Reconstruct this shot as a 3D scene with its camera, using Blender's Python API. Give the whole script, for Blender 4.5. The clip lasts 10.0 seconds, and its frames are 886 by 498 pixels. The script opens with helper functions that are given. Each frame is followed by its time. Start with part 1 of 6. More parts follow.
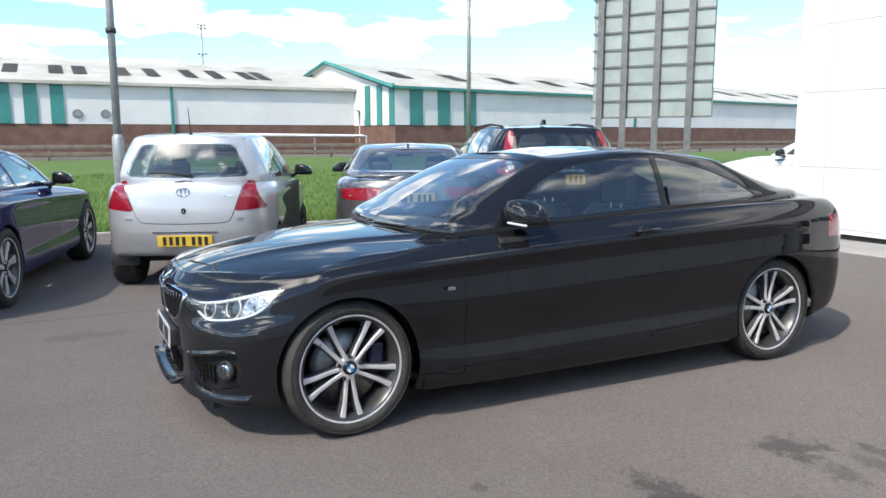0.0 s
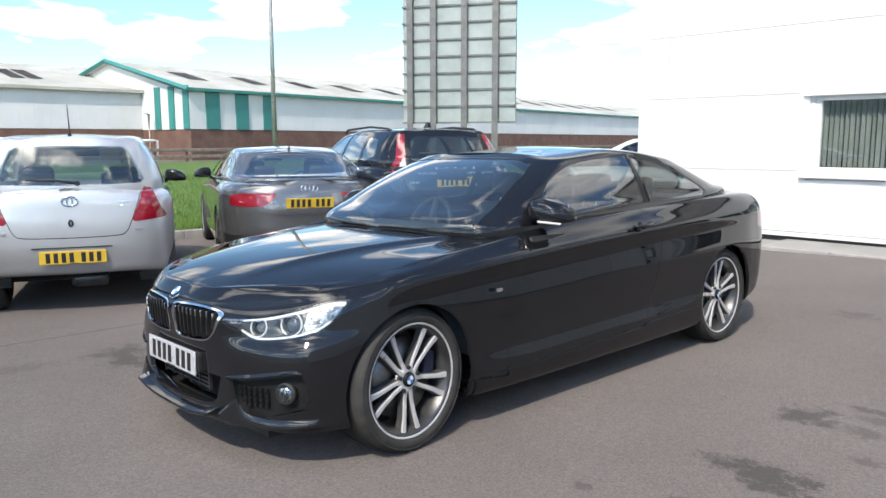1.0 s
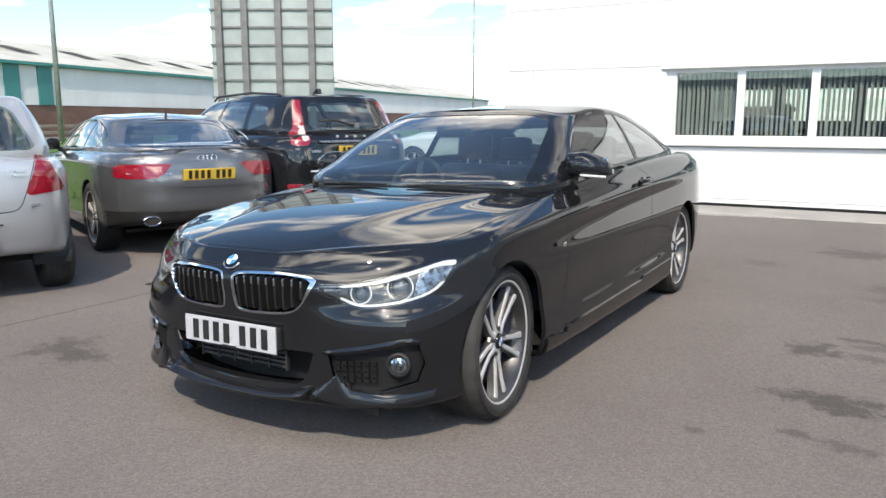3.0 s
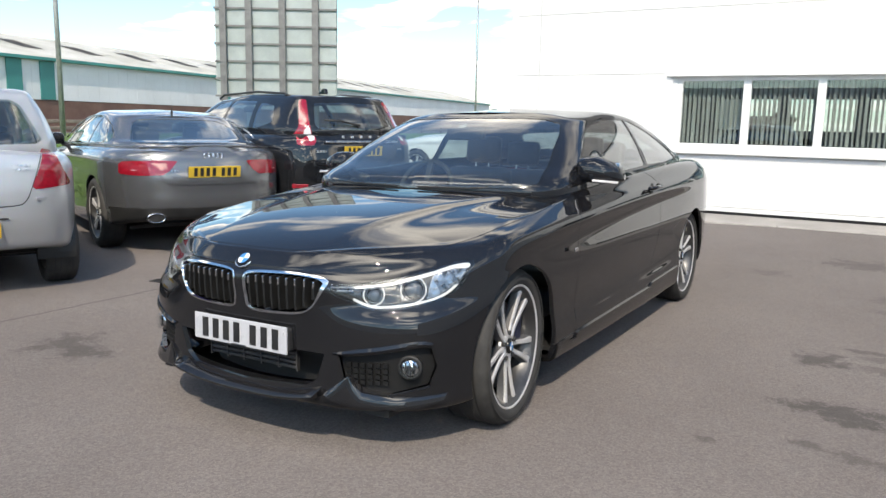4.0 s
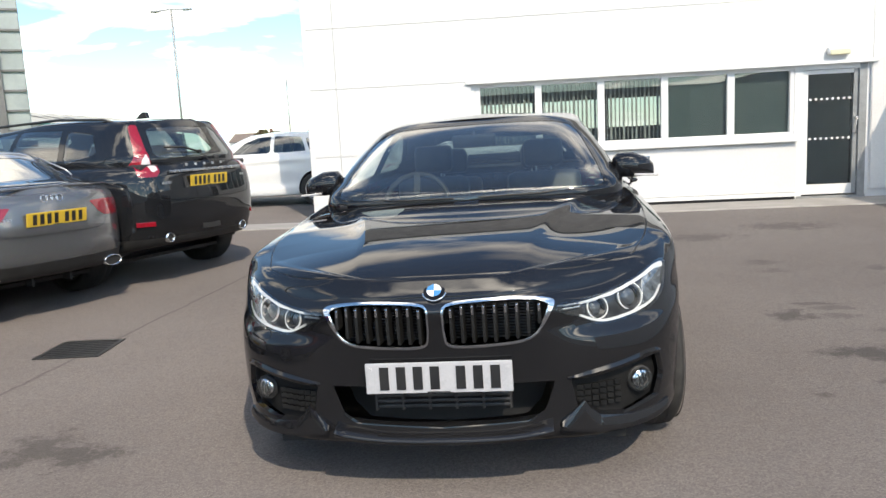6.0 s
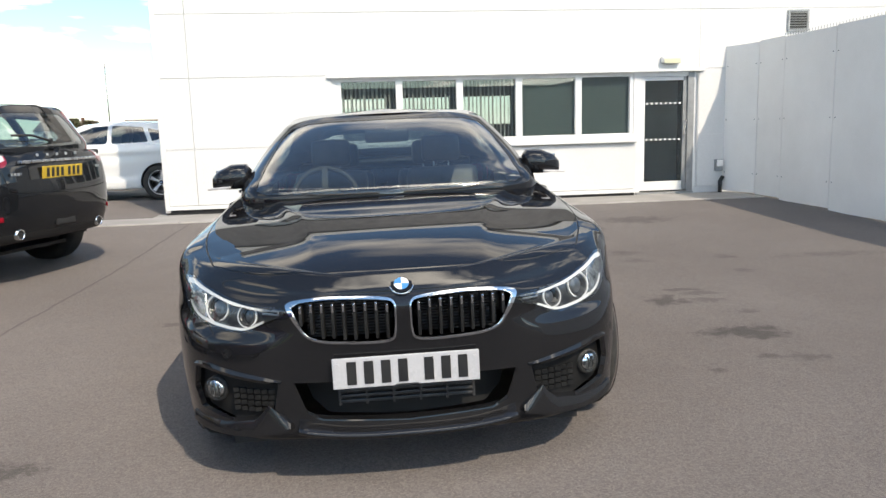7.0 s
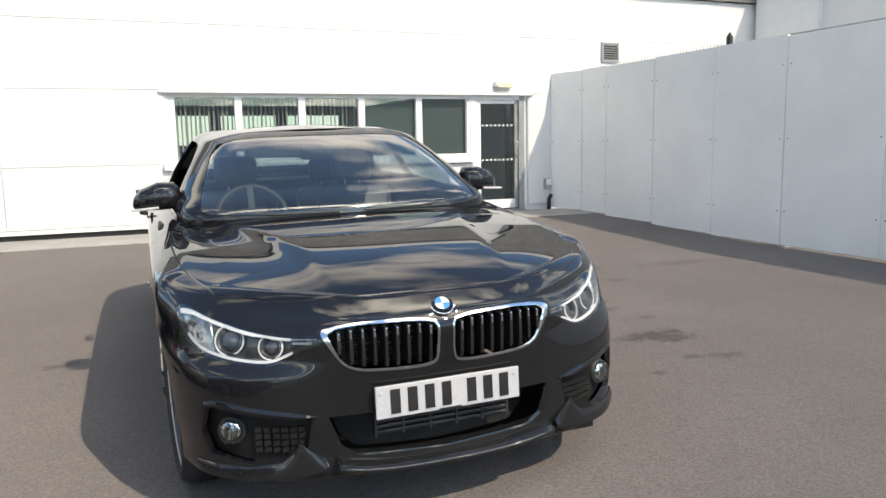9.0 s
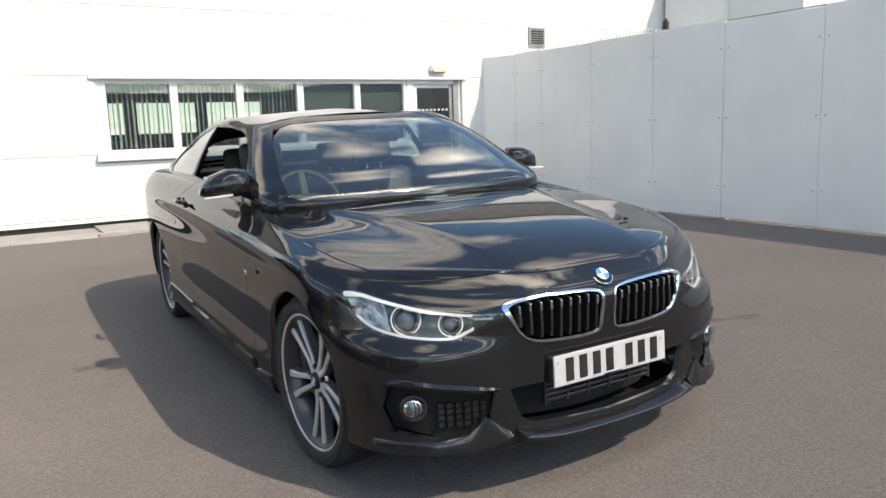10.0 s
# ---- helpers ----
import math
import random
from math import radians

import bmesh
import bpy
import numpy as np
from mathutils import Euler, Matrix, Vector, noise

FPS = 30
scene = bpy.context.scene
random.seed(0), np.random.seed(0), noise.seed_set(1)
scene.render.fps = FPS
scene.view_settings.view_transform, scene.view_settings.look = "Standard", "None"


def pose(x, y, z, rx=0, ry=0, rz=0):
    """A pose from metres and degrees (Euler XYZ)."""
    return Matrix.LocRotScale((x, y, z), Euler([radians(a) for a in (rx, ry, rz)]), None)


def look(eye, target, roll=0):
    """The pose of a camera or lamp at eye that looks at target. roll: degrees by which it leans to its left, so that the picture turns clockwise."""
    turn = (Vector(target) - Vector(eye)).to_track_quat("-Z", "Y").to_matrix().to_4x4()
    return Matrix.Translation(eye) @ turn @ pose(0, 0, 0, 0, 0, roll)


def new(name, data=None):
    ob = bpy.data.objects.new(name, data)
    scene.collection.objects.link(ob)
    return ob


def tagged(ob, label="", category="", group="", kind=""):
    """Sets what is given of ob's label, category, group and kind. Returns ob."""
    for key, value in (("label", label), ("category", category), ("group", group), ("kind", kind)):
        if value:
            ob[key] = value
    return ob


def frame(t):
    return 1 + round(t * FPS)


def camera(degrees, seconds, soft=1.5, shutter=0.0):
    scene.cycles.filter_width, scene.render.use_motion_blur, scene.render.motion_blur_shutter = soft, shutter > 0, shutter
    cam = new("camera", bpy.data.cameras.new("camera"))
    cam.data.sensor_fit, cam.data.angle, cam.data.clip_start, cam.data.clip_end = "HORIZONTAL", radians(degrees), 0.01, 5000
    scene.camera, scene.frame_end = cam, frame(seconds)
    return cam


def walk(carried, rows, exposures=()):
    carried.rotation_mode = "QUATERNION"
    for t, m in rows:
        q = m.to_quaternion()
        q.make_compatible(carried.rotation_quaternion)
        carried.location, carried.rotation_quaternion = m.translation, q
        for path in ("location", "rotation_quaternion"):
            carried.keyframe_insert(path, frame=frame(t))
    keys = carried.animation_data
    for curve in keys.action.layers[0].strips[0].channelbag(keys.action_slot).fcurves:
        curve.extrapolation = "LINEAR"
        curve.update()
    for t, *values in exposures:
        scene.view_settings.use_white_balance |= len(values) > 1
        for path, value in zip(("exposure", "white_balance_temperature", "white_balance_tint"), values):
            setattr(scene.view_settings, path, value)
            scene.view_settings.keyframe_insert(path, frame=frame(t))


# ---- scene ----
cam = camera(60.8, 10.0)
METRES, EYE, TILT, LEAN, TURN = 8.0, 1.5, 0.0, 0.0, 0.0
EXPOSURES = [(0, 0.82, 7000, 10), (2.0, 0.82, 7200, 10), (5.0, 0.75, 7500, 10), (7.0, 0.71, 7700, 10), (10, 0.84, 8000, 10)]
PATH = [
    (0, (4.104, -1.149, 1.418), (2.335, -0.264, 1.123), -0.1),
    (0.2, (3.958, -1.36, 1.404), (2.258, -0.335, 1.166), -0.2),
    (0.5, (3.729, -1.674, 1.409), (2.098, -0.542, 1.164), 1.0),
    (0.7, (3.573, -1.894, 1.408), (1.996, -0.683, 1.187), 0.1),
    (1, (3.313, -2.109, 1.389), (1.862, -0.763, 1.107), -0.1),
    (1.2, (3.109, -2.25, 1.382), (1.718, -0.834, 1.141), -0.2),
    (1.5, (2.838, -2.438, 1.379), (1.508, -0.967, 1.118), -0.7),
    (1.7, (2.65, -2.566, 1.348), (1.376, -1.044, 1.1), -0.8),
    (2, (2.46, -2.683, 1.302), (1.279, -1.098, 0.995), -0.5),
    (2.2, (2.338, -2.715, 1.279), (1.221, -1.091, 0.942), -0.2),
    (2.5, (2.262, -2.738, 1.252), (1.228, -1.066, 0.885), 0.1),
    (2.8, (2.217, -2.773, 1.27), (1.212, -1.081, 0.914), 0.7),
    (3, (2.207, -2.76, 1.252), (1.185, -1.074, 0.917), 0.0),
    (4.3, (2.078, -2.795, 1.244), (1.076, -1.095, 0.917), 1.9),
    (4.5, (1.96, -2.837, 1.226), (0.98, -1.124, 0.902), 2.2),
    (4.8, (1.663, -2.929, 1.229), (0.763, -1.173, 0.901), 0.7),
    (5, (1.46, -3.021, 1.243), (0.637, -1.23, 0.906), -0.3),
    (5.2, (1.244, -3.061, 1.253), (0.515, -1.228, 0.921), -1.3),
    (6.3, (0.146, -3.168, 1.214), (0.024, -1.194, 0.913), -1.5),
    (6.5, (0.048, -3.177, 1.229), (0.022, -1.204, 0.898), -0.2),
    (7, (-0.075, -3.201, 1.237), (0.086, -1.233, 0.915), -1.6),
    (7.5, (-0.095, -3.189, 1.23), (0.055, -1.219, 0.917), -2.1),
    (8, (-0.125, -3.196, 1.23), (0.124, -1.233, 0.943), -1.3),
    (8.5, (-0.374, -3.116, 1.218), (0.102, -1.192, 0.947), -1.0),
    (9, (-0.854, -2.949, 1.232), (-0.159, -1.095, 0.952), -1.0),
    (9.2, (-1.075, -2.898, 1.239), (-0.305, -1.072, 0.964), -1.4),
    (9.5, (-1.35, -2.76, 1.222), (-0.485, -0.982, 0.92), -1.8),
    (10, (-1.732, -2.632, 1.234), (-0.762, -0.913, 0.91), -1.9),
]
walk(cam, [(t, look(eye, target, roll)) for t, eye, target, roll in PATH], EXPOSURES)

# ---- light ----
SUN_DIR = Vector((0.46, -0.90, 1.0)).normalized()      # towards the sun
sun_el = math.asin(SUN_DIR.z)
sun_az = math.atan2(SUN_DIR.x, SUN_DIR.y)
sun = new("sun", bpy.data.lights.new("sun", "SUN"))
sun.data.energy, sun.data.angle, sun.data.color = 2.55, radians(0.6), (1.0, 0.95, 0.88)
sun.matrix_world = look(SUN_DIR * 60, (0, 0, 0))
world = bpy.data.worlds.new("sky")
scene.world = world
world.use_nodes = True


def wire(tree, kind, inputs=None, **props):
    node = tree.nodes.new(kind)
    for k, v in props.items():
        if k == "operation": node.operation = v
        elif k == "blend": node.blend_type = v
        elif k == "kind": node.data_type = v
    for k, v in (inputs or {}).items():
        if isinstance(v, bpy.types.NodeSocket):
            tree.links.new(v, node.inputs[k])
        else:
            node.inputs[k].default_value = v
    return node


def ramp(tree, fac, stops):
    node = tree.nodes.new("ShaderNodeValToRGB")
    tree.links.new(fac, node.inputs[0])
    e = node.color_ramp.elements
    while len(e) < len(stops):
        e.new(0.5)
    for el, (p, c) in zip(e, stops):
        el.position = p
        el.color = (*c, 1) if isinstance(c, tuple) else (c, c, c, 1)
    return node.outputs[0]


def mixc(tree, fac, a, b, blend="MIX"):
    node = tree.nodes.new("ShaderNodeMix")
    node.data_type, node.blend_type = "RGBA", blend
    for sock, v in ((node.inputs[0], fac), (node.inputs[6], a), (node.inputs[7], b)):
        if isinstance(v, bpy.types.NodeSocket):
            tree.links.new(v, sock)
        else:
            sock.default_value = v if not isinstance(v, tuple) else (*v[:3], 1)
    return node.outputs[2]


def build_sky():
    t = world.node_tree
    t.nodes.clear()
    out = t.nodes.new("ShaderNodeOutputWorld")
    sky = t.nodes.new("ShaderNodeTexSky")
    sky.sky_type, sky.sun_disc = "NISHITA", False
    sky.sun_elevation, sky.sun_rotation = sun_el, sun_az
    sky.air_density, sky.dust_density, sky.ozone_density = 1.0, 0.2, 2.0
    co = t.nodes.new("ShaderNodeTexCoord").outputs["Generated"]
    # flat cloud deck: direction divided by its height
    sep = wire(t, "ShaderNodeSeparateXYZ", {0: co})
    up = wire(t, "ShaderNodeMath", {0: sep.outputs[2], 1: 0.10}, operation="ADD")
    up = wire(t, "ShaderNodeMath", {0: up.outputs[0], 1: 0.04}, operation="MAXIMUM")
    px = wire(t, "ShaderNodeMath", {0: sep.outputs[0], 1: up.outputs[0]}, operation="DIVIDE")
    py = wire(t, "ShaderNodeMath", {0: sep.outputs[1], 1: up.outputs[0]}, operation="DIVIDE")
    flat = wire(t, "ShaderNodeCombineXYZ", {0: px.outputs[0], 1: py.outputs[0], 2: 3.7})
    big = wire(t, "ShaderNodeTexNoise", {"Vector": flat.outputs[0], "Scale": 1.35, "Detail": 7.0, "Roughness": 0.50, "Distortion": 0.25})
    # the deck looks closed towards the horizon and breaks up overhead
    thin = wire(t, "ShaderNodeMapRange", {0: sep.outputs[2], 1: 0.22, 2: 0.60, 3: 0.0, 4: 0.030})
    big = wire(t, "ShaderNodeMath", {0: big.outputs[0], 1: thin.outputs[0]}, operation="SUBTRACT")
    cover = ramp(t, big.outputs[0], [(0.510, 0.0), (0.63, 1.0)])
    shade = wire(t, "ShaderNodeTexNoise", {"Vector": flat.outputs[0], "Scale": 1.6, "Detail": 6.0, "Roughness": 0.6})
    tone = ramp(t, shade.outputs[0], [(0.30, (5.4, 5.6, 6.0)), (0.62, (11.5, 11.5, 11.3))])
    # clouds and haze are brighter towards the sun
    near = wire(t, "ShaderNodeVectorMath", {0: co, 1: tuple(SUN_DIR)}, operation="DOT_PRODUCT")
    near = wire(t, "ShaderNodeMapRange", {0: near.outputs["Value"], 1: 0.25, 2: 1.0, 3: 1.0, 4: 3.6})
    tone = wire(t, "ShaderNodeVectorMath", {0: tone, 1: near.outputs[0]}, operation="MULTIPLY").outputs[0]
    blue = mixc(t, 1.0, sky.outputs[0], (0.66, 0.87, 1.0), "MULTIPLY")
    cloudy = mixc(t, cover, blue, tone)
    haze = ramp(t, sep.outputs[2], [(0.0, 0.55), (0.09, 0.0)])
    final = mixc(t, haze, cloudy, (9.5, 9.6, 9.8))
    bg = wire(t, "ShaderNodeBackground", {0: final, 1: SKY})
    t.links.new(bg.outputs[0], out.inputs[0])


SKY = 0.155
build_sky()


# ---- materials ----
def material(name):
    m = bpy.data.materials.new(name)
    m.use_nodes = True
    t = m.node_tree
    return m, t, t.nodes["Principled BSDF"]


def wco(t, scale=(1, 1, 1)):
    g = t.nodes.new("ShaderNodeNewGeometry").outputs["Position"]
    return wire(t, "ShaderNodeMapping", {0: g, 3: scale}).outputs[0]


def bump(t, bsdf, height, strength=0.2, dist=0.01):
    b = wire(t, "ShaderNodeBump", {"Height": height, "Strength": strength, "Distance": dist})
    t.links.new(b.outputs[0], bsdf.inputs["Normal"])


def varied(name, base, alt, rough=0.5, metal=0.0, scale=8.0, grain=120.0, relief=0.1, spread=(0.35, 0.65), coat=0.0, spec=0.5):
    """A surface whose colour wanders between two tones at two scales, with fine relief."""
    m, t, b = material(name)
    co = wco(t)
    n = wire(t, "ShaderNodeTexNoise", {"Vector": co, "Scale": scale, "Detail": 6.0, "Roughness": 0.6})
    g = wire(t, "ShaderNodeTexNoise", {"Vector": co, "Scale": grain, "Detail": 3.0})
    f = ramp(t, n.outputs[0], [(spread[0], 0.0), (spread[1], 1.0)])
    c = mixc(t, f, base, alt)
    c = mixc(t, 0.18, c, g.outputs[0], "OVERLAY")
    t.links.new(c, b.inputs["Base Color"])
    r = ramp(t, n.outputs[0], [(0.3, max(0.02, rough - 0.06)), (0.7, min(1.0, rough + 0.06))])
    t.links.new(r, b.inputs["Roughness"])
    b.inputs["Metallic"].default_value = metal
    b.inputs["Coat Weight"].default_value = coat
    b.inputs["Coat Roughness"].default_value = 0.03
    b.inputs["Specular IOR Level"].default_value = spec
    if relief:
        bump(t, b, g.outputs[0], relief, 0.004)
    return m


def paint(name, base, flake=0.0, rough=0.3, dust_haze=0.03, grime_lift=0.03):
    """Car paint: a flaked base under clear lacquer, with a thin dusty road film that also lifts the lower sides for
    ground reflections.
    """
    m, t, b = material(name)
    co = wco(t)
    d = wire(t, "ShaderNodeTexNoise", {"Vector": co, "Scale": 5.0, "Detail": 8.0, "Roughness": 0.7})
    f = wire(t, "ShaderNodeTexVoronoi", {"Vector": co, "Scale": 900.0})
    fl = mixc(t, flake, base, f.outputs["Color"], "OVERLAY")
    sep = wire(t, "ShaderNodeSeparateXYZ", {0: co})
    # film thickens downwards: road dirt plus a painted lift for bright ground reflections
    low = wire(t, "ShaderNodeMapRange", {0: sep.outputs[2], 1: 0.15, 2: 0.85, 3: grime_lift, 4: 0.0})
    film = ramp(t, d.outputs[0], [(0.3, 0.2 * dust_haze), (0.75, dust_haze)])
    dirt_lift = wire(t, "ShaderNodeMath", {0: d.outputs[0], 1: low.outputs[0]}, operation="MULTIPLY")
    film = wire(t, "ShaderNodeMath", {0: film, 1: dirt_lift.outputs[0]}, operation="ADD").outputs[0]
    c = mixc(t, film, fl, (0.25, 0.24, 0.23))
    t.links.new(c, b.inputs["Base Color"])
    b.inputs["Metallic"].default_value = 0.6 if flake > 0.2 else 0.0
    b.inputs["Specular IOR Level"].default_value = 0.5 if flake > 0.2 else 0.0
    b.inputs["Roughness"].default_value = rough
    b.inputs["Coat Weight"].default_value = 1.0
    b.inputs["Coat Roughness"].default_value = 0.015
    b.inputs["Coat IOR"].default_value = 1.52
    return m


def glass(name, tint=(0.7, 0.8, 0.78), rough=0.0, dust_haze=0.0, gloss=0.085):
    m, t, b = material(name)
    t.nodes.remove(b)
    out = t.nodes["Material Output"]
    tr = wire(t, "ShaderNodeBsdfTransparent", {0: (*tint, 1)})
    gl = wire(t, "ShaderNodeBsdfGlossy", {0: (1, 1, 1, 1), 1: rough})
    lw = wire(t, "ShaderNodeLayerWeight", {0: 0.5})
    p = wire(t, "ShaderNodeMath", {0: lw.outputs["Facing"], 1: 3.1}, operation="POWER")
    fr = wire(t, "ShaderNodeMath", {0: p.outputs[0], 1: 0.85, 2: gloss}, operation="MULTIPLY_ADD")
    mx = wire(t, "ShaderNodeMixShader", {0: fr.outputs[0], 1: tr.outputs[0], 2: gl.outputs[0]})
    if dust_haze:       # uneven grey film: screen dust plus haze standing in for bright reflections
        n = wire(t, "ShaderNodeTexNoise", {"Vector": wco(t), "Scale": 4.0, "Detail": 7.0, "Roughness": 0.65})
        film = wire(t, "ShaderNodeMapRange", {0: n.outputs[0], 1: 0.3, 2: 0.7, 3: 0.5 * dust_haze, 4: 1.3 * dust_haze})
        df = wire(t, "ShaderNodeBsdfDiffuse", {0: (0.46, 0.48, 0.48, 1)})
        mx = wire(t, "ShaderNodeMixShader", {0: film.outputs[0], 1: mx.outputs[0], 2: df.outputs[0]})
    t.links.new(mx.outputs[0], out.inputs[0])
    return m


STAINS = [(2.02, 0.92, .32, .18, .80), (1.88, 1.76, .22, .17, .75), (2.15, 1.72, .16, .10, .5), (1.22, 4.32, .22, .16, .4), (1.95, 5.1, .50, .30, .55),
          (2.10, 0.42, .14, .09, .5), (2.2, 1.95, .22, .09, .45), (3.0, 5.65, .60, .32, .55), (-1.63, -.35, .22, .17, .70), (-1.84, -.30, .18, .26, .65),
          (-1.92, -1.1, .14, .50, .35), (-1.45, 1.87, .15, .07, .6), (4.0, 3.2, .6, .16, .35),
          (3.0, 3.3, .15, .12, .55), (2.2, 3.69, .18, .16, .5), (2.88, 2.67, .10, .10, .45), (2.14, 2.07, .20, .06, .6), (2.2, 3.29, .16, .12, .45), (2.28, 1.37, .09, .07, .5), (1.92, .46, .08, .05, .55), (1.56, .28, .07, .05, .55)]


def asphalt():
    m, t, b = material("asphalt")
    co = wco(t)
    big = wire(t, "ShaderNodeTexNoise", {"Vector": co, "Scale": 0.45, "Detail": 7.0, "Roughness": 0.62})
    mid = wire(t, "ShaderNodeTexNoise", {"Vector": co, "Scale": 6.0, "Detail": 6.0, "Roughness": 0.7})
    stones = wire(t, "ShaderNodeTexVoronoi", {"Vector": co, "Scale": 130.0})
    fine = wire(t, "ShaderNodeTexNoise", {"Vector": co, "Scale": 260.0, "Detail": 2.0})
    c = ramp(t, big.outputs[0], [(0.3, (0.094, 0.081, 0.076)), (0.7, (0.128, 0.113, 0.107))])
    c = mixc(t, ramp(t, mid.outputs[0], [(0.35, 0.35), (0.6, 0.0)]), c, (0.105, 0.096, 0.093))
    c = mixc(t, 0.55, c, ramp(t, stones.outputs["Color"], [(0.0, 0.25), (1.0, 0.78)]), "OVERLAY")
    c = mixc(t, ramp(t, fine.outputs[0], [(0.62, 0.0), (0.75, 0.5)]), c, (0.34, 0.32, 0.30))
    # damp and oil patches
    wob = wire(t, "ShaderNodeTexNoise", {"Vector": co, "Scale": 8.0, "Detail": 9.0, "Roughness": 0.82})
    total = None
    for x, y, rx, ry, k in STAINS:
        mp = wire(t, "ShaderNodeMapping", {0: co, 1: (-x / rx, -y / ry, 0), 3: (1 / rx, 1 / ry, 0)})
        ln = wire(t, "ShaderNodeVectorMath", {0: mp.outputs[0]}, operation="LENGTH")
        a = wire(t, "ShaderNodeMath", {0: wob.outputs[0], 1: 4.4}, operation="MULTIPLY")
        d = wire(t, "ShaderNodeMath", {0: a.outputs[0], 1: ln.outputs["Value"]}, operation="SUBTRACT")
        d = wire(t, "ShaderNodeMapRange", {0: d.outputs[0], 1: 1.35, 2: 1.75, 3: 0.0, 4: k})
        total = d.outputs[0] if total is None else wire(t, "ShaderNodeMath", {0: total, 1: d.outputs[0]}, operation="MAXIMUM").outputs[0]
    sep = wire(t, "ShaderNodeSeparateXYZ", {0: co})
    bend = wire(t, "ShaderNodeMath", {0: mid.outputs[0], 1: 0.10}, operation="MULTIPLY")
    sx = wire(t, "ShaderNodeMath", {0: sep.outputs[0], 1: bend.outputs[0]}, operation="ADD")
    sx = wire(t, "ShaderNodeMath", {0: sx.outputs[0], 1: 2.53}, operation="ADD")
    sx = wire(t, "ShaderNodeMath", {0: sx.outputs[0]}, operation="ABSOLUTE")
    joint = wire(t, "ShaderNodeMapRange", {0: sx.outputs[0], 1: 0.006, 2: 0.02, 3: 0.55, 4: 0.0})
    total = wire(t, "ShaderNodeMath", {0: total, 1: joint.outputs[0]}, operation="MAXIMUM").outputs[0]
    c = mixc(t, total, c, (0.040, 0.036, 0.034))
    t.links.new(c, b.inputs["Base Color"])
    b.inputs["Roughness"].default_value = 0.88
    b.inputs["Diffuse Roughness"].default_value = 1.0
    b.inputs["Specular IOR Level"].default_value = 0.3
    h = wire(t, "ShaderNodeMath", {0: stones.outputs["Distance"], 1: fine.outputs[0]}, operation="ADD")
    bump(t, b, h.outputs[0], 0.45, 0.004)
    return m


M = {}
M["asphalt"] = asphalt()
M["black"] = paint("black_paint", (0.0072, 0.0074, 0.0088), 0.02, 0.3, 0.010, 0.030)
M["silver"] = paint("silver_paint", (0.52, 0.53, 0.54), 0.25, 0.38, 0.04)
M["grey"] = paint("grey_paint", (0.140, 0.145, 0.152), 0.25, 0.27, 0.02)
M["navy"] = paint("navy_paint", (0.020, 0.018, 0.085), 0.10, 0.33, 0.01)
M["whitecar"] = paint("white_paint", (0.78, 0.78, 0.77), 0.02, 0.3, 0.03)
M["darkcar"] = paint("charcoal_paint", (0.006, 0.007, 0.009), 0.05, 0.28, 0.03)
M["tint"] = glass("tinted_glass", (0.60, 0.68, 0.67), 0.0, 0.015, 0.105)
M["clear"] = glass("clear_glass", (0.90, 0.93, 0.93), 0.0, 0.0, 0.045)
M["dusk"] = glass("dark_glass", (0.22, 0.25, 0.25))
M["rubber"] = varied("rubber", (0.022, 0.021, 0.020), (0.045, 0.043, 0.040), 0.75, 0, 14, 300, 0.15)
M["trim"] = varied("black_trim", (0.012, 0.012, 0.012), (0.022, 0.022, 0.022), 0.55, 0, 10, 400, 0.1)
M["pit"] = varied("deep_black_plastic", (0.008, 0.008, 0.008), (0.014, 0.014, 0.014), 0.5, 0, 10, 400, 0.05, spec=0.3)
M["gloss"] = varied("gloss_black", (0.006, 0.006, 0.006), (0.010, 0.010, 0.010), 0.16, 0, 10, 300, 0.0)
M["chrome"] = varied("chrome", (0.78, 0.79, 0.80), (0.70, 0.71, 0.72), 0.08, 1.0, 20, 300, 0.0)
M["satin"] = varied("satin_metal", (0.60, 0.60, 0.60), (0.52, 0.52, 0.52), 0.28, 1.0, 20, 300, 0.0)
M["alloy"] = varied("machined_alloy", (0.74, 0.73, 0.72), (0.62, 0.61, 0.60), 0.33, 0.45, 12, 300, 0.03)
M["gunmetal"] = varied("dark_alloy", (0.06, 0.06, 0.062), (0.09, 0.09, 0.09), 0.35, 0.6, 12, 300, 0.03)
M["disc"] = varied("brake_disc", (0.28, 0.27, 0.26), (0.20, 0.19, 0.18), 0.4, 1.0, 30, 300, 0.03)
M["flank"] = varied("grey_alloy", (0.13, 0.13, 0.135), (0.10, 0.10, 0.105), 0.4, 0.6, 12, 300, 0.05)
M["caliper"] = varied("blue_caliper", (0.012, 0.015, 0.04), (0.012, 0.015, 0.035), 0.4, 0, 20, 200, 0.0)
M["seat"] = varied("seat_leather", (0.030, 0.029, 0.028), (0.046, 0.044, 0.042), 0.5, 0, 15, 200, 0.15)
M["dash"] = varied("dash_plastic", (0.020, 0.020, 0.020), (0.032, 0.032, 0.031), 0.6, 0, 15, 300, 0.15)
M["redlens"] = varied("red_lens", (0.27, 0.007, 0.018), (0.20, 0.005, 0.012), 0.08, 0, 30, 200, 0.0, coat=1.0)
M["clearlens"] = varied("white_lens", (0.62, 0.60, 0.60), (0.5, 0.48, 0.48), 0.1, 0, 30, 200, 0.0, coat=1.0)
M["platey"] = varied("yellow_plate", (0.62, 0.41, 0.045), (0.56, 0.37, 0.04), 0.35, 0, 8, 200, 0.0)
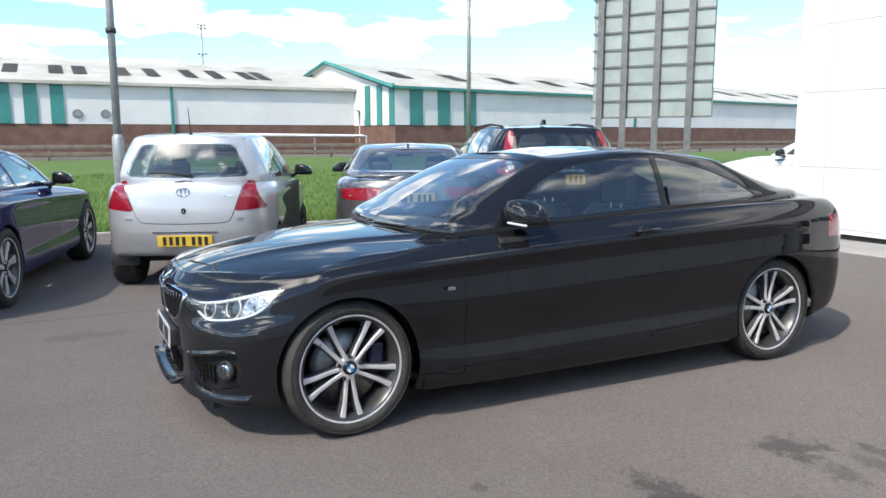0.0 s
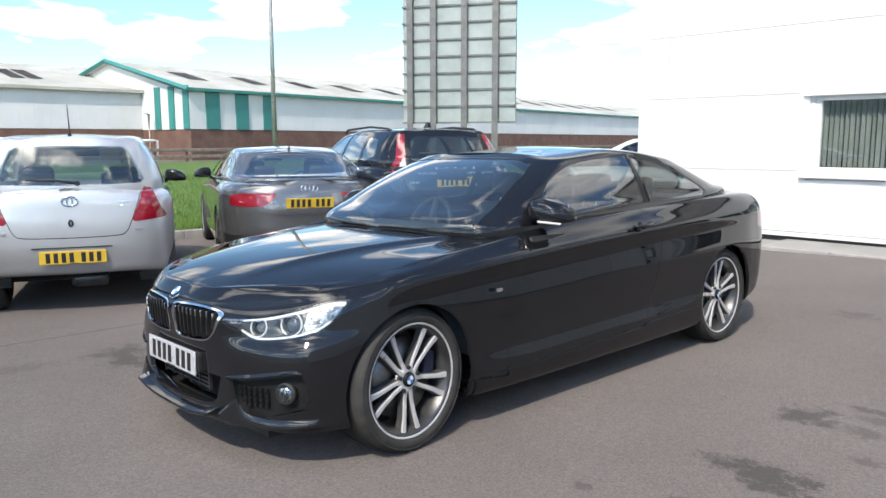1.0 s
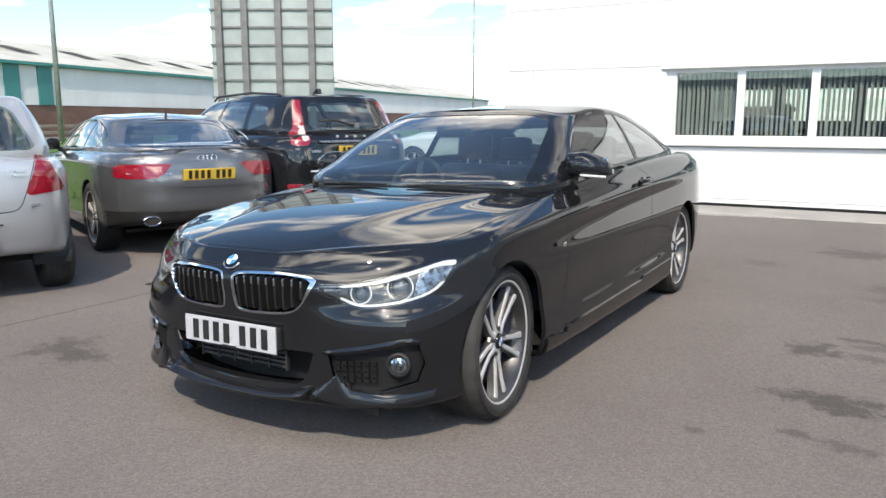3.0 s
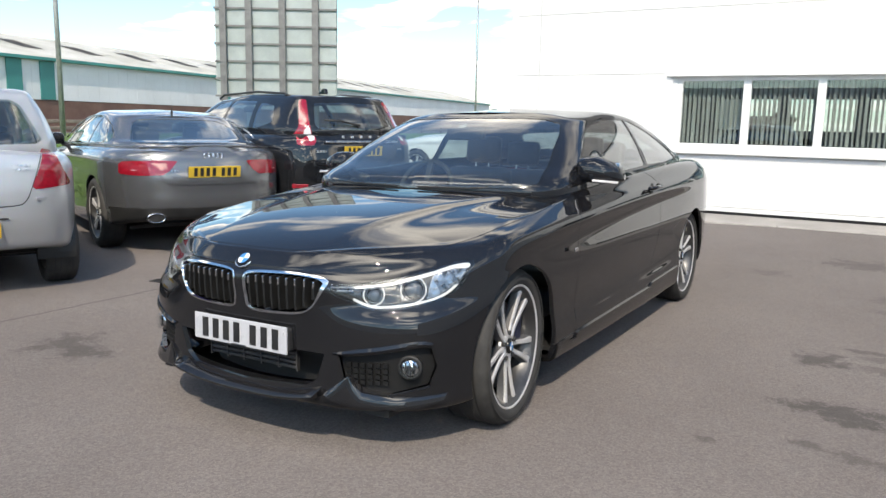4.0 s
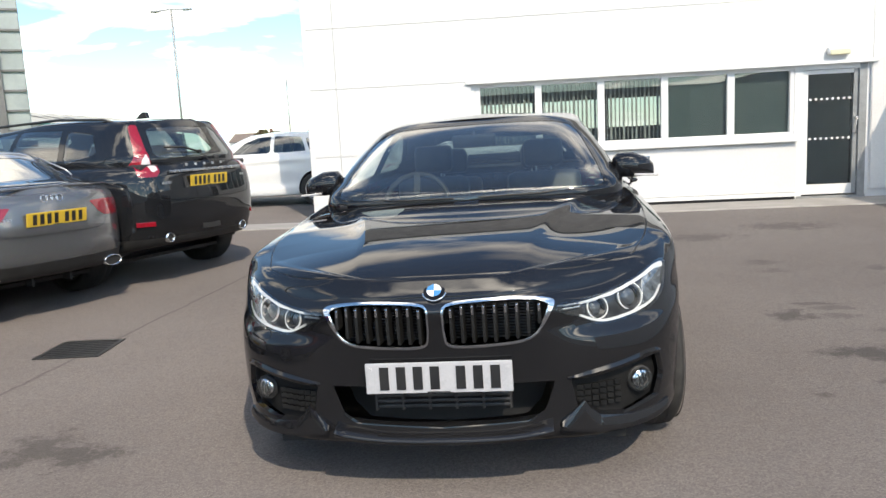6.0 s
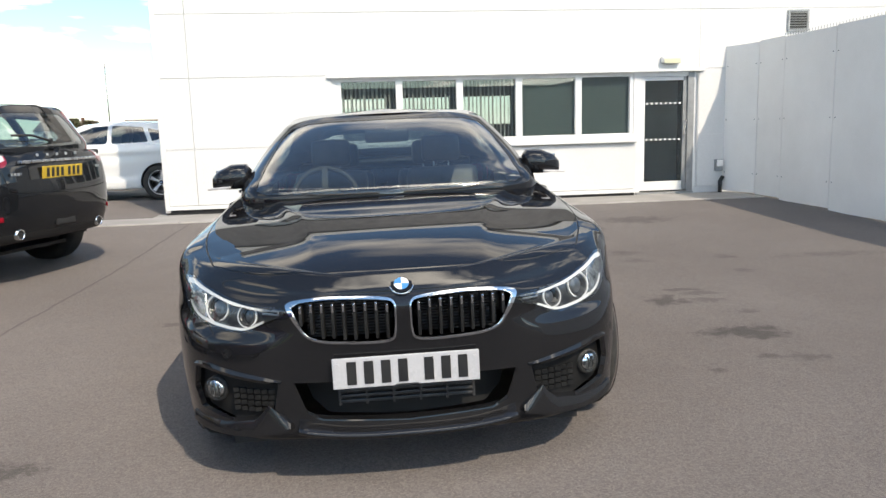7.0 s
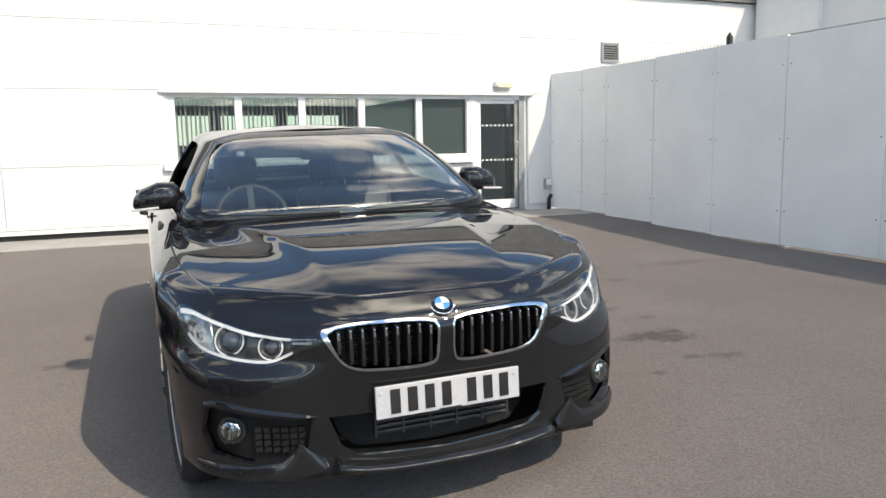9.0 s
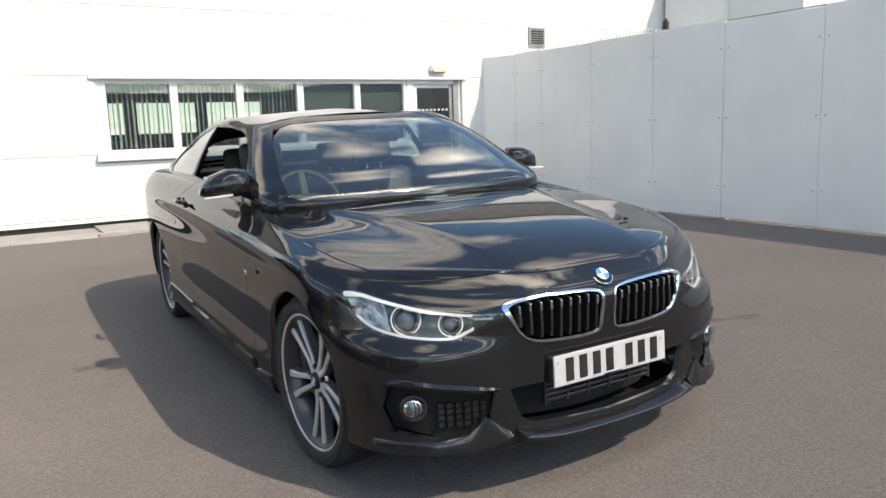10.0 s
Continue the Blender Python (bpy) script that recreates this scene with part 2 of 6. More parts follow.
M["platew"] = varied("white_plate", (0.45, 0.455, 0.475), (0.42, 0.425, 0.445), 0.3, 0, 8, 200, 0.0)
M["ink"] = varied("plate_ink", (0.012, 0.012, 0.014), (0.02, 0.02, 0.02), 0.4, 0, 8, 200, 0.0)
M["badgeblue"] = varied("badge_blue", (0.05, 0.22, 0.48), (0.05, 0.20, 0.42), 0.25, 0, 8, 200, 0.0)
M["badgewhite"] = varied("badge_white", (0.78, 0.78, 0.78), (0.74, 0.74, 0.74), 0.25, 0, 8, 200, 0.0)
M["cladding"] = varied("white_cladding", (0.68, 0.675, 0.665), (0.63, 0.625, 0.615), 0.45, 0, 0.9, 60, 0.02, (0.3, 0.75))
M["hoarding"] = varied("painted_board", (0.84, 0.825, 0.80), (0.76, 0.745, 0.72), 0.55, 0, 1.2, 80, 0.06, (0.3, 0.7))
M["frame"] = varied("window_frame", (0.74, 0.74, 0.73), (0.68, 0.68, 0.67), 0.4, 0, 3, 100, 0.02)
M["galv"] = varied("galvanised_steel", (0.36, 0.37, 0.37), (0.27, 0.28, 0.28), 0.5, 0.5, 6, 90, 0.05)
M["signback"] = varied("sign_back", (0.33, 0.365, 0.36), (0.27, 0.305, 0.30), 0.5, 0.2, 1.5, 60, 0.03)
M["signpost"] = varied("sign_post", (0.17, 0.165, 0.165), (0.12, 0.118, 0.118), 0.55, 0.3, 4, 80, 0.05)
M["kerb"] = varied("kerb_stone", (0.36, 0.34, 0.32), (0.27, 0.255, 0.24), 0.85, 0, 4, 120, 0.3)
M["paving"] = varied("concrete_paving", (0.30, 0.285, 0.27), (0.24, 0.23, 0.215), 0.85, 0, 2, 120, 0.3)
M["grass"] = varied("grass", (0.058, 0.118, 0.011), (0.090, 0.155, 0.020), 0.9, 0, 1.2, 40, 0.6)
M["brick"] = varied("brown_brick", (0.17, 0.095, 0.07), (0.12, 0.065, 0.05), 0.85, 0, 1.5, 30, 0.2)
M["shed"] = varied("shed_white", (0.66, 0.67, 0.66), (0.58, 0.59, 0.58), 0.55, 0, 0.3, 20, 0.02)
M["teal"] = varied("teal_sheet", (0.03, 0.22, 0.20), (0.03, 0.18, 0.165), 0.5, 0, 0.5, 20, 0.02)
M["roofsheet"] = varied("cement_roof", (0.50, 0.49, 0.45), (0.36, 0.35, 0.30), 0.8, 0, 0.35, 12, 0.1)
M["rooflight"] = varied("rooflight", (0.09, 0.08, 0.065), (0.14, 0.12, 0.10), 0.5, 0, 1, 20, 0.05)
M["rust"] = varied("rusty_rail", (0.16, 0.12, 0.10), (0.24, 0.20, 0.17), 0.8, 0.2, 3, 60, 0.2)


# ---- mesh tools ----
def mesh_of(name, V, F, mat, N=None, smooth=True):
    me = bpy.data.meshes.new(name)
    me.from_pydata([tuple(map(float, v)) for v in V], [], [tuple(map(int, f)) for f in F])
    if mat:
        me.materials.append(mat)
    if smooth:
        me.polygons.foreach_set("use_smooth", [True] * len(me.polygons))
    if N is not None:
        me.normals_split_custom_set_from_vertices([tuple(map(float, n)) for n in N])
    me.update()
    return me


def thing(name, label, category, loc=(0, 0, 0), rz=0, group="", kind=""):
    ob = new(name)
    ob.matrix_basis = pose(*loc, 0, 0, rz)
    return tagged(ob, label, category, group, kind)


def part(name, bm, mat, parent, label="", smooth=False):
    me = bpy.data.meshes.new(name)
    bm.to_mesh(me)
    bm.free()
    me.materials.append(mat)
    if smooth:
        me.polygons.foreach_set("use_smooth", [True] * len(me.polygons))
    ob = new(name, me)
    if parent:
        ob.parent = parent
    return tagged(ob, label)


def box(x0, x1, y0, y1, z0, z1, bevel=0.0, bm=None):
    own = bm is None
    b = bmesh.new()
    bmesh.ops.create_cube(b, size=1.0)
    for v in b.verts:
        v.co = Vector((x0 + (v.co.x + .5) * (x1 - x0), y0 + (v.co.y + .5) * (y1 - y0), z0 + (v.co.z + .5) * (z1 - z0)))
    if bevel:
        bmesh.ops.bevel(b, geom=b.edges[:], offset=bevel, segments=2, affect="EDGES", profile=0.5)
    if own:
        return b
    join(bm, b)
    return bm


def join(bm, b, m=None):
    if m is not None:
        b.transform(m)
    me = bpy.data.meshes.new("tmp")
    b.to_mesh(me)
    b.free()
    bm.from_mesh(me)
    bpy.data.meshes.remove(me)


def tube(points, r, seg=10, cap=True, radii=None):
    """A round bar along a polyline."""
    bm = bmesh.new()
    pts = [Vector(p) for p in points]
    rings = []
    for i, p in enumerate(pts):
        d = (pts[min(i + 1, len(pts) - 1)] - pts[max(i - 1, 0)]).normalized()
        q = d.to_track_quat("Z", "Y")
        rr = radii[i] if radii else r
        rings.append([bm.verts.new(p + q @ Vector((rr * math.cos(a), rr * math.sin(a), 0))) for a in (2 * math.pi * k / seg for k in range(seg))])
    for a, b in zip(rings, rings[1:]):
        for k in range(seg):
            bm.faces.new((a[k], a[(k + 1) % seg], b[(k + 1) % seg], b[k]))
    if cap:
        bm.faces.new(rings[0][::-1])
        bm.faces.new(rings[-1])
    return bm


def lathe(profile, seg=48, axis="X"):
    """A ring body from (radius, along) pairs, turned about the axis."""
    bm = bmesh.new()
    rings = []
    for r, h in profile:
        ring = []
        for k in range(seg):
            a = 2 * math.pi * k / seg
            ring.append(bm.verts.new((h, r * math.cos(a), r * math.sin(a))))
        rings.append(ring)
    for a, b in zip(rings, rings[1:]):
        for k in range(seg):
            bm.faces.new((a[k], b[k], b[(k + 1) % seg], a[(k + 1) % seg]))
    bmesh.ops.recalc_face_normals(bm, faces=bm.faces[:])
    return bm


def prism(poly, depth, bevel=0.0):
    """A flat outline in x, y given thickness along z from 0 to depth."""
    bm = bmesh.new()
    f = bm.faces.new([bm.verts.new((x, y, 0)) for x, y in poly])
    r = bmesh.ops.extrude_face_region(bm, geom=[f])
    for v in r["geom"]:
        if isinstance(v, bmesh.types.BMVert):
            v.co.z += depth
    bmesh.ops.recalc_face_normals(bm, faces=bm.faces[:])
    if bevel:
        bmesh.ops.bevel(bm, geom=bm.edges[:], offset=bevel, segments=2, affect="EDGES", profile=0.5)
    return bm


def spline(keys, n, times=None):
    """Smooth curve through keys (K, D), n samples, evenly in the keys' own parameter."""
    keys = np.asarray(keys, float)
    K = len(keys)
    tk = np.arange(K, dtype=float) if times is None else np.asarray(times, float)
    u = np.linspace(tk[0], tk[-1], n)
    h = np.diff(tk)[:, None] if keys.ndim == 2 else np.diff(tk)[:, None, None]
    d = np.diff(keys, axis=0) / h
    m = np.zeros_like(keys)
    m[1:-1] = (d[:-1] * h[1:] + d[1:] * h[:-1]) / (h[1:] + h[:-1])
    m[0], m[-1] = 1.5 * d[0] - 0.5 * m[1], 1.5 * d[-1] - 0.5 * m[-2]
    i = np.clip(np.searchsorted(tk, u, side="right") - 1, 0, K - 2)
    hh = np.diff(tk)[i]
    s = (u - tk[i]) / hh
    sh = (-1,) + (1,) * (keys.ndim - 1)
    s, hh = s.reshape(sh), hh.reshape(sh)
    return ((2 * s**3 - 3 * s**2 + 1) * keys[i] + (s**3 - 2 * s**2 + s) * hh * m[i]
            + (-2 * s**3 + 3 * s**2) * keys[i + 1] + (s**3 - s**2) * hh * m[i + 1])


class Shell:
    """A triangulated smooth skin that can be parted along drawn outlines."""

    def __init__(self, V, N, T):
        self.V, self.N, self.T = V, N, T

    @staticmethod
    def loft(lines, nu, nv, line_t=None, flat_front=True):
        """lines (J, K, 3) for the half x >= 0; both halves are made."""
        L = np.asarray(lines, float)
        dense = spline(np.swapaxes(L, 0, 1), nu)                        # nu, J, 3
        gap = np.linalg.norm(np.diff(dense, axis=1), axis=2).mean(0)
        tj = np.concatenate([[0], np.cumsum(np.maximum(gap, 1e-3))]) if line_t is None else line_t
        grid = np.swapaxes(spline(np.swapaxes(dense, 0, 1), nv, tj), 0, 1)   # nu, nv, 3
        grid[0, :, 0] = 0 if flat_front else grid[0, :, 0]
        grid[-1, :, 0] = 0 if flat_front else grid[-1, :, 0]
        grid[:, :, 0] = np.maximum(grid[:, :, 0], 0)
        V = grid.reshape(-1, 3)
        idx = np.arange(nu * nv).reshape(nu, nv)
        a, b, c, d = idx[:-1, :-1].ravel(), idx[1:, :-1].ravel(), idx[1:, 1:].ravel(), idx[:-1, 1:].ravel()
        T = np.concatenate([np.stack([a, b, c], 1), np.stack([a, c, d], 1)])
        fn = np.cross(V[T[:, 1]] - V[T[:, 0]], V[T[:, 2]] - V[T[:, 0]])
        keep = np.linalg.norm(fn, axis=1) > 1e-12
        T, fn = T[keep], fn[keep]
        N = np.zeros_like(V)
        for k in range(3):
            np.add.at(N, T[:, k], fn)
        if (N[:, 0] * (V[:, 0] > 0.3)).sum() < 0:
            N, T = -N, T[:, ::-1]
        N[V[:, 0] < 1e-6, 0] = 0
        N /= np.maximum(np.linalg.norm(N, axis=1, keepdims=True), 1e-12)
        V2, N2 = V * (-1, 1, 1), N * (-1, 1, 1)
        return Shell(np.concatenate([V, V2]), np.concatenate([N, N2]), np.concatenate([T, T[:, ::-1] + len(V)]))

    def reshaped(self, V):
        """The same skin moved to V, with its normals made anew."""
        fn = np.cross(V[self.T[:, 1]] - V[self.T[:, 0]], V[self.T[:, 2]] - V[self.T[:, 0]])
        N = np.zeros_like(V)
        for k in range(3):
            np.add.at(N, self.T[:, k], fn)
        N[np.abs(V[:, 0]) < 1e-6, 0] = 0
        size = np.linalg.norm(N, axis=1, keepdims=True)
        return Shell(V, np.where(size > 1e-12, N / np.maximum(size, 1e-12), self.N), self.T)

    def cut(self, f):
        """Parts the skin where f changes sign: (inside f < 0, outside)."""
        f = np.where(np.abs(f) < 1e-6, 1e-6, f)
        s = (f > 0)[self.T].sum(1)
        whole_in, whole_out = self.T[s == 0], self.T[s == 3]
        mixed = self.T[(s == 1) | (s == 2)]
        V, N = list(self.V), list(self.N)
        memo, ti, to = {}, [], []

        def mid(a, b):
            k = (a, b) if a < b else (b, a)
            if k not in memo:
                w = f[a] / (f[a] - f[b])
                memo[k] = len(V)
                V.append(self.V[a] + w * (self.V[b] - self.V[a]))
                n = self.N[a] + w * (self.N[b] - self.N[a])
                N.append(n / max(np.linalg.norm(n), 1e-9))
            return memo[k]

        for tri in mixed:
            pos = [f[i] > 0 for i in tri]
            lone = pos.index(True) if sum(pos) == 1 else pos.index(False)
            a, b, c = tri[lone], tri[(lone + 1) % 3], tri[(lone + 2) % 3]
            p, q = mid(a, b), mid(a, c)
            one, two = ((a, p, q),), ((p, b, c), (p, c, q))
            (to if pos[lone] else ti).extend(one)
            (ti if pos[lone] else to).extend(two)
        V, N = np.array(V), np.array(N)

        def piece(w, extra):
            T = np.concatenate([w, np.array(extra, int).reshape(-1, 3)]) if len(extra) else w
            used, inv = np.unique(T, return_inverse=True)
            return Shell(V[used], N[used], inv.reshape(-1, 3))

        return piece(whole_in, ti), piece(whole_out, to)

    def seam(self, f, w):
        """Parts along f(skin) = 0 with a gap of 2 w: (gap, inside, outside)."""
        inside, outside = self.cut(f(self) - w)
        gap, inside = inside.cut(-(f(inside) + w))
        return gap, inside, outside

    def only(self, mask):
        T = self.T[mask[self.T].all(1)]
        used, inv = np.unique(T, return_inverse=True)
        return Shell(self.V[used], self.N[used], inv.reshape(-1, 3))

    def pushed(self, d):
        return Shell(self.V + self.N * d, self.N, self.T)

    def rim(self):
        """Directed boundary edges."""
        E = np.concatenate([self.T[:, [0, 1]], self.T[:, [1, 2]], self.T[:, [2, 0]]])
        have = set(map(tuple, E.tolist()))
        return [(a, b) for a, b in have if (b, a) not in have]

    def returned(self, depth, way=None):
        """The skin with its edges folded in by depth, along the normals or one way."""
        E = self.rim()
        V, N, T = list(self.V), list(self.N), self.T.tolist()
        memo = {}

        def inner(i):
            if i not in memo:
                memo[i] = len(V)
                V.append(self.V[i] - (self.N[i] if way is None else -np.array(way)) * depth)
                N.append(self.N[i])
            return memo[i]
        for a, b in E:
            if abs(self.V[a][0]) < 1e-5 and abs(self.V[b][0]) < 1e-5:
                continue
            T += [[b, a, inner(a)], [b, inner(a), inner(b)]]
        return Shell(np.array(V), np.array(N), np.array(T))

    def object(self, name, mat, parent, label=""):
        ob = new(name, mesh_of(name, self.V, self.T, mat, self.N))
        ob.parent = parent
        return tagged(ob, label)

    def pieces(self):
        """The skin's separate sheets, the largest first."""
        key, inv = np.unique(np.round(self.V, 5), axis=0, return_inverse=True)
        up = np.arange(len(key))
        T = inv.reshape(-1)[self.T]
        while True:
            low = up[T].min(1)
            nxt = up.copy()
            for k in range(3):
                np.minimum.at(nxt, T[:, k], low)
            nxt = nxt[nxt]
            if (nxt == up).all():
                break
            up = nxt
        lab = up[T[:, 0]]
        out = []
        for v in np.unique(lab):
            tri = self.T[lab == v]
            used, iv = np.unique(tri, return_inverse=True)
            out.append(Shell(self.V[used], self.N[used], iv.reshape(-1, 3)))
        return sorted(out, key=lambda q: -len(q.T))

    def depth_at(self, x, z, front=True):
        """y of the skin at x, z, on its front or rear side."""
        ok = (self.V[:, 1] < 1.0) if front else (self.V[:, 1] > 1.6)
        ok &= np.abs(self.N[:, 1]) > 0.05
        Q = self.V[ok]
        d = (Q[:, 0] - x) ** 2 + (Q[:, 2] - z) ** 2
        i = np.argsort(d)[:4]
        w = 1 / (d[i] + 1e-6)
        return float((Q[i, 1] * w).sum() / w.sum())


def sdf(poly, P, r=0.0):
    """Signed distance in the plane to a closed outline, negative inside; r rounds it outwards."""
    poly = np.asarray(poly, float)
    best, wn = np.full(len(P), 1e9), np.zeros(len(P), int)
    for a, b in zip(poly, np.roll(poly, -1, 0)):
        e, w = b - a, P - a
        if e @ e < 1e-12:
            continue
        t = np.clip((w @ e) / (e @ e), 0, 1)
        q = w - t[:, None] * e
        best = np.minimum(best, np.hypot(q[:, 0], q[:, 1]))
        cr = e[0] * w[:, 1] - e[1] * w[:, 0]
        wn += ((a[1] <= P[:, 1]) & (b[1] > P[:, 1]) & (cr > 0)).astype(int) - ((a[1] > P[:, 1]) & (b[1] <= P[:, 1]) & (cr < 0)).astype(int)
    return np.where(wn != 0, -best, best) - r


def along(path, P):
    """Distance in the plane to an open polyline."""
    path = np.asarray(path, float)
    best = np.full(len(P), 1e9)
    for a, b in zip(path, path[1:]):
        e, w = b - a, P - a
        if e @ e < 1e-12:
            continue
        t = np.clip((w @ e) / (e @ e), 0, 1)
        q = w - t[:, None] * e
        best = np.minimum(best, np.hypot(q[:, 0], q[:, 1]))
    return best


def curve2(pts, n=24, closed=False):
    pts = list(pts)
    if closed:
        pts = pts + [pts[0]]
    return [tuple(p) for p in spline(np.array(pts, float), n)]

# ---- ground, lawn and kerbs ----
def lie(x):
    """Height of the tarmac: it falls a little towards the parked row."""
    return 0.020 * (min(max(x, -0.8), 0.8) - 0.8)


def rise(y):
    """The yard climbs gently to the building."""
    k = min(max((y - 3.5) / 4, 0), 1)
    return 0.09 * k * k * (3 - 2 * k)


def ground():
    xs = [-600, -200, -80, -40, -20, -12, -8, -6, -4, -3.2, -2.6, -2, -1.7, -1.4, -1.1, -0.8, -0.4, 0, 0.4, 0.8, 1.1, 1.6, 2.2, 3, 4, 6, 9, 14, 30, 100, 600]
    ys = [-600, -150, -50, -25, -14, -9, -6, -4, -3, -2, -1, 0, 1, 2, 3, 3.5, 4, 4.5, 5, 5.5, 6, 6.5, 7, 7.5, 8, 9, 12, 16, 25, 45, 90, 200, 600]
    V = [(x, y, lie(x) + rise(y)) for x in xs for y in ys]
    n = len(ys)
    F = [(i * n + j, (i + 1) * n + j, (i + 1) * n + j + 1, i * n + j + 1) for i in range(len(xs) - 1) for j in range(n - 1)]
    ob = new("ground", mesh_of("ground", V, F, M["asphalt"]))
    tagged(ob, "worn grey-brown tarmac car park with damp patches", "tarmac", kind="structure")


ground()
G = lie(-5)


def lawn():
    """A grass verge beyond the kerb, rising slightly to the road."""
    rng = np.random.RandomState(3)
    xs = np.concatenate([np.linspace(-7.55, -14, 26), np.linspace(-15, -33, 19)])
    ys = np.linspace(-40, 75, 116)
    V = []
    for x in xs:
        for y in ys:
            k = (-7.55 - x)
            V.append((x, y, G + 0.10 + min(k, 18) * 0.018 + (0.02 * rng.rand() if k > 0.1 else 0)))
    n = len(ys)
    F = [(i * n + j, i * n + j + 1, (i + 1) * n + j + 1, (i + 1) * n + j) for i in range(len(xs) - 1) for j in range(n - 1)]
    ob = new("lawn", mesh_of("lawn", V, F, M["grass"]))
    tagged(ob, "mown green grass verge beside the car park", "grass", kind="structure")
    # blades on the strip that is seen closest
    V, F = [], []
    for i in range(52000):
        x = -7.6 - 13 * rng.rand() ** 1.6
        y = -6 + 26 * rng.rand()
        z = G + 0.10 + (-7.55 - x) * 0.018
        h, a, w = 0.05 + 0.06 * rng.rand(), rng.rand() * 6.28, 0.006 + 0.004 * rng.rand()
        lean = 0.05 * (rng.rand(2) - .5)
        dx, dy = w * math.cos(a), w * math.sin(a)
        k = len(V)
        V += [(x - dx, y - dy, z), (x + dx, y + dy, z), (x + lean[0], y + lean[1], z + h)]
        F.append((k, k + 1, k + 2))
    ob = new("grass", mesh_of("grass", V, F, M["grass"], smooth=False))
    tagged(ob, "short green grass blades on the verge", "grass", kind="stuff")


lawn()


def kerbs():
    ob = thing("kerb", "weathered concrete kerb stones along the grass verge", "kerb", kind="structure")
    b = box(0, 0.125, 0, 0.905, 0, 0.25, 0.012)
    me = bpy.data.meshes.new("kerb_stone")
    b.to_mesh(me)
    b.free()
    me.materials.append(M["kerb"])
    for i in range(46):
        s = new("kerb_stone", me)
        s.location = (-7.55, -12 + i * 0.915, G - 0.13)
        s.parent = ob


kerbs()

WALL_Y, CORNER_X, FENCE_X = 8.09, -2.83, 5.74
YARD = pose(0, 0, 0, 0, 0, 2.0)        # the building stands two degrees askew to the coupe


def apron():
    """Concrete strip along the wall, edged with flush kerb stones."""
    ob = thing("pavement", "pale concrete strip along the white building", "pavement", kind="structure")
    part("slab", box(-0.6, FENCE_X, 7.18, WALL_Y + 0.1, -0.2, 0.097), M["paving"], ob)
    part("slab", box(-3.0, -0.6, 7.18, WALL_Y + 0.1, -0.2, 0.068), M["paving"], ob)
    part("slab", box(-9.0, -3.0, 7.18, 7.8, -0.2, 0.065), M["paving"], ob)
    b = box(0, 0.905, 0, 0.10, -0.2, 0.018, 0.008)
    me = bpy.data.meshes.new("edging")
    b.to_mesh(me)
    b.free()
    me.materials.append(M["kerb"])
    for i in range(16):
        x = -8.9 + i * 0.915
        sl = new("edging", me)
        sl.location = (x, 7.075, 0.082 if x > -1.2 else 0.050)
        sl.parent = ob


apron()


# ---- the white building ----
def wall_with_holes(name, x0, x1, z0, z1, holes, y, thick, mat, label):
    """A wall along x, front face at y, built of blocks round its openings."""
    xs = sorted({x0, x1, *[h[0] for h in holes], *[h[1] for h in holes]})
    zs = sorted({z0, z1, *[h[2] for h in holes], *[h[3] for h in holes]})
    bm = bmesh.new()
    grid = {}

    def vert(x, yy, z):
        k = (x, yy, z)
        if k not in grid:
            grid[k] = bm.verts.new(k)
        return grid[k]

    def solid(i, j):
        if not (0 <= i < len(xs) - 1 and 0 <= j < len(zs) - 1):
            return False
        cx, cz = (xs[i] + xs[i + 1]) / 2, (zs[j] + zs[j + 1]) / 2
        return not any(h[0] < cx < h[1] and h[2] < cz < h[3] for h in holes)
    for i in range(len(xs) - 1):
        for j in range(len(zs) - 1):
            if not solid(i, j):
                continue
            a, b, c, d = xs[i], xs[i + 1], zs[j], zs[j + 1]
            for yy in (y, y + thick):
                bm.faces.new([vert(a, yy, c), vert(b, yy, c), vert(b, yy, d), vert(a, yy, d)])
            for di, dj, e in ((-1, 0, ((a, c), (a, d))), (1, 0, ((b, c), (b, d))), (0, -1, ((a, c), (b, c))), (0, 1, ((a, d), (b, d)))):
                if not solid(i + di, j + dj):
                    (p, q), (r, s) = e
                    bm.faces.new([vert(p, y, q), vert(r, y, s), vert(r, y + thick, s), vert(p, y + thick, q)])
    bmesh.ops.recalc_face_normals(bm, faces=bm.faces[:])
    ob = part(name, bm, mat, None)
    return tagged(ob, label, "wall", kind="structure")


WIN = (-0.36, 4.125, 1.00, 1.95)
DOOR = (4.165, 5.09, 0.13, 1.95)
wall = wall_with_holes("wall_north", CORNER_X, 16.0, -0.3, 4.60, [WIN, DOOR], WALL_Y, 0.35, M["frame"], "inner leaf of the white clad wall")


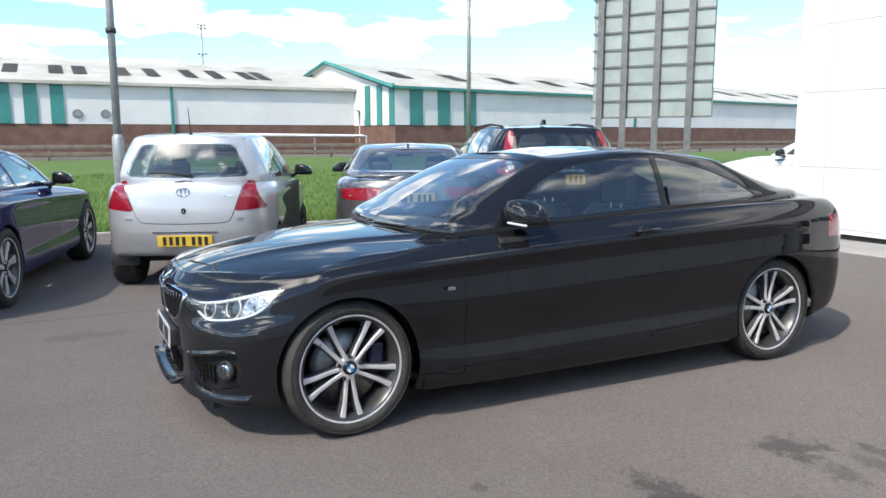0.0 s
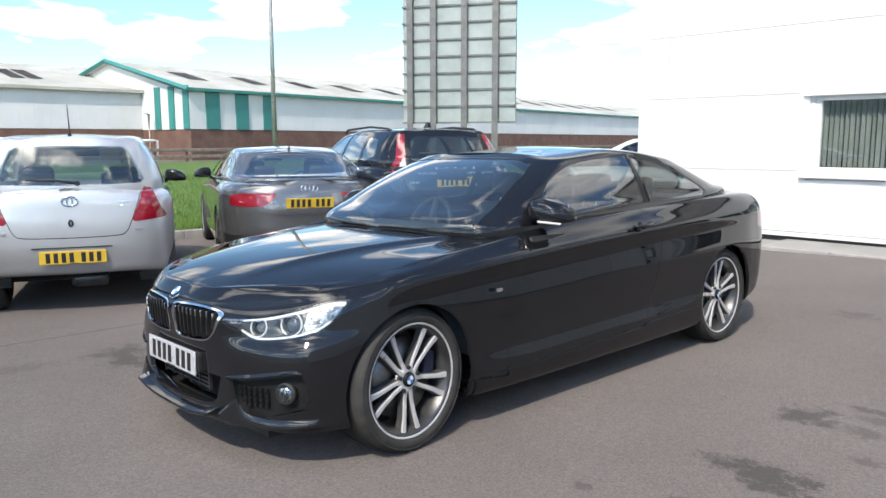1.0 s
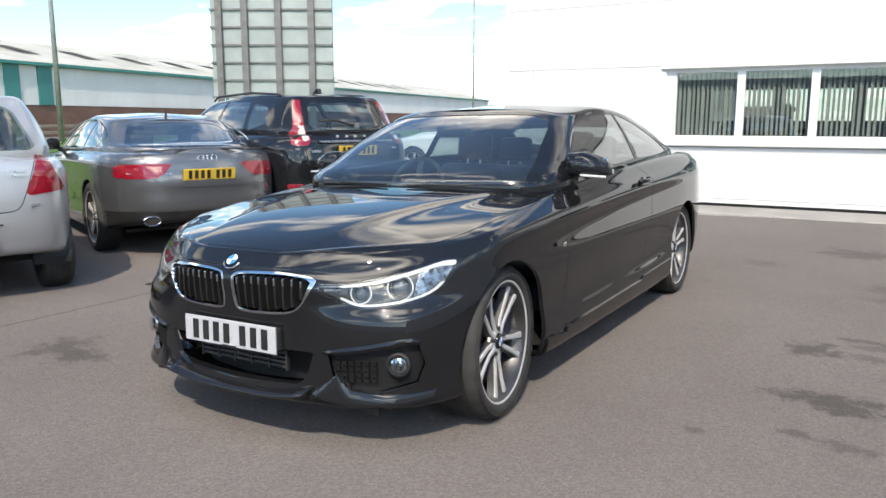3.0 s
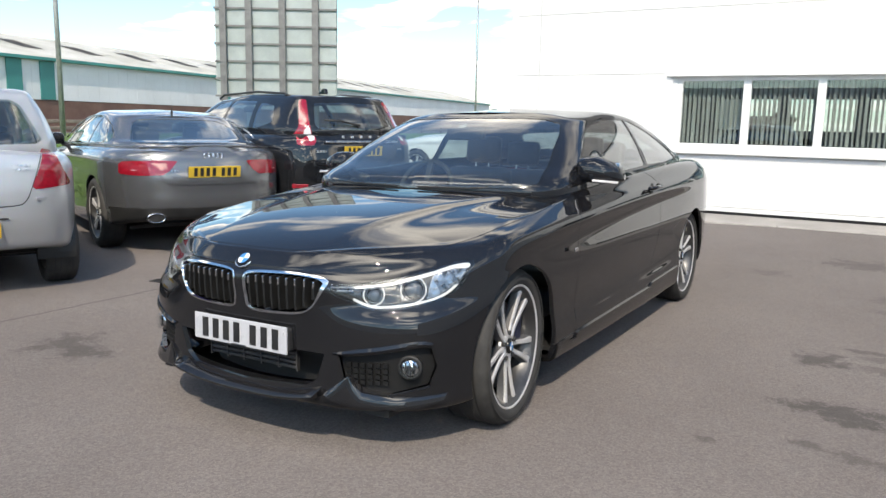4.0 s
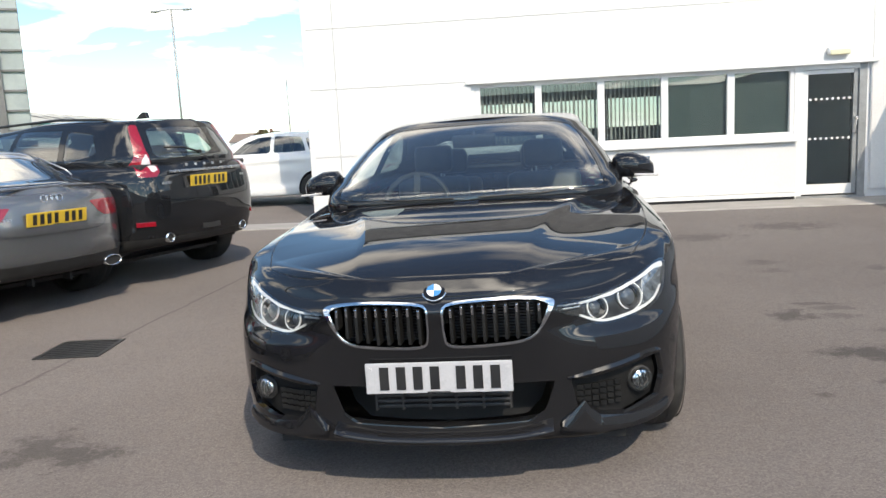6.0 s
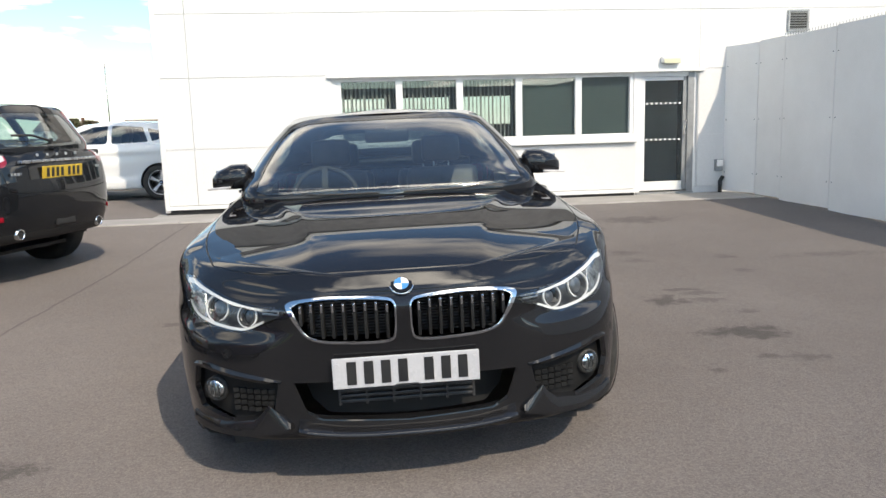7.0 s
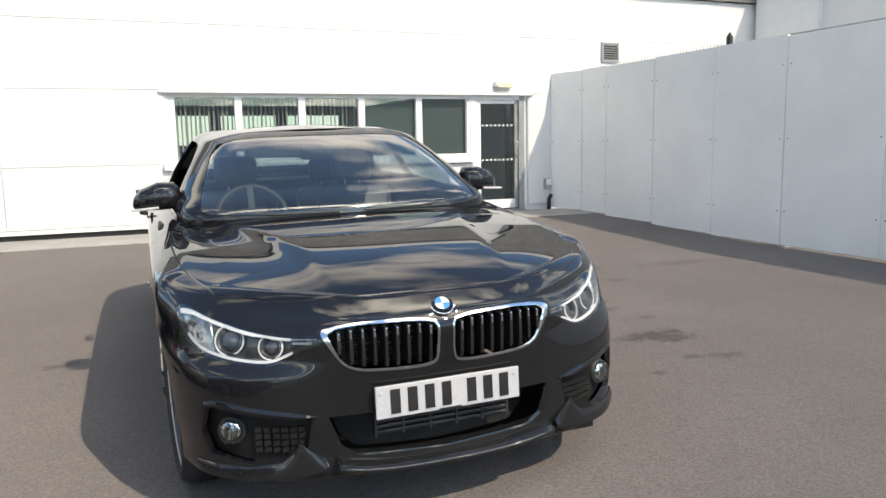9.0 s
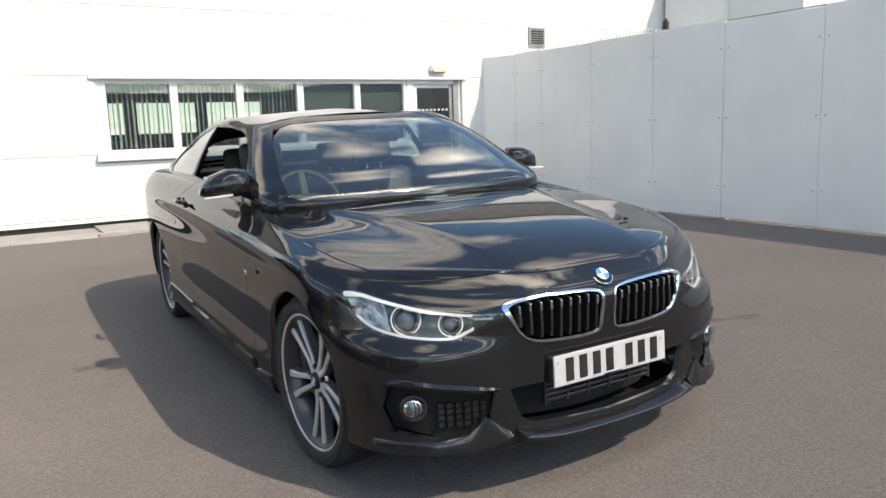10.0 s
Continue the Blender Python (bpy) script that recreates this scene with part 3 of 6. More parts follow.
def cladding():
    """Flat white panels with recessed joints, round the openings."""
    t, g = 0.045, 0.003
    rows = [(0.20, 1.0), (1.0, 1.995), (1.995, 2.87), (2.87, 3.62)]
    cols = [CORNER_X - 0.02, -2.41, 5.14, 10.0, 16.0]
    holes = [(WIN[0] - 0.06, WIN[1] + 0.04, WIN[2] - 0.11, WIN[3] + 0.04), (DOOR[0] - 0.02, DOOR[1] + 0.04, 0.0, DOOR[3] + 0.04)]
    for r0, r1 in rows:
        for c0, c1 in zip(cols, cols[1:]):
            xs = sorted({c0, c1, *[h for hh in holes for h in hh[:2] if c0 < h < c1]})
            for a, b in zip(xs, xs[1:]):
                zs = sorted({r0, r1, *[h for hh in holes for h in hh[2:] if r0 < h < r1]})
                for c, d in zip(zs, zs[1:]):
                    mx, mz = (a + b) / 2, (c + d) / 2
                    if any(h[0] < mx < h[1] and h[2] < mz < h[3] for h in holes):
                        continue
                    ga, gb = (g if a == c0 else 0), (g if b == c1 else 0)
                    gc, gd = (g if c == r0 else 0), (g if d == r1 else 0)
                    part("panel", box(a + ga, b - gb, WALL_Y - t, WALL_Y - 0.002, c + gc, d - gd), M["cladding"], wall)
    part("plinth", box(CORNER_X - 0.03, DOOR[0] - 0.03, WALL_Y - 0.035, WALL_Y - 0.001, -0.1, 0.14), M["trim"], wall, "dark base strip")
    part("drip", box(CORNER_X - 0.03, DOOR[0] - 0.03, WALL_Y - 0.075, WALL_Y - 0.001, 0.14, 0.195), M["frame"], wall, "white drip moulding")
    part("fascia", box(CORNER_X - 0.10, 16.0, WALL_Y - 0.12, WALL_Y - 0.002, 3.63, 4.60), M["signpost"], wall, "dark grey fascia band")
    part("coping", box(CORNER_X - 0.16, 16.05, WALL_Y - 0.20, WALL_Y + 0.36, 4.604, 4.86, 0.01), M["cladding"], wall, "white roof coping")
    part("corner_post", box(CORNER_X - 0.05, CORNER_X + 0.02, WALL_Y - 0.055, WALL_Y + 0.3, 0.1, 3.62, 0.01), M["cladding"], wall)


cladding()
w2 = part("wall_west", box(CORNER_X, CORNER_X + 0.35, WALL_Y + 0.35, 30, -0.3, 4.60), M["cladding"], None)
tagged(w2, "white clad side wall of the building", "wall", kind="structure")
roof = part("roof", box(CORNER_X, 16, WALL_Y + 0.35, 30, 4.0, 4.2), M["galv"], None)
tagged(roof, "flat roof of the white building", "roof", kind="structure")


def window_band():
    x0, x1, z0, z1 = WIN
    ob = thing("window_1", "white-framed strip window with grey vertical blinds", "window", kind="structure")
    y = WALL_Y + 0.02
    edges = [x0, 0.553, 1.45, 2.345, 3.262, x1]
    part("window_frame", box(x0, x1, y, y + 0.09, z1 - 0.05, z1), M["frame"], ob)
    part("window_frame", box(x0, x1, y, y + 0.09, z0, z0 + 0.05), M["frame"], ob)
    for e in edges:
        a, b = (e, e + 0.07) if e == x0 else ((e - 0.06, e) if e == x1 else (e - 0.05, e + 0.05))
        part("mullion", box(a, b, y - 0.012, y + 0.095, z0 + 0.05, z1 - 0.05, 0.006), M["frame"], ob)
    part("window_sill", box(x0 - 0.12, x1 + 0.03, WALL_Y - 0.11, WALL_Y + 0.02, z0 - 0.09, z0 - 0.002, 0.01), M["frame"], ob)
    part("window_head", box(x0 - 0.13, DOOR[1] + 0.12, WALL_Y - 0.085, WALL_Y + 0.01, z1 + 0.004, z1 + 0.045, 0.006), M["frame"], ob)
    for k, (a, b) in enumerate(zip(edges, edges[1:])):
        a, b = a + 0.045, b - 0.045
        pane = part("pane", box(a, b, y + 0.045, y + 0.053, z0 + 0.045, z1 - 0.045), M["winglass"], ob)
        pane.visible_shadow = False
        if k < 3:
            n = 13
            for i in range(n):
                cx = a + 0.05 + (b - a - 0.08) * i / (n - 1)
                s = part("blind_slat", box(-0.036, 0.036, -0.001, 0.001, z0 + 0.02, z1 - 0.01), M["blind"], ob)
                s.matrix_basis = pose(cx, y + 0.13, 0, 0, 0, 66 + 9 * math.sin(i * 2.3 + k))
        else:
            part("film", box(a - 0.02, b + 0.02, y + 0.07, y + 0.08, z0 + 0.02, z1 - 0.02), M["film"], ob, "grey-green privacy board")


M["winglass"] = glass("window_glass", (0.62, 0.68, 0.67))
M["blind"] = varied("blind_fabric", (0.66, 0.66, 0.65), (0.58, 0.58, 0.57), 0.8, 0, 5, 200, 0.1)
M["film"] = varied("grey_board", (0.115, 0.15, 0.145), (0.10, 0.13, 0.125), 0.5, 0, 1.5, 100, 0.0)
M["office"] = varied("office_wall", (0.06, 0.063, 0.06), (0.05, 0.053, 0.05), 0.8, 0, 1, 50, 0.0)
window_band()


def room():
    ob = thing("office_room", "dim office behind the strip window", "room", kind="structure")
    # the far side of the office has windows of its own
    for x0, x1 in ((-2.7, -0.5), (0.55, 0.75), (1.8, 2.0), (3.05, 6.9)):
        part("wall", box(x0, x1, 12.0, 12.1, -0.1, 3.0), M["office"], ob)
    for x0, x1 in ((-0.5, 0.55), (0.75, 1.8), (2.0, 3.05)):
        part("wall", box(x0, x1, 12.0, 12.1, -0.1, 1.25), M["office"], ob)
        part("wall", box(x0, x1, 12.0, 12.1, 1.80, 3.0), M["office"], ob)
    # pale panel added behind the door so its glass reads lighter
    part("door_backing", box(3.95, 5.4, WALL_Y + 1.3, WALL_Y + 1.38, 0.02, 2.7), M["blind"], ob, "pale panel added to brighten the door glass")
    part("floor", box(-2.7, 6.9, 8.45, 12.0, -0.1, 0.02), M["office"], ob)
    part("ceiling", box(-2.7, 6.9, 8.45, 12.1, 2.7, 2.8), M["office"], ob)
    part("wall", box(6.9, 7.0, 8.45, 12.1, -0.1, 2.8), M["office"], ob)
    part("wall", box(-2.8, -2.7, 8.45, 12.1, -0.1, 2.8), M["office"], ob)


room()


def glazed_door():
    x0, x1, z0, z1 = DOOR
    ob = thing("door_1", "grey-framed glazed door with frosted dot rows", "door", kind="structure")
    y = WALL_Y + 0.0
    part("door_frame", box(x0, x0 + 0.07, y, y + 0.12, z0, z1), M["frame"], ob)
    part("door_frame", box(x1 - 0.10, x1, y, y + 0.12, z0, z1), M["galv"], ob)
    part("door_frame", box(x0 + 0.07, x1 - 0.10, y, y + 0.12, z1 - 0.06, z1), M["frame"], ob)
    leaf = part("leaf", box(x0 + 0.075, x0 + 0.15, y + 0.03, y + 0.08, z0 + 0.02, z1 - 0.065), M["frame"], ob)
    part("stile", box(x1 - 0.165, x1 - 0.105, y + 0.03, y + 0.08, z0 + 0.02, z1 - 0.065), M["galv"], leaf)
    part("rail", box(x0 + 0.15, x1 - 0.165, y + 0.03, y + 0.08, z0 + 0.02, z0 + 0.16), M["frame"], leaf)
    part("rail", box(x0 + 0.15, x1 - 0.165, y + 0.03, y + 0.08, z1 - 0.12, z1 - 0.065), M["frame"], leaf)
    g = part("pane", box(x0 + 0.15, x1 - 0.165, y + 0.05, y + 0.058, z0 + 0.16, z1 - 0.12), M["winglass"], ob)
    g.visible_shadow = False
    for zz in (0.92, 1.47):
        for i in range(8):
            cx = x0 + 0.19 + i * (x1 - x0 - 0.40) / 7
            part("dot", box(cx - 0.016, cx + 0.016, y + 0.046, y + 0.049, zz, zz + 0.03), M["badgewhite"], ob)
    part("handle", tube([(x1 - 0.135, y + 0.03, 1.0), (x1 - 0.135, y - 0.03, 1.0), (x1 - 0.135, y - 0.03, 1.22), (x1 - 0.135, y + 0.03, 1.22)], 0.012), M["satin"], ob, "", True)
    part("threshold", box(x0, x1, y - 0.03, y + 0.12, 0.09, z0), M["galv"], ob)
    lamp = thing("bulkhead_light", "pale bulkhead lamp above the glazed door", "wall light", (4.67, WALL_Y - 0.045, 2.125))
    part("housing", box(-0.15, 0.15, -0.09, 0, -0.04, 0.05, 0.015), M["frame"], lamp)
    part("diffuser", box(-0.13, 0.13, -0.10, -0.085, -0.055, 0.02, 0.006), M["lampcream"], lamp)
    alarm = thing("socket_box", "small grey outdoor socket box on the wall", "socket box", (5.48, WALL_Y - 0.045, 0.52))
    part("body", box(-0.06, 0.06, -0.07, 0, -0.09, 0.09, 0.012), M["galv"], alarm)
    part("lid", box(-0.05, 0.05, -0.085, -0.07, -0.02, 0.08, 0.006), M["hoarding"], alarm)
    pipe = thing("drain_pipe", "short black waste pipe at the wall's foot", "pipe", (5.50, WALL_Y - 0.10, 0.095))
    part("pipe", tube([(0, 0, 0), (0, 0, 0.18), (0.05, 0.02, 0.24)], 0.03), M["trim"], pipe, "", True)
    vent = thing("wall_vent", "grey louvred vent high on the white wall", "vent", (6.70, WALL_Y - 0.05, 2.68))
    part("frame", box(-0.17, 0.17, -0.03, 0.0, -0.16, -0.13), M["galv"], vent)
    part("frame", box(-0.17, 0.17, -0.03, 0.0, 0.13, 0.16), M["galv"], vent)
    part("frame", box(-0.17, -0.14, -0.03, 0.0, -0.13, 0.13), M["galv"], vent)
    part("frame", box(0.14, 0.17, -0.03, 0.0, -0.13, 0.13), M["galv"], vent)
    part("backing", box(-0.14, 0.14, -0.005, 0.0, -0.13, 0.13), M["trim"], vent)
    for i in range(7):
        s = part("slat", box(-0.14, 0.14, -0.02, 0.02, -0.003, 0.003), M["galv"], vent)
        s.matrix_basis = pose(0, -0.022, -0.115 + i * 0.038, 35, 0, 0)


M["lampcream"] = varied("lamp_cream", (0.62, 0.60, 0.42), (0.56, 0.54, 0.38), 0.4, 0, 5, 100, 0.0)
glazed_door()


def hoarding():
    """Tall boarded fence that meets the building at a right angle."""
    ob = thing("fence", "tall white-painted board fence, scuffed, with open joints", "fence", kind="structure")
    edges = [8.07, 7.40, 6.74, 5.63, 4.47, 3.38, 2.16, 1.0, -0.15, -1.3, -2.45, -3.6, -4.75, -5.9]
    for i, (a, b) in enumerate(zip(edges, edges[1:])):
        dx = 0.006 * math.sin(i * 3.1) if i else 0.0
        top = 2.31 if i == 0 else 2.315 + 0.010 * math.sin(i * 2.2)
        foot = 0.03 + rise(b)
        p = part("panel", box(FENCE_X + dx, FENCE_X + dx + 0.03, b + 0.004, a - 0.004, foot, top, 0.003), M["hoarding"], ob)
        if i == 0:
            p.matrix_basis = pose(FENCE_X, 7.40, 0, 0, 0, 15.5) @ pose(-FENCE_X, -7.40, 0)
        for k in range(3):
            for yy in (a - 0.05, b + 0.05):
                part("screw", box(FENCE_X + dx - 0.004, FENCE_X + dx, yy - 0.008, yy + 0.008, 0.4 + k * 0.8, 0.416 + k * 0.8), M["galv"], p)
    part("capping", box(FENCE_X + 0.035, FENCE_X + 0.07, -5.9, 4.4, 2.318, 2.330), M["galv"], ob)
    for y in edges[1::2]:
        part("post", box(FENCE_X + 0.045, FENCE_X + 0.125, y - 0.04, y + 0.04, -0.2, 2.30), M["galv"], ob)
    # spiked strip and a post cap above
    bm = bmesh.new()
    for i in range(40):
        y = 6.9 - i * 0.062
        join(bm, tube([(FENCE_X + 0.09, y, 2.27), (FENCE_X + 0.09, y, 2.365)], 0.005, 5))
    part("spikes", bm, M["galv"], ob)
    part("finial", tube([(FENCE_X + 0.12, 4.38, 2.27), (FENCE_X + 0.12, 4.38, 2.43), (FENCE_X + 0.12, 4.38, 2.48)], 0.04, 6, True, [0.04, 0.04, 0.01]), M["trim"], ob)


hoarding()


def drain():
    """A square iron gully grate set in the tarmac."""
    ob = thing("drain_cover", "square cast-iron drain grate set in the tarmac", "drain cover", (-2.68, 1.27, lie(-2.6)), 8)
    part("frame", box(-.21, .21, -.21, -.18, -.05, .006), M["gunmetal"], ob)
    part("frame", box(-.21, .21, .18, .21, -.05, .006), M["gunmetal"], ob)
    part("frame", box(-.21, -.18, -.18, .18, -.05, .006), M["gunmetal"], ob)
    part("frame", box(.18, .21, -.18, .18, -.05, .006), M["gunmetal"], ob)
    part("sump", box(-.18, .18, -.18, .18, -.05, .0015), M["trim"], ob)
    for i in range(8):
        part("bar", box(-.18, .18, -.165 + i * .045, -.150 + i * .045, -.03, .005), M["gunmetal"], ob)


drain()


# unseen wall added behind the camera to shape reflections in paint and glass
closing = part("reflection_wall", box(-45, 40, -24.0, -23.6, -0.3, 3.4), M["shed"], None)
tagged(closing, "unseen white-sheeted wall added to shape reflections", "wall", kind="structure")


def rear_block():
    ob = thing("annexe", "pale grey higher block behind the fence", "building", kind="structure")
    part("wall", box(9.9, 14.0, 5.15, 7.96, -0.2, 3.95), M["cladding"], ob)
    part("pier", box(9.80, 9.897, 6.60, 7.96, -0.2, 3.95), M["frame"], ob)


rear_block()
for ob in [o for o in scene.objects if o.parent is None and o.name in ("pavement", "wall_north", "wall_west", "roof", "window_1", "office_room", "door_1", "bulkhead_light", "socket_box", "drain_pipe", "wall_vent", "fence", "annexe")]:
    ob.matrix_basis = YARD @ ob.matrix_basis


# ---- far side: road barrier, warehouses, sign, poles ----
def barrier():
    ob = thing("road_barrier", "rusty steel road barrier behind the grass", "barrier", kind="structure")
    z = G + 0.40
    for i in range(34):
        y = -30 + i * 3.2
        part("post", box(-33.06, -32.94, y - 0.05, y + 0.05, z - 0.3, z + 0.72), M["rust"], ob)
    for zz in (0.30, 0.62):
        part("rail", box(-32.94, -32.86, -31, 78, z + zz - 0.08, z + zz + 0.08, 0.02), M["rust"], ob)
    pipe = thing("pipe_rail", "white overhead pipe along the warehouse", "pipe")
    part("pipe", tube([(-38.8, 6.0, 1.55), (-38.8, 15.6, 1.45), (-38.8, 15.8, 1.45), (-38.8, 15.8, 0.3)], 0.09, 8), M["frame"], pipe, "", True)
    part("pipe", tube([(-38.8, 15.4, 0.3), (-38.8, 15.4, 2.9), (-38.8, 15.1, 3.0)], 0.07, 8), M["frame"], pipe, "", True)
    for y in (6.4, 9.5, 12.6):
        part("support", tube([(-38.8, y, 0.2), (-38.8, y, 1.5)], 0.05, 6), M["galv"], pipe)
    bank = part("road", box(-60, -33.3, -60, 120, G - 0.3, G + 0.42), M["asphalt"], None)
    tagged(bank, "grey road beyond the verge", "road", kind="structure")


barrier()


def warehouse(name, label, m, length, depth, eave, ridge, stripes, gable_stripes, lights, brick_top=2.12, trim="teal"):
    """A shed with a brick base, sheeted wall, gable roof; local x into the building, y along its front."""
    ob = thing(name, label, "warehouse")
    ob.matrix_basis = m
    part("brick_base", box(0, depth, 0, length, 0, brick_top), M["brick"], ob)
    part("wall", box(-0.02, depth, -0.02, length + 0.02, brick_top + 0.01, eave), M["shed"], ob)
    # fine ribs of the sheeting
    bm = bmesh.new()
    n = int(length / 0.75)
    for i in range(n):
        box(-0.028, -0.015, i * 0.75, i * 0.75 + 0.03, brick_top + 0.02, eave - 0.02, 0, bm)
    tagged(part("ribs", bm, M["shed"], ob), kind="stuff")
    for a, b in stripes:
        part("stripe", box(-0.09, -0.02, a, b, brick_top + 0.02, eave - 0.02), M["teal"], ob)
    for a, b in gable_stripes:
        part("stripe", box(a, b, -0.09, -0.02, brick_top + 0.02, eave + 0.3), M["teal"], ob)
    part("gutter", box(-0.35, 0.0, -0.3, length + 0.3, eave, eave + 0.16), M[trim], ob)
    for s in (-1,):
        bm = bmesh.new()
        pts = [(-0.3, eave + 0.12), (depth / 2, ridge), (depth + 0.3, eave + 0.12), (depth + 0.3, eave), (depth / 2, ridge - 0.12), (-0.3, eave)]
        vs = [[bm.verts.new((x, yy, z)) for x, z in pts] for yy in (-0.3, length + 0.3)]
        bm.faces.new(vs[0]); bm.faces.new(vs[1][::-1])
        for i in range(6):
            bm.faces.new((vs[0][i], vs[1][i], vs[1][(i + 1) % 6], vs[0][(i + 1) % 6]))
        bmesh.ops.recalc_face_normals(bm, faces=bm.faces[:])
        r = part("roof", bm, M["roofsheet"], ob)
    for yy in (-0.02,):
        bm = bmesh.new()
        f = [bm.verts.new(p) for p in ((0, yy, eave), (depth, yy, eave), (depth / 2, yy, ridge - 0.1))]
        bm.faces.new(f)
        part("gable", bm, M["shed"], ob)
    for sgn, x0, x1 in ((1, -0.35, depth / 2),):
        bm = tube([(-0.35, -0.34, eave + 0.05), (depth / 2, -0.34, ridge), (depth + 0.3, -0.34, eave + 0.05)], 0.14, 4)
        part("verge_trim", bm, M[trim], ob)
    k = (ridge - eave - 0.12) / (depth / 2 + 0.3)
    for a, b, x0, x1 in lights:
        bm = bmesh.new()
        q = [(x0, a), (x0, b), (x1, b), (x1, a)]
        bm.faces.new([bm.verts.new((x, y, eave + 0.145 + k * (x + 0.3))) for x, y in q])
        bmesh.ops.solidify(bm, geom=bm.faces[:], thickness=0.012)
        part("rooflight", bm, M["rooflight"], r)
    return ob


Z0 = G + 0.42
wa = warehouse("warehouse", "long white warehouse with teal stripes, brick base and stained roof",
          pose(-40.2, 16.0, Z0 - 0.42, 0, 0, 180), 60, 20, 4.15, 6.3,
          [(16.33, 16.96), (17.54, 18.17), (18.75, 19.38), (19.95, 20.6)], [],
          [(c - 0.36, c + 0.36, 2.7, 6.5) for c in (5.0, 5.9, 7.8, 9.4, 11.5, 13.1, 15.36, 16.56, 18.8, 20.2, 22.1, 24.0)], trim="roofsheet")
wb = warehouse("warehouse", "white gabled warehouse with teal corner stripes and brick base",
          pose(-35.8, 16.4, Z0 - 0.45, 0, 0, 10.0) @ Matrix.Diagonal((-1, 1, 1, 1)), 85, 15, 4.15, 6.15,
          [(1.0, 1.9), (3.0, 3.9), (5.0, 5.9), (21.0, 21.25)], [(0.0, 0.5), (1.3, 1.8), (2.6, 3.1)],
          [(2 + i * 4.5, 3.3 + i * 4.5, 2.6, 5.0) for i in range(14)])
for yy in (17.74, 16.4):
    v = part("round_vent", lathe([(.20, -.10), (.24, -.02), (.17, -.06), (.02, -.06)], 20), M["galv"], wa, "round wall vent", True)
    v.location = (-.03, yy - 2.0, 2.65)
part("downpipe", box(-.14, -.03, 10.95, 11.1, 0.3, 4.15), M["teal"], wa)


def totem():
    """Back of a large roadside sign: panels, rails and four posts."""
    a, b = Vector((-20.0, 17.9, 0)), Vector((-16.1, 20.2, 0))
    ang = math.degrees(math.atan2(b.y - a.y, b.x - a.x))
    w = (b - a).length
    ob = thing("sign", "back of a tall grey panelled sign on steel posts", "sign", (a.x, a.y, 2.12), ang)
    h = 5.1
    n = 8
    for i in range(n):
        for k, (x0, x1) in enumerate(((0, 0.27), (0.27, 0.55), (0.55, 0.82), (0.82, 1.0))):
            part("panel", box(x0 * w + 0.012, x1 * w - 0.012, 0.0, 0.06, i * h / n + 0.012, (i + 1) * h / n - 0.012), M["signback"], ob)
        part("rail", box(-0.02, w + 0.02, -0.07, -0.005, i * h / n - 0.035, i * h / n + 0.035), M["signpost"], ob)
    part("rail", box(-0.02, w + 0.02, -0.07, -0.005, h - 0.035, h + 0.035), M["galv"], ob)
    for f in (0.075, 0.285, 0.56, 0.83):
        p = part("post", box(f * w - 0.09, f * w + 0.09, -0.16, -0.075, -2.6, h + 0.05), M["signpost"], ob)
        part("flange", box(f * w - 0.12, f * w + 0.12, -0.20, -0.162, -2.6, h + 0.05), M["signpost"], p)
    part("face", box(0, w, 0.065, 0.20, 0, h), M["signback"], ob)


totem()


def pole(name, label, cat, x, y, z, h, r0, r1, head=None, sleeve=None):
    ob = thing(name, label, cat, (x, y, z))
    part("shaft", tube([(0, 0, 0), (0, 0, h * 0.5), (0, 0, h)], r0, 12, True, [r0, (r0 + r1) / 2, r1]), M["galv"], ob, "", True)
    if sleeve:
        part("base_sleeve", tube([(0, 0, 0), (0, 0, sleeve), (0, 0, sleeve + 0.06)], r0 * 1.5, 12, True, [r0 * 1.45, r0 * 1.45, r0]), M["galv"], ob, "", True)
        part("collar", tube([(0, 0, sleeve + 1.45), (0, 0, sleeve + 1.52)], r0 * 1.25, 12), M["trim"], ob, "", True)
    if head == "arm":
        part("arm", tube([(0, 0, h), (0.3, 0.1, h + 0.1), (1.3, 0.5, h + 0.15)], 0.04, 8), M["galv"], ob, "", True)
        part("lantern", box(1.2, 1.9, 0.38, 0.62, h + 0.08, h + 0.2, 0.03), M["galv"], ob)
    if head == "tee":
        part("crossarm", tube([(-0.85, 0, h - 0.02), (0, 0, h + 0.05), (0.85, 0, h - 0.02)], 0.03, 8), M["galv"], ob, "", True)
        for k in (-1, 1):
            part("lantern", box(k * 0.85 - 0.22, k * 0.85 + 0.22, -0.09, 0.09, h - 0.06, h + 0.03, 0.02), M["galv"], ob)
    if head == "flood":
        for zz in (0, -0.55, -5.2):
            part("crossbar", box(-0.03, 0.03, -0.75, 0.75, h + zz, h + zz + 0.07), M["galv"], ob)
            for yy in (-0.6, 0.0, 0.6):
                part("floodlight", box(0.03, 0.28, yy - 0.2, yy + 0.2, h + zz + 0.02, h + zz + 0.32, 0.03), M["galv"], ob)
    return ob


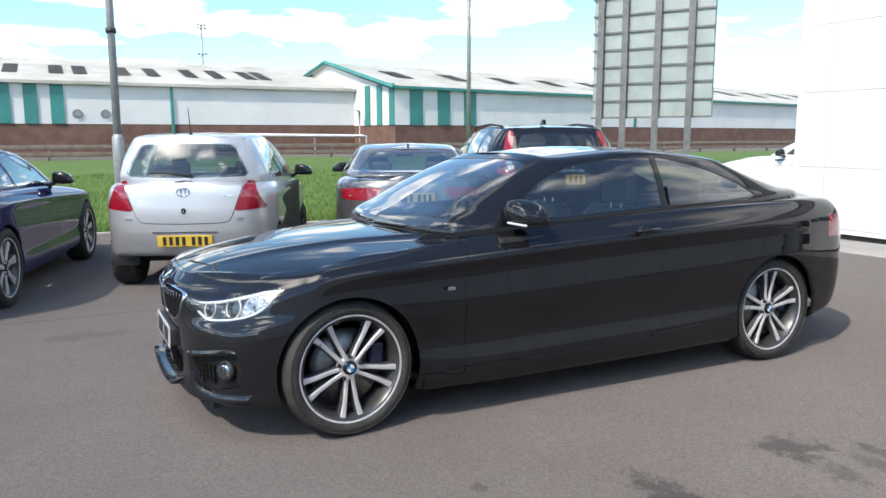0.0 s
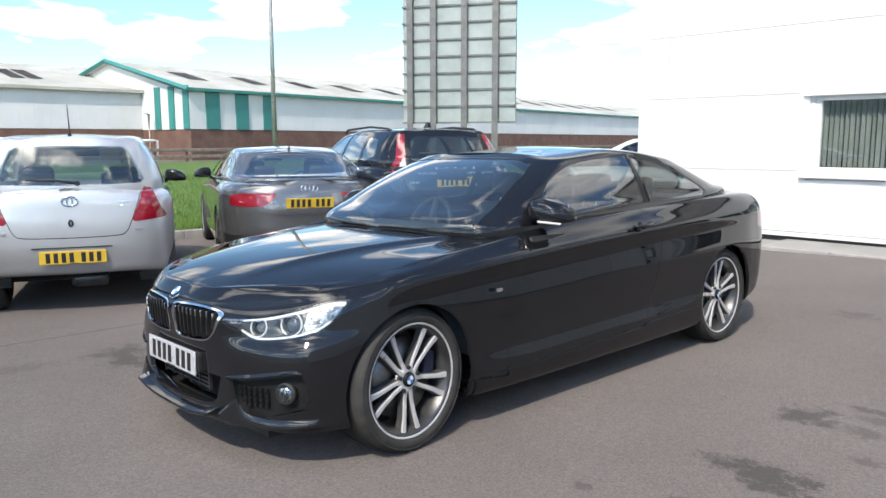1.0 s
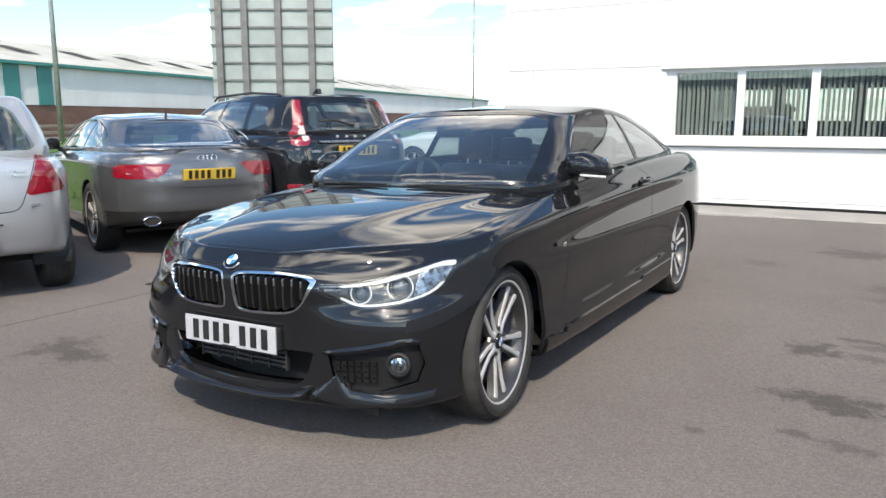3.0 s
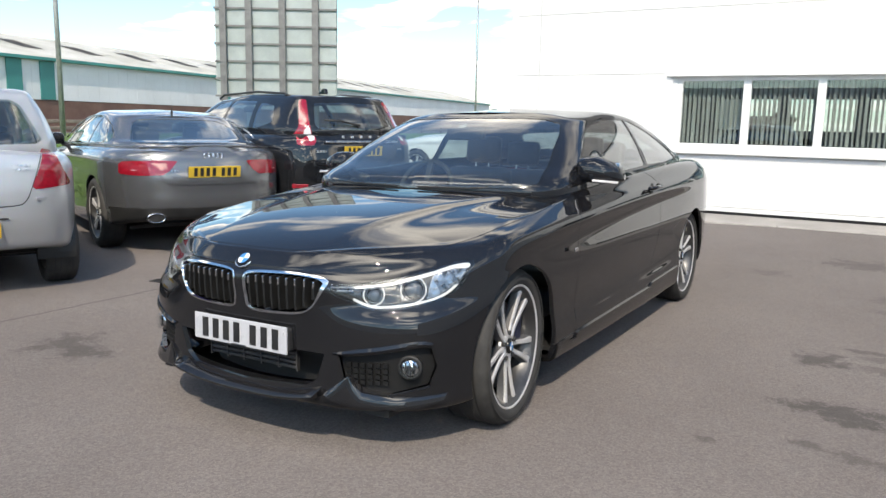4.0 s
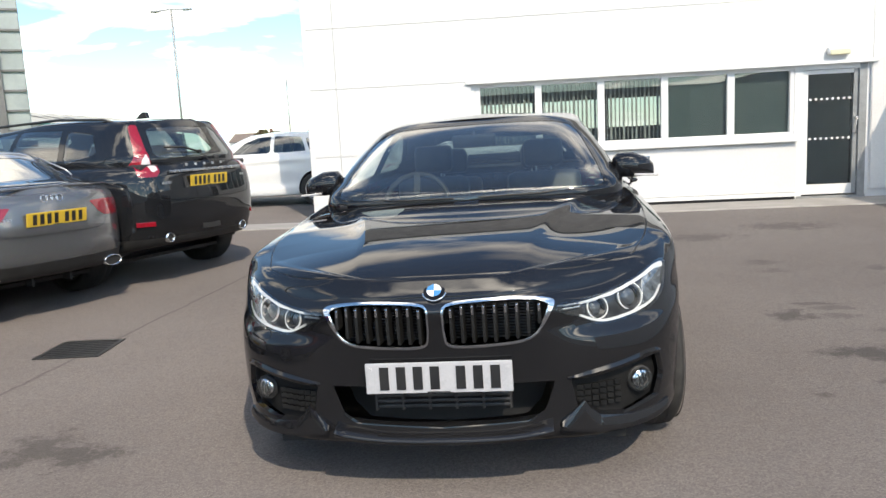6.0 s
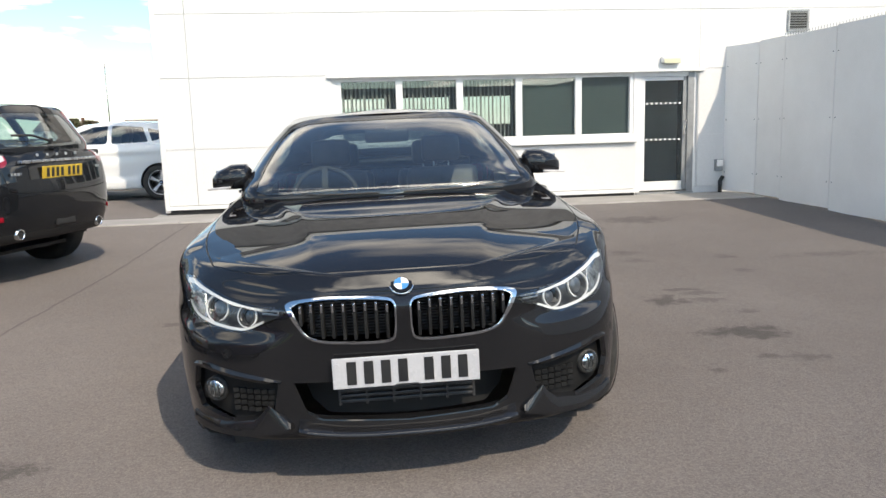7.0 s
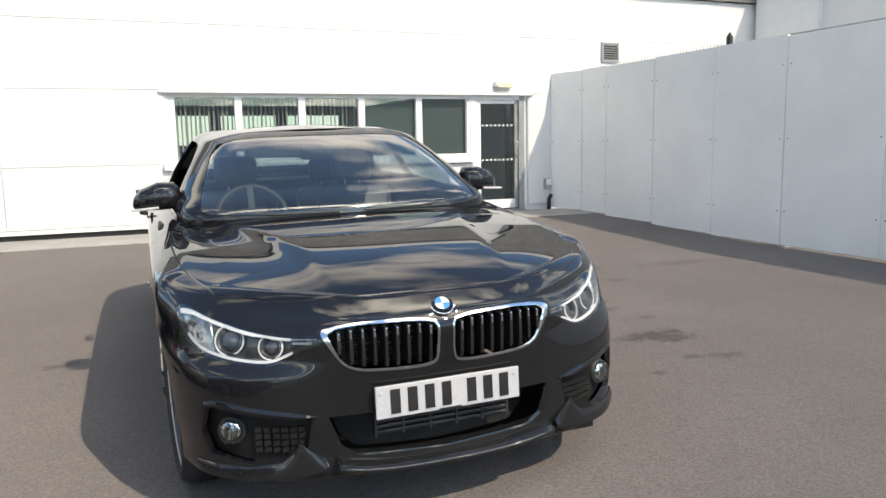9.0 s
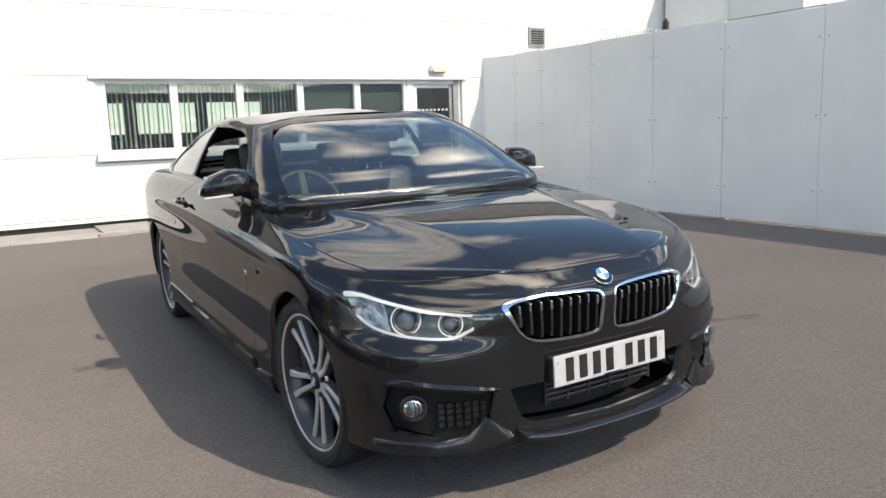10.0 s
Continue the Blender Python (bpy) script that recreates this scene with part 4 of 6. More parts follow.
pole("lamp_post", "grey steel lamp post with a thick base at the kerb", "lamp post", -7.66, -0.28, G + 0.08, 8.0, 0.055, 0.045, None, 1.35)
pole("lamp_post", "dark slim lamp post beyond the grass", "lamp post", -27.8, 16.7, G + 0.4, 12.0, 0.11, 0.08)
pole("lamp_post", "thin grey street lamp with two short arms", "lamp post", -17.6, 34.1, G, 8.2, 0.06, 0.05, "tee")
pole("lamp_post", "thin grey street lamp on the far road", "lamp post", -18.5, 54.0, G, 6.3, 0.07, 0.05)
pole("floodlight_mast", "slim mast with clustered floodlights behind the sheds", "floodlight mast", -143.0, 25.0, 0, 21.5, 0.22, 0.16, "flood")


def far_house(x, y, rz, w, d, eave, ridge, mat):
    """A small pitched-roof house far beyond the yard."""
    ob = thing("house", "distant brick house with a dark pitched roof", "house", (x, y, 0), rz)
    part("wall", box(-w / 2, w / 2, -d / 2, d / 2, -0.3, eave), mat, ob)
    bm = bmesh.new()
    pts = [(-d / 2 - .3, eave - .1), (0, ridge), (d / 2 + .3, eave - .1), (0, ridge - .25)]
    vs = [[bm.verts.new((xx, yy, z)) for yy, z in pts] for xx in (-w / 2 - .2, w / 2 + .2)]
    bm.faces.new(vs[0]); bm.faces.new(vs[1][::-1])
    for i in range(4):
        bm.faces.new((vs[0][i], vs[1][i], vs[1][(i + 1) % 4], vs[0][(i + 1) % 4]))
    bmesh.ops.recalc_face_normals(bm, faces=bm.faces[:])
    roof_part = part("roof", bm, M["rust"], ob)
    part("chimney", box(w * .25 - .3, w * .25 + .3, -.3, .3, ridge - .4, ridge + .8), M["brick"], roof_part)
    for k in (-.3, 0, .3):
        part("window", box(k * w - .5, k * w + .5, -d / 2 - .03, -d / 2 - .002, 1.0, 2.1), M["rooflight"], ob)


def far_tree(x, y, h, r, seed):
    """A distant tree: trunk, limbs and a crown of many small leaf clumps."""
    rng = random.Random(seed)
    ob = thing("tree", "distant leafy tree with a russet and green crown", "tree", (x, y, -0.1))
    part("trunk", tube([(0, 0, 0), (0.1, 0, h * .3), (0, 0.1, h * .62)], .2, 8, True, [.22, .16, .07]), M["rust"], ob, "", True)
    for k in range(4):
        a = k * 1.7 + rng.random()
        part("limb", tube([(0, 0, h * .32), (r * .35 * math.cos(a), r * .35 * math.sin(a), h * .5), (r * .6 * math.cos(a), r * .6 * math.sin(a), h * .68)], .08, 6, True, [.1, .07, .03]), M["rust"], ob)
    V, F = [], []
    for i in range(900):
        a, u = rng.random() * 6.283, rng.random() ** .5
        zz = h * (.35 + .65 * rng.random())
        w = r * (1 - ((zz / h - .62) / .45) ** 2) ** .5 if abs(zz / h - .62) < .45 else .1
        w *= .75 + .35 * math.sin(3 * a + seed) * math.sin(zz * 2.1)
        c = Vector((w * u * math.cos(a), w * u * math.sin(a), zz))
        for j in range(2):
            n = Vector((rng.uniform(-1, 1), rng.uniform(-1, 1), rng.uniform(-1, 1))).normalized()
            t1 = n.orthogonal().normalized() * rng.uniform(.12, .26)
            t2 = n.cross(t1)
            k = len(V)
            V += [c + t1, c + t2, c - t1, c - t2]
            F.append((k, k + 1, k + 2, k + 3))
    crown = new("crown", mesh_of("crown", V, F, M["leaf"], smooth=False))
    crown.parent = ob


M["leaf"] = varied("leaf", (0.10, 0.060, 0.035), (0.060, 0.075, 0.030), 0.8, 0, 0.5, 20, 0.0)
for x, y, rz, w, d, e, rd, mt in ((-30, 104, 12, 11, 7, 2.5, 4.4, "brick"), (-44, 112, -6, 13, 7, 2.6, 4.6, "shed"), (-60, 108, 8, 12, 7, 2.5, 4.3, "brick"), (-17, 118, -4, 12, 7, 2.4, 4.5, "brick")):
    far_house(x * 1.6, y * 1.6, rz, w, d, e, rd, M[mt])
for i, (x, y, h, r) in enumerate(((-23, 98, 4.6, 2.0), (-25.5, 101, 5.2, 2.2), (-37, 100, 4.4, 2.2), (-40, 103, 5.0, 2.0), (-52, 101, 5.0, 2.4), (-54.5, 99, 4.3, 1.9), (-66, 103, 5.4, 2.5), (-12, 104, 4.6, 2.1))):
    far_tree(x * 1.6, y * 1.6, h, r, i)

for ob in [o for o in scene.objects if o.parent is None and o.name.split(".")[0] in ("road_barrier", "pipe_rail", "warehouse", "sign", "lamp_post", "floodlight_mast")]:
    ob.matrix_basis = pose(4, -1, 0) @ pose(0, 0, 0, 0, 0, 0.72) @ pose(-4, 1, 0) @ ob.matrix_basis


# ---- cars ----
FW = np.array([1, 1, .92, .6, .2, 0, 0, 0, 0, 0, 0, 0, 0, 0])
RW = np.array([0, 0, 0, 0, 0, 0, 0, 0, 0, 0, .2, .65, .95, 1])


def lower_lines():
    """Feature lines of the coupe's lower body from the nose round the side to the tail."""
    py = np.array([-.765, -.745, -.665, -.48, -.26, 0, .7, 1.45, 2.1, 2.81, 3.2, 3.5, 3.68, 3.73])
    px = np.array([0, .32, .60, .79, .865, .898, .893, .90, .908, .915, .89, .78, .45, 0])
    one = np.array([0, .5, .8, 1, 1, 1, 1, 1, 1, 1, 1, .9, .5, 0])
    waist = np.array([0, 0, 0, 0, .2, .3, 1, 1, 1, .3, .1, 0, 0, 0])

    def line(inset, z, dyf=0.0, dyr=0.0, w=0.0):
        return np.stack([px - one * inset - waist * w, py + FW * dyf - RW * dyr, np.array(z)], 1)
    L = [line(.12, [.18, .18, .18, .18, .19, .2, .17, .17, .17, .2, .24, .28, .3, .3], .10, .14),
         line(.03, [.205, .205, .20, .195, .195, .2, .185, .185, .19, .21, .26, .31, .33, .33], .0, .06, .005),
         line(.012, [.29, .29, .285, .28, .28, .29, .285, .29, .30, .32, .36, .40, .42, .42], .0, .02, .0),
         line(.006, [.42, .42, .42, .42, .43, .45, .40, .41, .42, .46, .48, .5, .5, .5], .005, 0, .020),
         line(.0, [.52, .52, .53, .55, .58, .60, .60, .62, .64, .66, .64, .62, .60, .60], .0, 0, .006),
         line(.002, [.61, .615, .625, .645, .68, .71, .74, .77, .79, .80, .78, .75, .74, .74], .015, .0, .013),
         line(.010, [.685, .69, .70, .725, .76, .79, .832, .865, .885, .895, .895, .88, .87, .87], .04, .02, -.006),
         line(.0125, [.693, .698, .708, .733, .768, .798, .841, .874, .894, .904, .904, .889, .879, .879], .046, .021, -.003),
         line(.032, [.713, .718, .732, .758, .79, .82, .868, .905, .93, .945, .95, .935, .925, .925], .065, .03, .010),
         line(.080, [.735, .742, .758, .785, .815, .848, .910, .957, .985, 1.0, 1.0, .985, .975, .975], .09, .05, .012)]
    cy = np.array([-.655, -.63, -.55, -.40, -.2, .05, .48, 1.2, 2.0, 2.85, 3.2, 3.45, 3.62, 3.65])
    cz = np.array([.765, .773, .795, .832, .877, .917, .952, .96, .98, 1.02, 1.04, 1.045, 1.035, 1.03])
    # bonnet crease: a quick step from the outer panel up to the raised middle
    kx = np.array([0, .15, .265, .335, .38, .42, .52, .52, .52, .52, .50, .40, .2, 0])
    w = kx / np.maximum(px, 1e-6) * (px > 0)
    step = np.array([0, .001, .002, .004, .0055, .0065, .007, 0, 0, 0, 0, 0, 0, 0])
    ky = (1 - w) * cy + w * L[-1][:, 1]
    kz = cz - .30 * (cz - L[-1][:, 2]) * w ** 2
    mid = lambda q, dz: np.stack([kx * (1 - q) + L[-1][:, 0] * q, ky * (1 - q) + L[-1][:, 1] * q, kz * (1 - q) + L[-1][:, 2] * q + dz], 1)
    L += [mid(.5, np.array([0, .001, .003, .005, .006, .006, .004, 0, 0, 0, 0, 0, 0, 0])), mid(.10, -.4 * step), mid(0, .6 * step), np.stack([kx * .5, .5 * (cy + ky), cz + .6 * step], 1), np.stack([px * 0, cy, cz + .5 * step], 1)]
    return np.array(L)


BON_Y = np.array([-.70, -.655, -.60, -.5, -.4, -.3, -.25, -.1, .1, .3, .5, .8])
BON_FIT = np.polyfit(BON_Y, [.742, .763, .785, .815, .840, .860, .867, .884, .905, .921, .933, .945], 5)
CREASE_Y = [-.66, -.45, -.25, .05, .35, .50, .62]
CREASE_X = [.28, .325, .345, .405, .500, .550, .59]


def bonnet_height(x, y):
    """Height of the bonnet: a crowned panel with a raised middle between two creases."""
    x = np.abs(x)
    z = np.polyval(BON_FIT, y) - np.interp(y, [-.66, -.3, -.1, .1, .7], [.10, .080, .052, .034, .028]) * (x / .8) ** 2.4
    h = np.interp(y, [-.60, -.40, -.1, .5], [0, .007, .016, .020])
    d = (x - np.interp(y, CREASE_Y, CREASE_X)) / .007
    soft = np.where(d > 30, d, np.log1p(np.exp(np.minimum(d, 30)))) * .007
    return z - h * (1 - np.exp(-soft / .042))


def coupe_lines():
    """The coupe's own nose on the common lower body."""
    L = lower_lines()
    B = np.array([(0, -.708), (.30, -.698), (.545, -.645), (.755, -.505), (.862, -.27)])
    H = np.array([(0, -.726), (.29, -.706), (.53, -.595), (.74, -.428), (.848, -.22)])
    one = np.array([0, .5, .8, 1, 1])

    def nose(j, plan, inset, back, z):
        L[j, :5, 0] = plan[:, 0] - one * inset
        L[j, :5, 1] = plan[:, 1] + back
        L[j, :5, 2] = z
    nose(0, B, .12, .10, [.18, .18, .18, .18, .19])
    nose(1, B, .03, 0, [.205, .205, .20, .195, .195])
    nose(2, B, .010, 0, [.29, .29, .285, .28, .28])
    nose(3, B, .0, 0, [.42, .42, .42, .42, .43])
    nose(4, B * .8 + H * .2, -.003, 0, [.525, .525, .53, .54, .575])
    nose(5, B * .4 + H * .6, -.002, 0, [.585, .583, .582, .594, .640])
    nose(6, H, .006, np.array([.012, .012, .014, .02, .012]), [.688, .688, .680, .716, .752])
    nose(7, H, .010, np.array([.020, .020, .024, .028, .016]), [.698, .698, .690, .726, .761])
    P8 = np.array([(0, -.700), (.272, -.680), (.495, -.565), (.698, -.392), (.818, -.19)])
    P9 = np.array([(0, -.666), (.25, -.650), (.462, -.545), (.662, -.368), (.778, -.17)])
    nose(9, P9, 0, 0, bonnet_height(P9[:, 0], P9[:, 1]))
    nose(8, P8, 0, 0, [.716, .718, .732, .762, .789])
    L[9, 5, 2] = bonnet_height(L[9, 5, 0], L[9, 5, 1])
    L[:, 10:13, 0] += np.array([.005, .028, .05]) * (L[:, 10:13, 0] > .1)
    L[:, 5, 0] -= .012 * (L[:, 5, 0] > 0) * (np.arange(len(L)) < 10)
    cy = L[-1][:, 1].copy()
    cy[:6] = [-.645, -.605, -.49, -.345, -.18, .06]
    kx = np.array([0, .14, .265, .335, .355, .39, .53])
    w = kx / np.maximum(L[9, :7, 0], 1e-6) * (kx > 0)
    ky = (1 - w) * cy[:7] + w * L[9, :7, 1]
    for j, q in ((10, .5), (11, .10), (12, 0)):
        L[j, :7, 0] = kx * (1 - q) + L[9, :7, 0] * q
        L[j, :7, 1] = ky * (1 - q) + L[9, :7, 1] * q
    L[13, :7, 0], L[13, :7, 1] = kx * .5, .5 * (cy[:7] + ky)
    L[14, :7, 0], L[14, :7, 1] = 0, cy[:7]
    for j in range(10, 15):
        L[j, :7, 2] = bonnet_height(L[j, :7, 0], L[j, :7, 1])
    return L


def coupe_skin(nu, nv):
    """The coupe's lower skin with its bonnet drawn to one even surface."""
    L = coupe_lines()
    s = Shell.loft(L, nu, nv)
    edge = spline(L[9], nu)
    edge = edge[edge[:, 1] < .80][::3]
    poly = [(x, y) for x, y, z in edge] + [(-x, y) for x, y, z in edge[::-1]]
    V = s.V.copy()
    d = np.where(V[:, 2] > .70, sdf(poly, V[:, [0, 1]]), .5)
    w = np.clip(-d / .035, 0, 1) * np.clip((.78 - V[:, 1]) / .16, 0, 1)
    w = w * w * (3 - 2 * w)
    V[:, 2] += w * (bonnet_height(V[:, 0], V[:, 1]) - V[:, 2])
    return s.reshaped(V)


def green_lines(c):
    """Feature lines of a glasshouse from the screen's foot round to the tail window."""
    s = np.array([0, .25, .5, .75, .9, 1])                                    # front half sweep
    bx, rx = c["base_w"], c["roof_w"]
    y0, y1, y2, y3 = c["cowl"], c["a_base"], c["c_base"], c["tail"]
    x = np.array([0, .46, .78, .95, .985, 1, 1, .985, .93, .76, .5, .25, 0])
    by = np.array([y0, y0 + .03 * (y1 - y0) / .25, y0 + .35 * (y1 - y0), y1, y1 + .18 * (y2 - y1), y1 + .40 * (y2 - y1), y1 + .62 * (y2 - y1), y1 + .82 * (y2 - y1), y2, y2 + .62 * (y3 - y2), y3 - .10 * (y3 - y2), y3 - .02 * (y3 - y2), y3])
    u = np.clip((by - y0) / (y3 - y0), 0, 1)
    bz = np.interp(u, [0, .1, .5, 1], [c["cowl_z"], c["cowl_z"] - .012, c["belt_z"], c["tail_z"]])
    f0, f1, r1, r0 = c["roof_f"], c["roof_f"] + .16, c["roof_r"] - .10, c["roof_r"]
    ry = np.array([f0, f0 + .01, f0 + .045, f1 - .03, f1 + .18 * (r1 - f1), f1 + .40 * (r1 - f1), f1 + .62 * (r1 - f1), f1 + .82 * (r1 - f1), r1, r0 - .03, r0 - .005, r0, r0])
    rz = np.interp(ry, [f0, f0 + .5 * (r0 - f0), r0], [c["roof_fz"], c["roof_z"] - .035, c["roof_rz"]]) - np.array([0, .002, .010, .028, .02, .006, 0, 0, .004, .018, .006, .002, 0])
    base = np.stack([bx * x, by, bz], 1)
    edge = np.stack([rx * x, ry, rz], 1)
    out = np.array([0, .1, .45, .9, 1, 1, 1, 1, .9, .5, .15, 0, 0])[:, None]
    fwd = np.array([1, 1, .8, .3, 0, 0, 0, 0, -.2, -.7, -1, -1, -1])[:, None]
    bulge = out * (1, 0, 0.3) * c.get("bulge", .022) + fwd * (0, -.03, .018)
    low = base * .72 + edge * .28 + bulge * .8
    mid = base * .42 + edge * .58 + bulge
    high = base * .14 + edge * .86 + bulge * .55
    cyy = np.array([f0 + .05, f0 + .06, f0 + .10, f1 + .05, f1 + .20 * (r1 - f1), f1 + .41 * (r1 - f1), f1 + .6 * (r1 - f1), f1 + .8 * (r1 - f1), r1 - .04, r0 - .10, r0 - .06, r0 - .05, r0 - .05])
    czz = np.interp(cyy, [f0, f0 + .22 * (r0 - f0), f0 + .5 * (r0 - f0), f0 + .8 * (r0 - f0), r0], [c["roof_fz"] + .01, c["roof_z"] - .006, c["roof_z"], c["roof_z"] - .022, c["roof_rz"] + .012])
    inner = edge * .5 + np.stack([x * 0, cyy, czz], 1) * .5 + np.array((0, 0, .008))
    return np.array([base - np.array((0, 0, .07)), base, low, mid, high, edge, inner, np.stack([x * 0, cyy, czz], 1)])


def remap(L, ky, ty, kz, tz, sx):
    L = np.array(L)
    L[..., 1] = np.interp(L[..., 1], ky, ty)
    L[..., 2] = np.interp(L[..., 2], kz, tz)
    L[..., 0] *= sx
    return L


def mirror_poly(p):
    return [(-x, z) for x, z in p]


def ellipse_ring(rx, rz, w, d, seg=40):
    """A flat oval ring in x, z, of depth d along y."""
    bm = bmesh.new()
    rows = []
    for k, y in ((1.0, 0), (1.0, d), (0, d), (0, 0)):
        rows.append([bm.verts.new(((rx - w * (1 - k)) * math.cos(2 * math.pi * i / seg), y, (rz - w * (1 - k)) * math.sin(2 * math.pi * i / seg))) for i in range(seg)])
    for a, b in zip(rows, rows[1:] + rows[:1]):
        for i in range(seg):
            bm.faces.new((a[i], a[(i + 1) % seg], b[(i + 1) % seg], b[i]))
    bmesh.ops.recalc_face_normals(bm, faces=bm.faces[:])
    return bm


def disc(r, d, seg=40, rz=None):
    bm = bmesh.new()
    bmesh.ops.create_cone(bm, cap_ends=True, segments=seg, radius1=r, radius2=r * .94, depth=d)
    bm.transform(pose(0, 0, 0, 90, 0, 0))
    if rz:
        bm.transform(Matrix.Diagonal((1, 1, rz / r, 1)))
    return bm


def wheel(parent, x, y, r, rim, width, side, steer=0.0, style="twin", spin=0.0):
    """One road wheel; side +1 faces +x."""
    w = new("wheel")
    w.parent = parent
    w.matrix_basis = pose(x, y, r, 0, 0, (0 if side > 0 else 180) + steer)
    h = width / 2
    prof = [(rim - .012, -h * .86), (rim + .004, -h * .98), (rim + (r - rim) * .45, -h * 1.06), (r - .022, -h * .98), (r - .004, -h * .80), (r, -h * .4),
            (r, h * .4), (r - .004, h * .80), (r - .022, h * .98), (rim + (r - rim) * .45, h * 1.06), (rim + .006, h * .99), (rim - .002, h * .93)]
    tyre = part("tyre", lathe(prof, 72), M["rubber"], w, "", True)
    for k in (-.55, -.2, .2, .55):
        part("groove", lathe([(r + .0006, h * k - .004), (r + .0012, h * k), (r + .0006, h * k + .004)], 48), M["trim"], tyre)
    part("lettering", lathe([(rim + .040, h * 1.055), (rim + .041, h * 1.068), (rim + .046, h * 1.068), (rim + .047, h * 1.055)], 48), M["rubber"], tyre)
    part("rim", lathe([(rim - .004, -h * .9), (rim - .03, -h * .8), (rim - .045, h * .2), (rim - .035, h * .62), (rim - .022, h * .80), (rim - .016, h * .90), (rim, h * .95), (rim + .001, h * .88)], 72), M["gunmetal"], w, "dark inner barrel", True)
    part("rim_lip", lathe([(rim - .011, h * .90), (rim - .008, h * .935), (rim - .001, h * .965), (rim + .002, h * .93)], 72), M["alloy"], w, "bright machined lip", True)
    part("brake_disc", lathe([(.05, h * .05), (rim * .70, h * .05), (rim * .70, h * .05 + .022), (.05, h * .05 + .022)], 40), M["disc"], w, "", True)
    cal = bmesh.new()
    box(h * .05 - .02, h * .05 + .055, -.035, .035, -.07, .07, .014, cal)
    part("caliper", cal, M["caliper"] if style == "twin" else M["gunmetal"], w).matrix_basis = pose(0, rim * .58 * side, .03, -6 * side, 0, 0)
    n = 5 if style != "seven" else 7
    face = h * .78
    for i in range(n):
        a = spin + 2 * math.pi * i / n
        arms = (-1, 1) if style == "twin" else (0,)
        for s in arms:
            bm = bmesh.new()
            if style == "twin":
                stations = [(.040, .012 * s, .0105, .010), (rim * .35, .0200 * s, .0095, .013), (rim * .65, .031 * s, .0105, .006), (rim - .018, .048 * s, .0150, -.002)]
            else:
                stations = [(.045, 0, .022, .012), (rim * .5, 0, .020, .010), (rim - .022, 0, .036, 0)]
            rows = []
            for rad, off, hw, dip in stations:
                q = [(face - dip - .030, off - hw * 1.15), (face - dip, off - hw), (face - dip, off + hw), (face - dip - .030, off + hw * 1.15)]
                rows.append([bm.verts.new((xx, rad * math.cos(a) - o * math.sin(a), rad * math.sin(a) + o * math.cos(a))) for xx, o in q])
            for p, q in zip(rows, rows[1:]):
                for k in range(4):
                    bm.faces.new((p[k], p[(k + 1) % 4], q[(k + 1) % 4], q[k]))
            bm.faces.new(rows[0]); bm.faces.new(rows[-1][::-1])
            bmesh.ops.recalc_face_normals(bm, faces=bm.faces[:])
            bmesh.ops.bevel(bm, geom=bm.edges[:], offset=.003, segments=1, affect="EDGES")
            part("spoke", bm, M["alloy"], w)
            bm = bmesh.new()
            rows = []
            for rad, off, hw, dip in stations:
                q = [(face - dip - .036, off - hw * 1.6), (face - dip - .008, off - hw * 1.22), (face - dip - .008, off + hw * 1.22), (face - dip - .036, off + hw * 1.6)]
                rows.append([bm.verts.new((xx, rad * math.cos(a) - o * math.sin(a), rad * math.sin(a) + o * math.cos(a))) for xx, o in q])
            for p, q in zip(rows, rows[1:]):
                for k in range(4):
                    bm.faces.new((p[k], p[(k + 1) % 4], q[(k + 1) % 4], q[k]))
            bmesh.ops.recalc_face_normals(bm, faces=bm.faces[:])
            part("spoke_flank", bm, M["flank"], w)
        b = part("wheel_bolt", lathe([(.010, face - .02), (.010, face - .004), (.002, face - .003)], 10), M["gunmetal"], w)
        b.location = (0, .056 * math.cos(a + math.pi / n), .056 * math.sin(a + math.pi / n))
    part("hub", lathe([(.062, face - .034), (.056, face - .016), (.040, face - .008), (.034, face - .012)], 36), M["alloy"], w, "", True)
    cap = part("centre_cap", lathe([(.033, face - .012), (.033, face - .004), (.030, face - .001), (.001, face)], 32), M["gloss"], w, "", True)
    for k in range(4):
        bm = bmesh.new()
        c = bm.verts.new((0, 0, 0))
        arc = [bm.verts.new((0, .020 * math.cos(k * math.pi / 2 + j * math.pi / 16), .020 * math.sin(k * math.pi / 2 + j * math.pi / 16))) for j in range(9)]
        for p, q in zip(arc, arc[1:]):
            bm.faces.new((c, p, q))
        part("roundel", bm, M["badgeblue"] if k % 2 else M["badgewhite"], cap).location = (face + .001, 0, 0)
    return w


def glyph_plate(parent, name, mat, y, z, tilt, front, x=0.0, groups=((4, 3)), pale=False):
    """A number plate whose characters are plain bars."""
    p = part(name, box(-.25, .25, -.004, .004, -.053, .053, .003), mat, parent)
    p.matrix_basis = pose(x, y, z, tilt, 0, 0 if front else 180)
    for k in (-1, 1):
        part("fixing", disc(.006, .003, 10), mat, p).location = (k * .232, -.0055, .03)
    u = -.205
    for g in groups:
        for i in range(g):
            part("bar", box(u + .004, u + .036, -.0065, -.0042, -.0395, .0395), M["ink"], p)
            u += .058
        u += .030
    part("maker_line", box(-.04, .04, -.0055, -.0042, -.051, -.047), M["ink"], p)
    return p


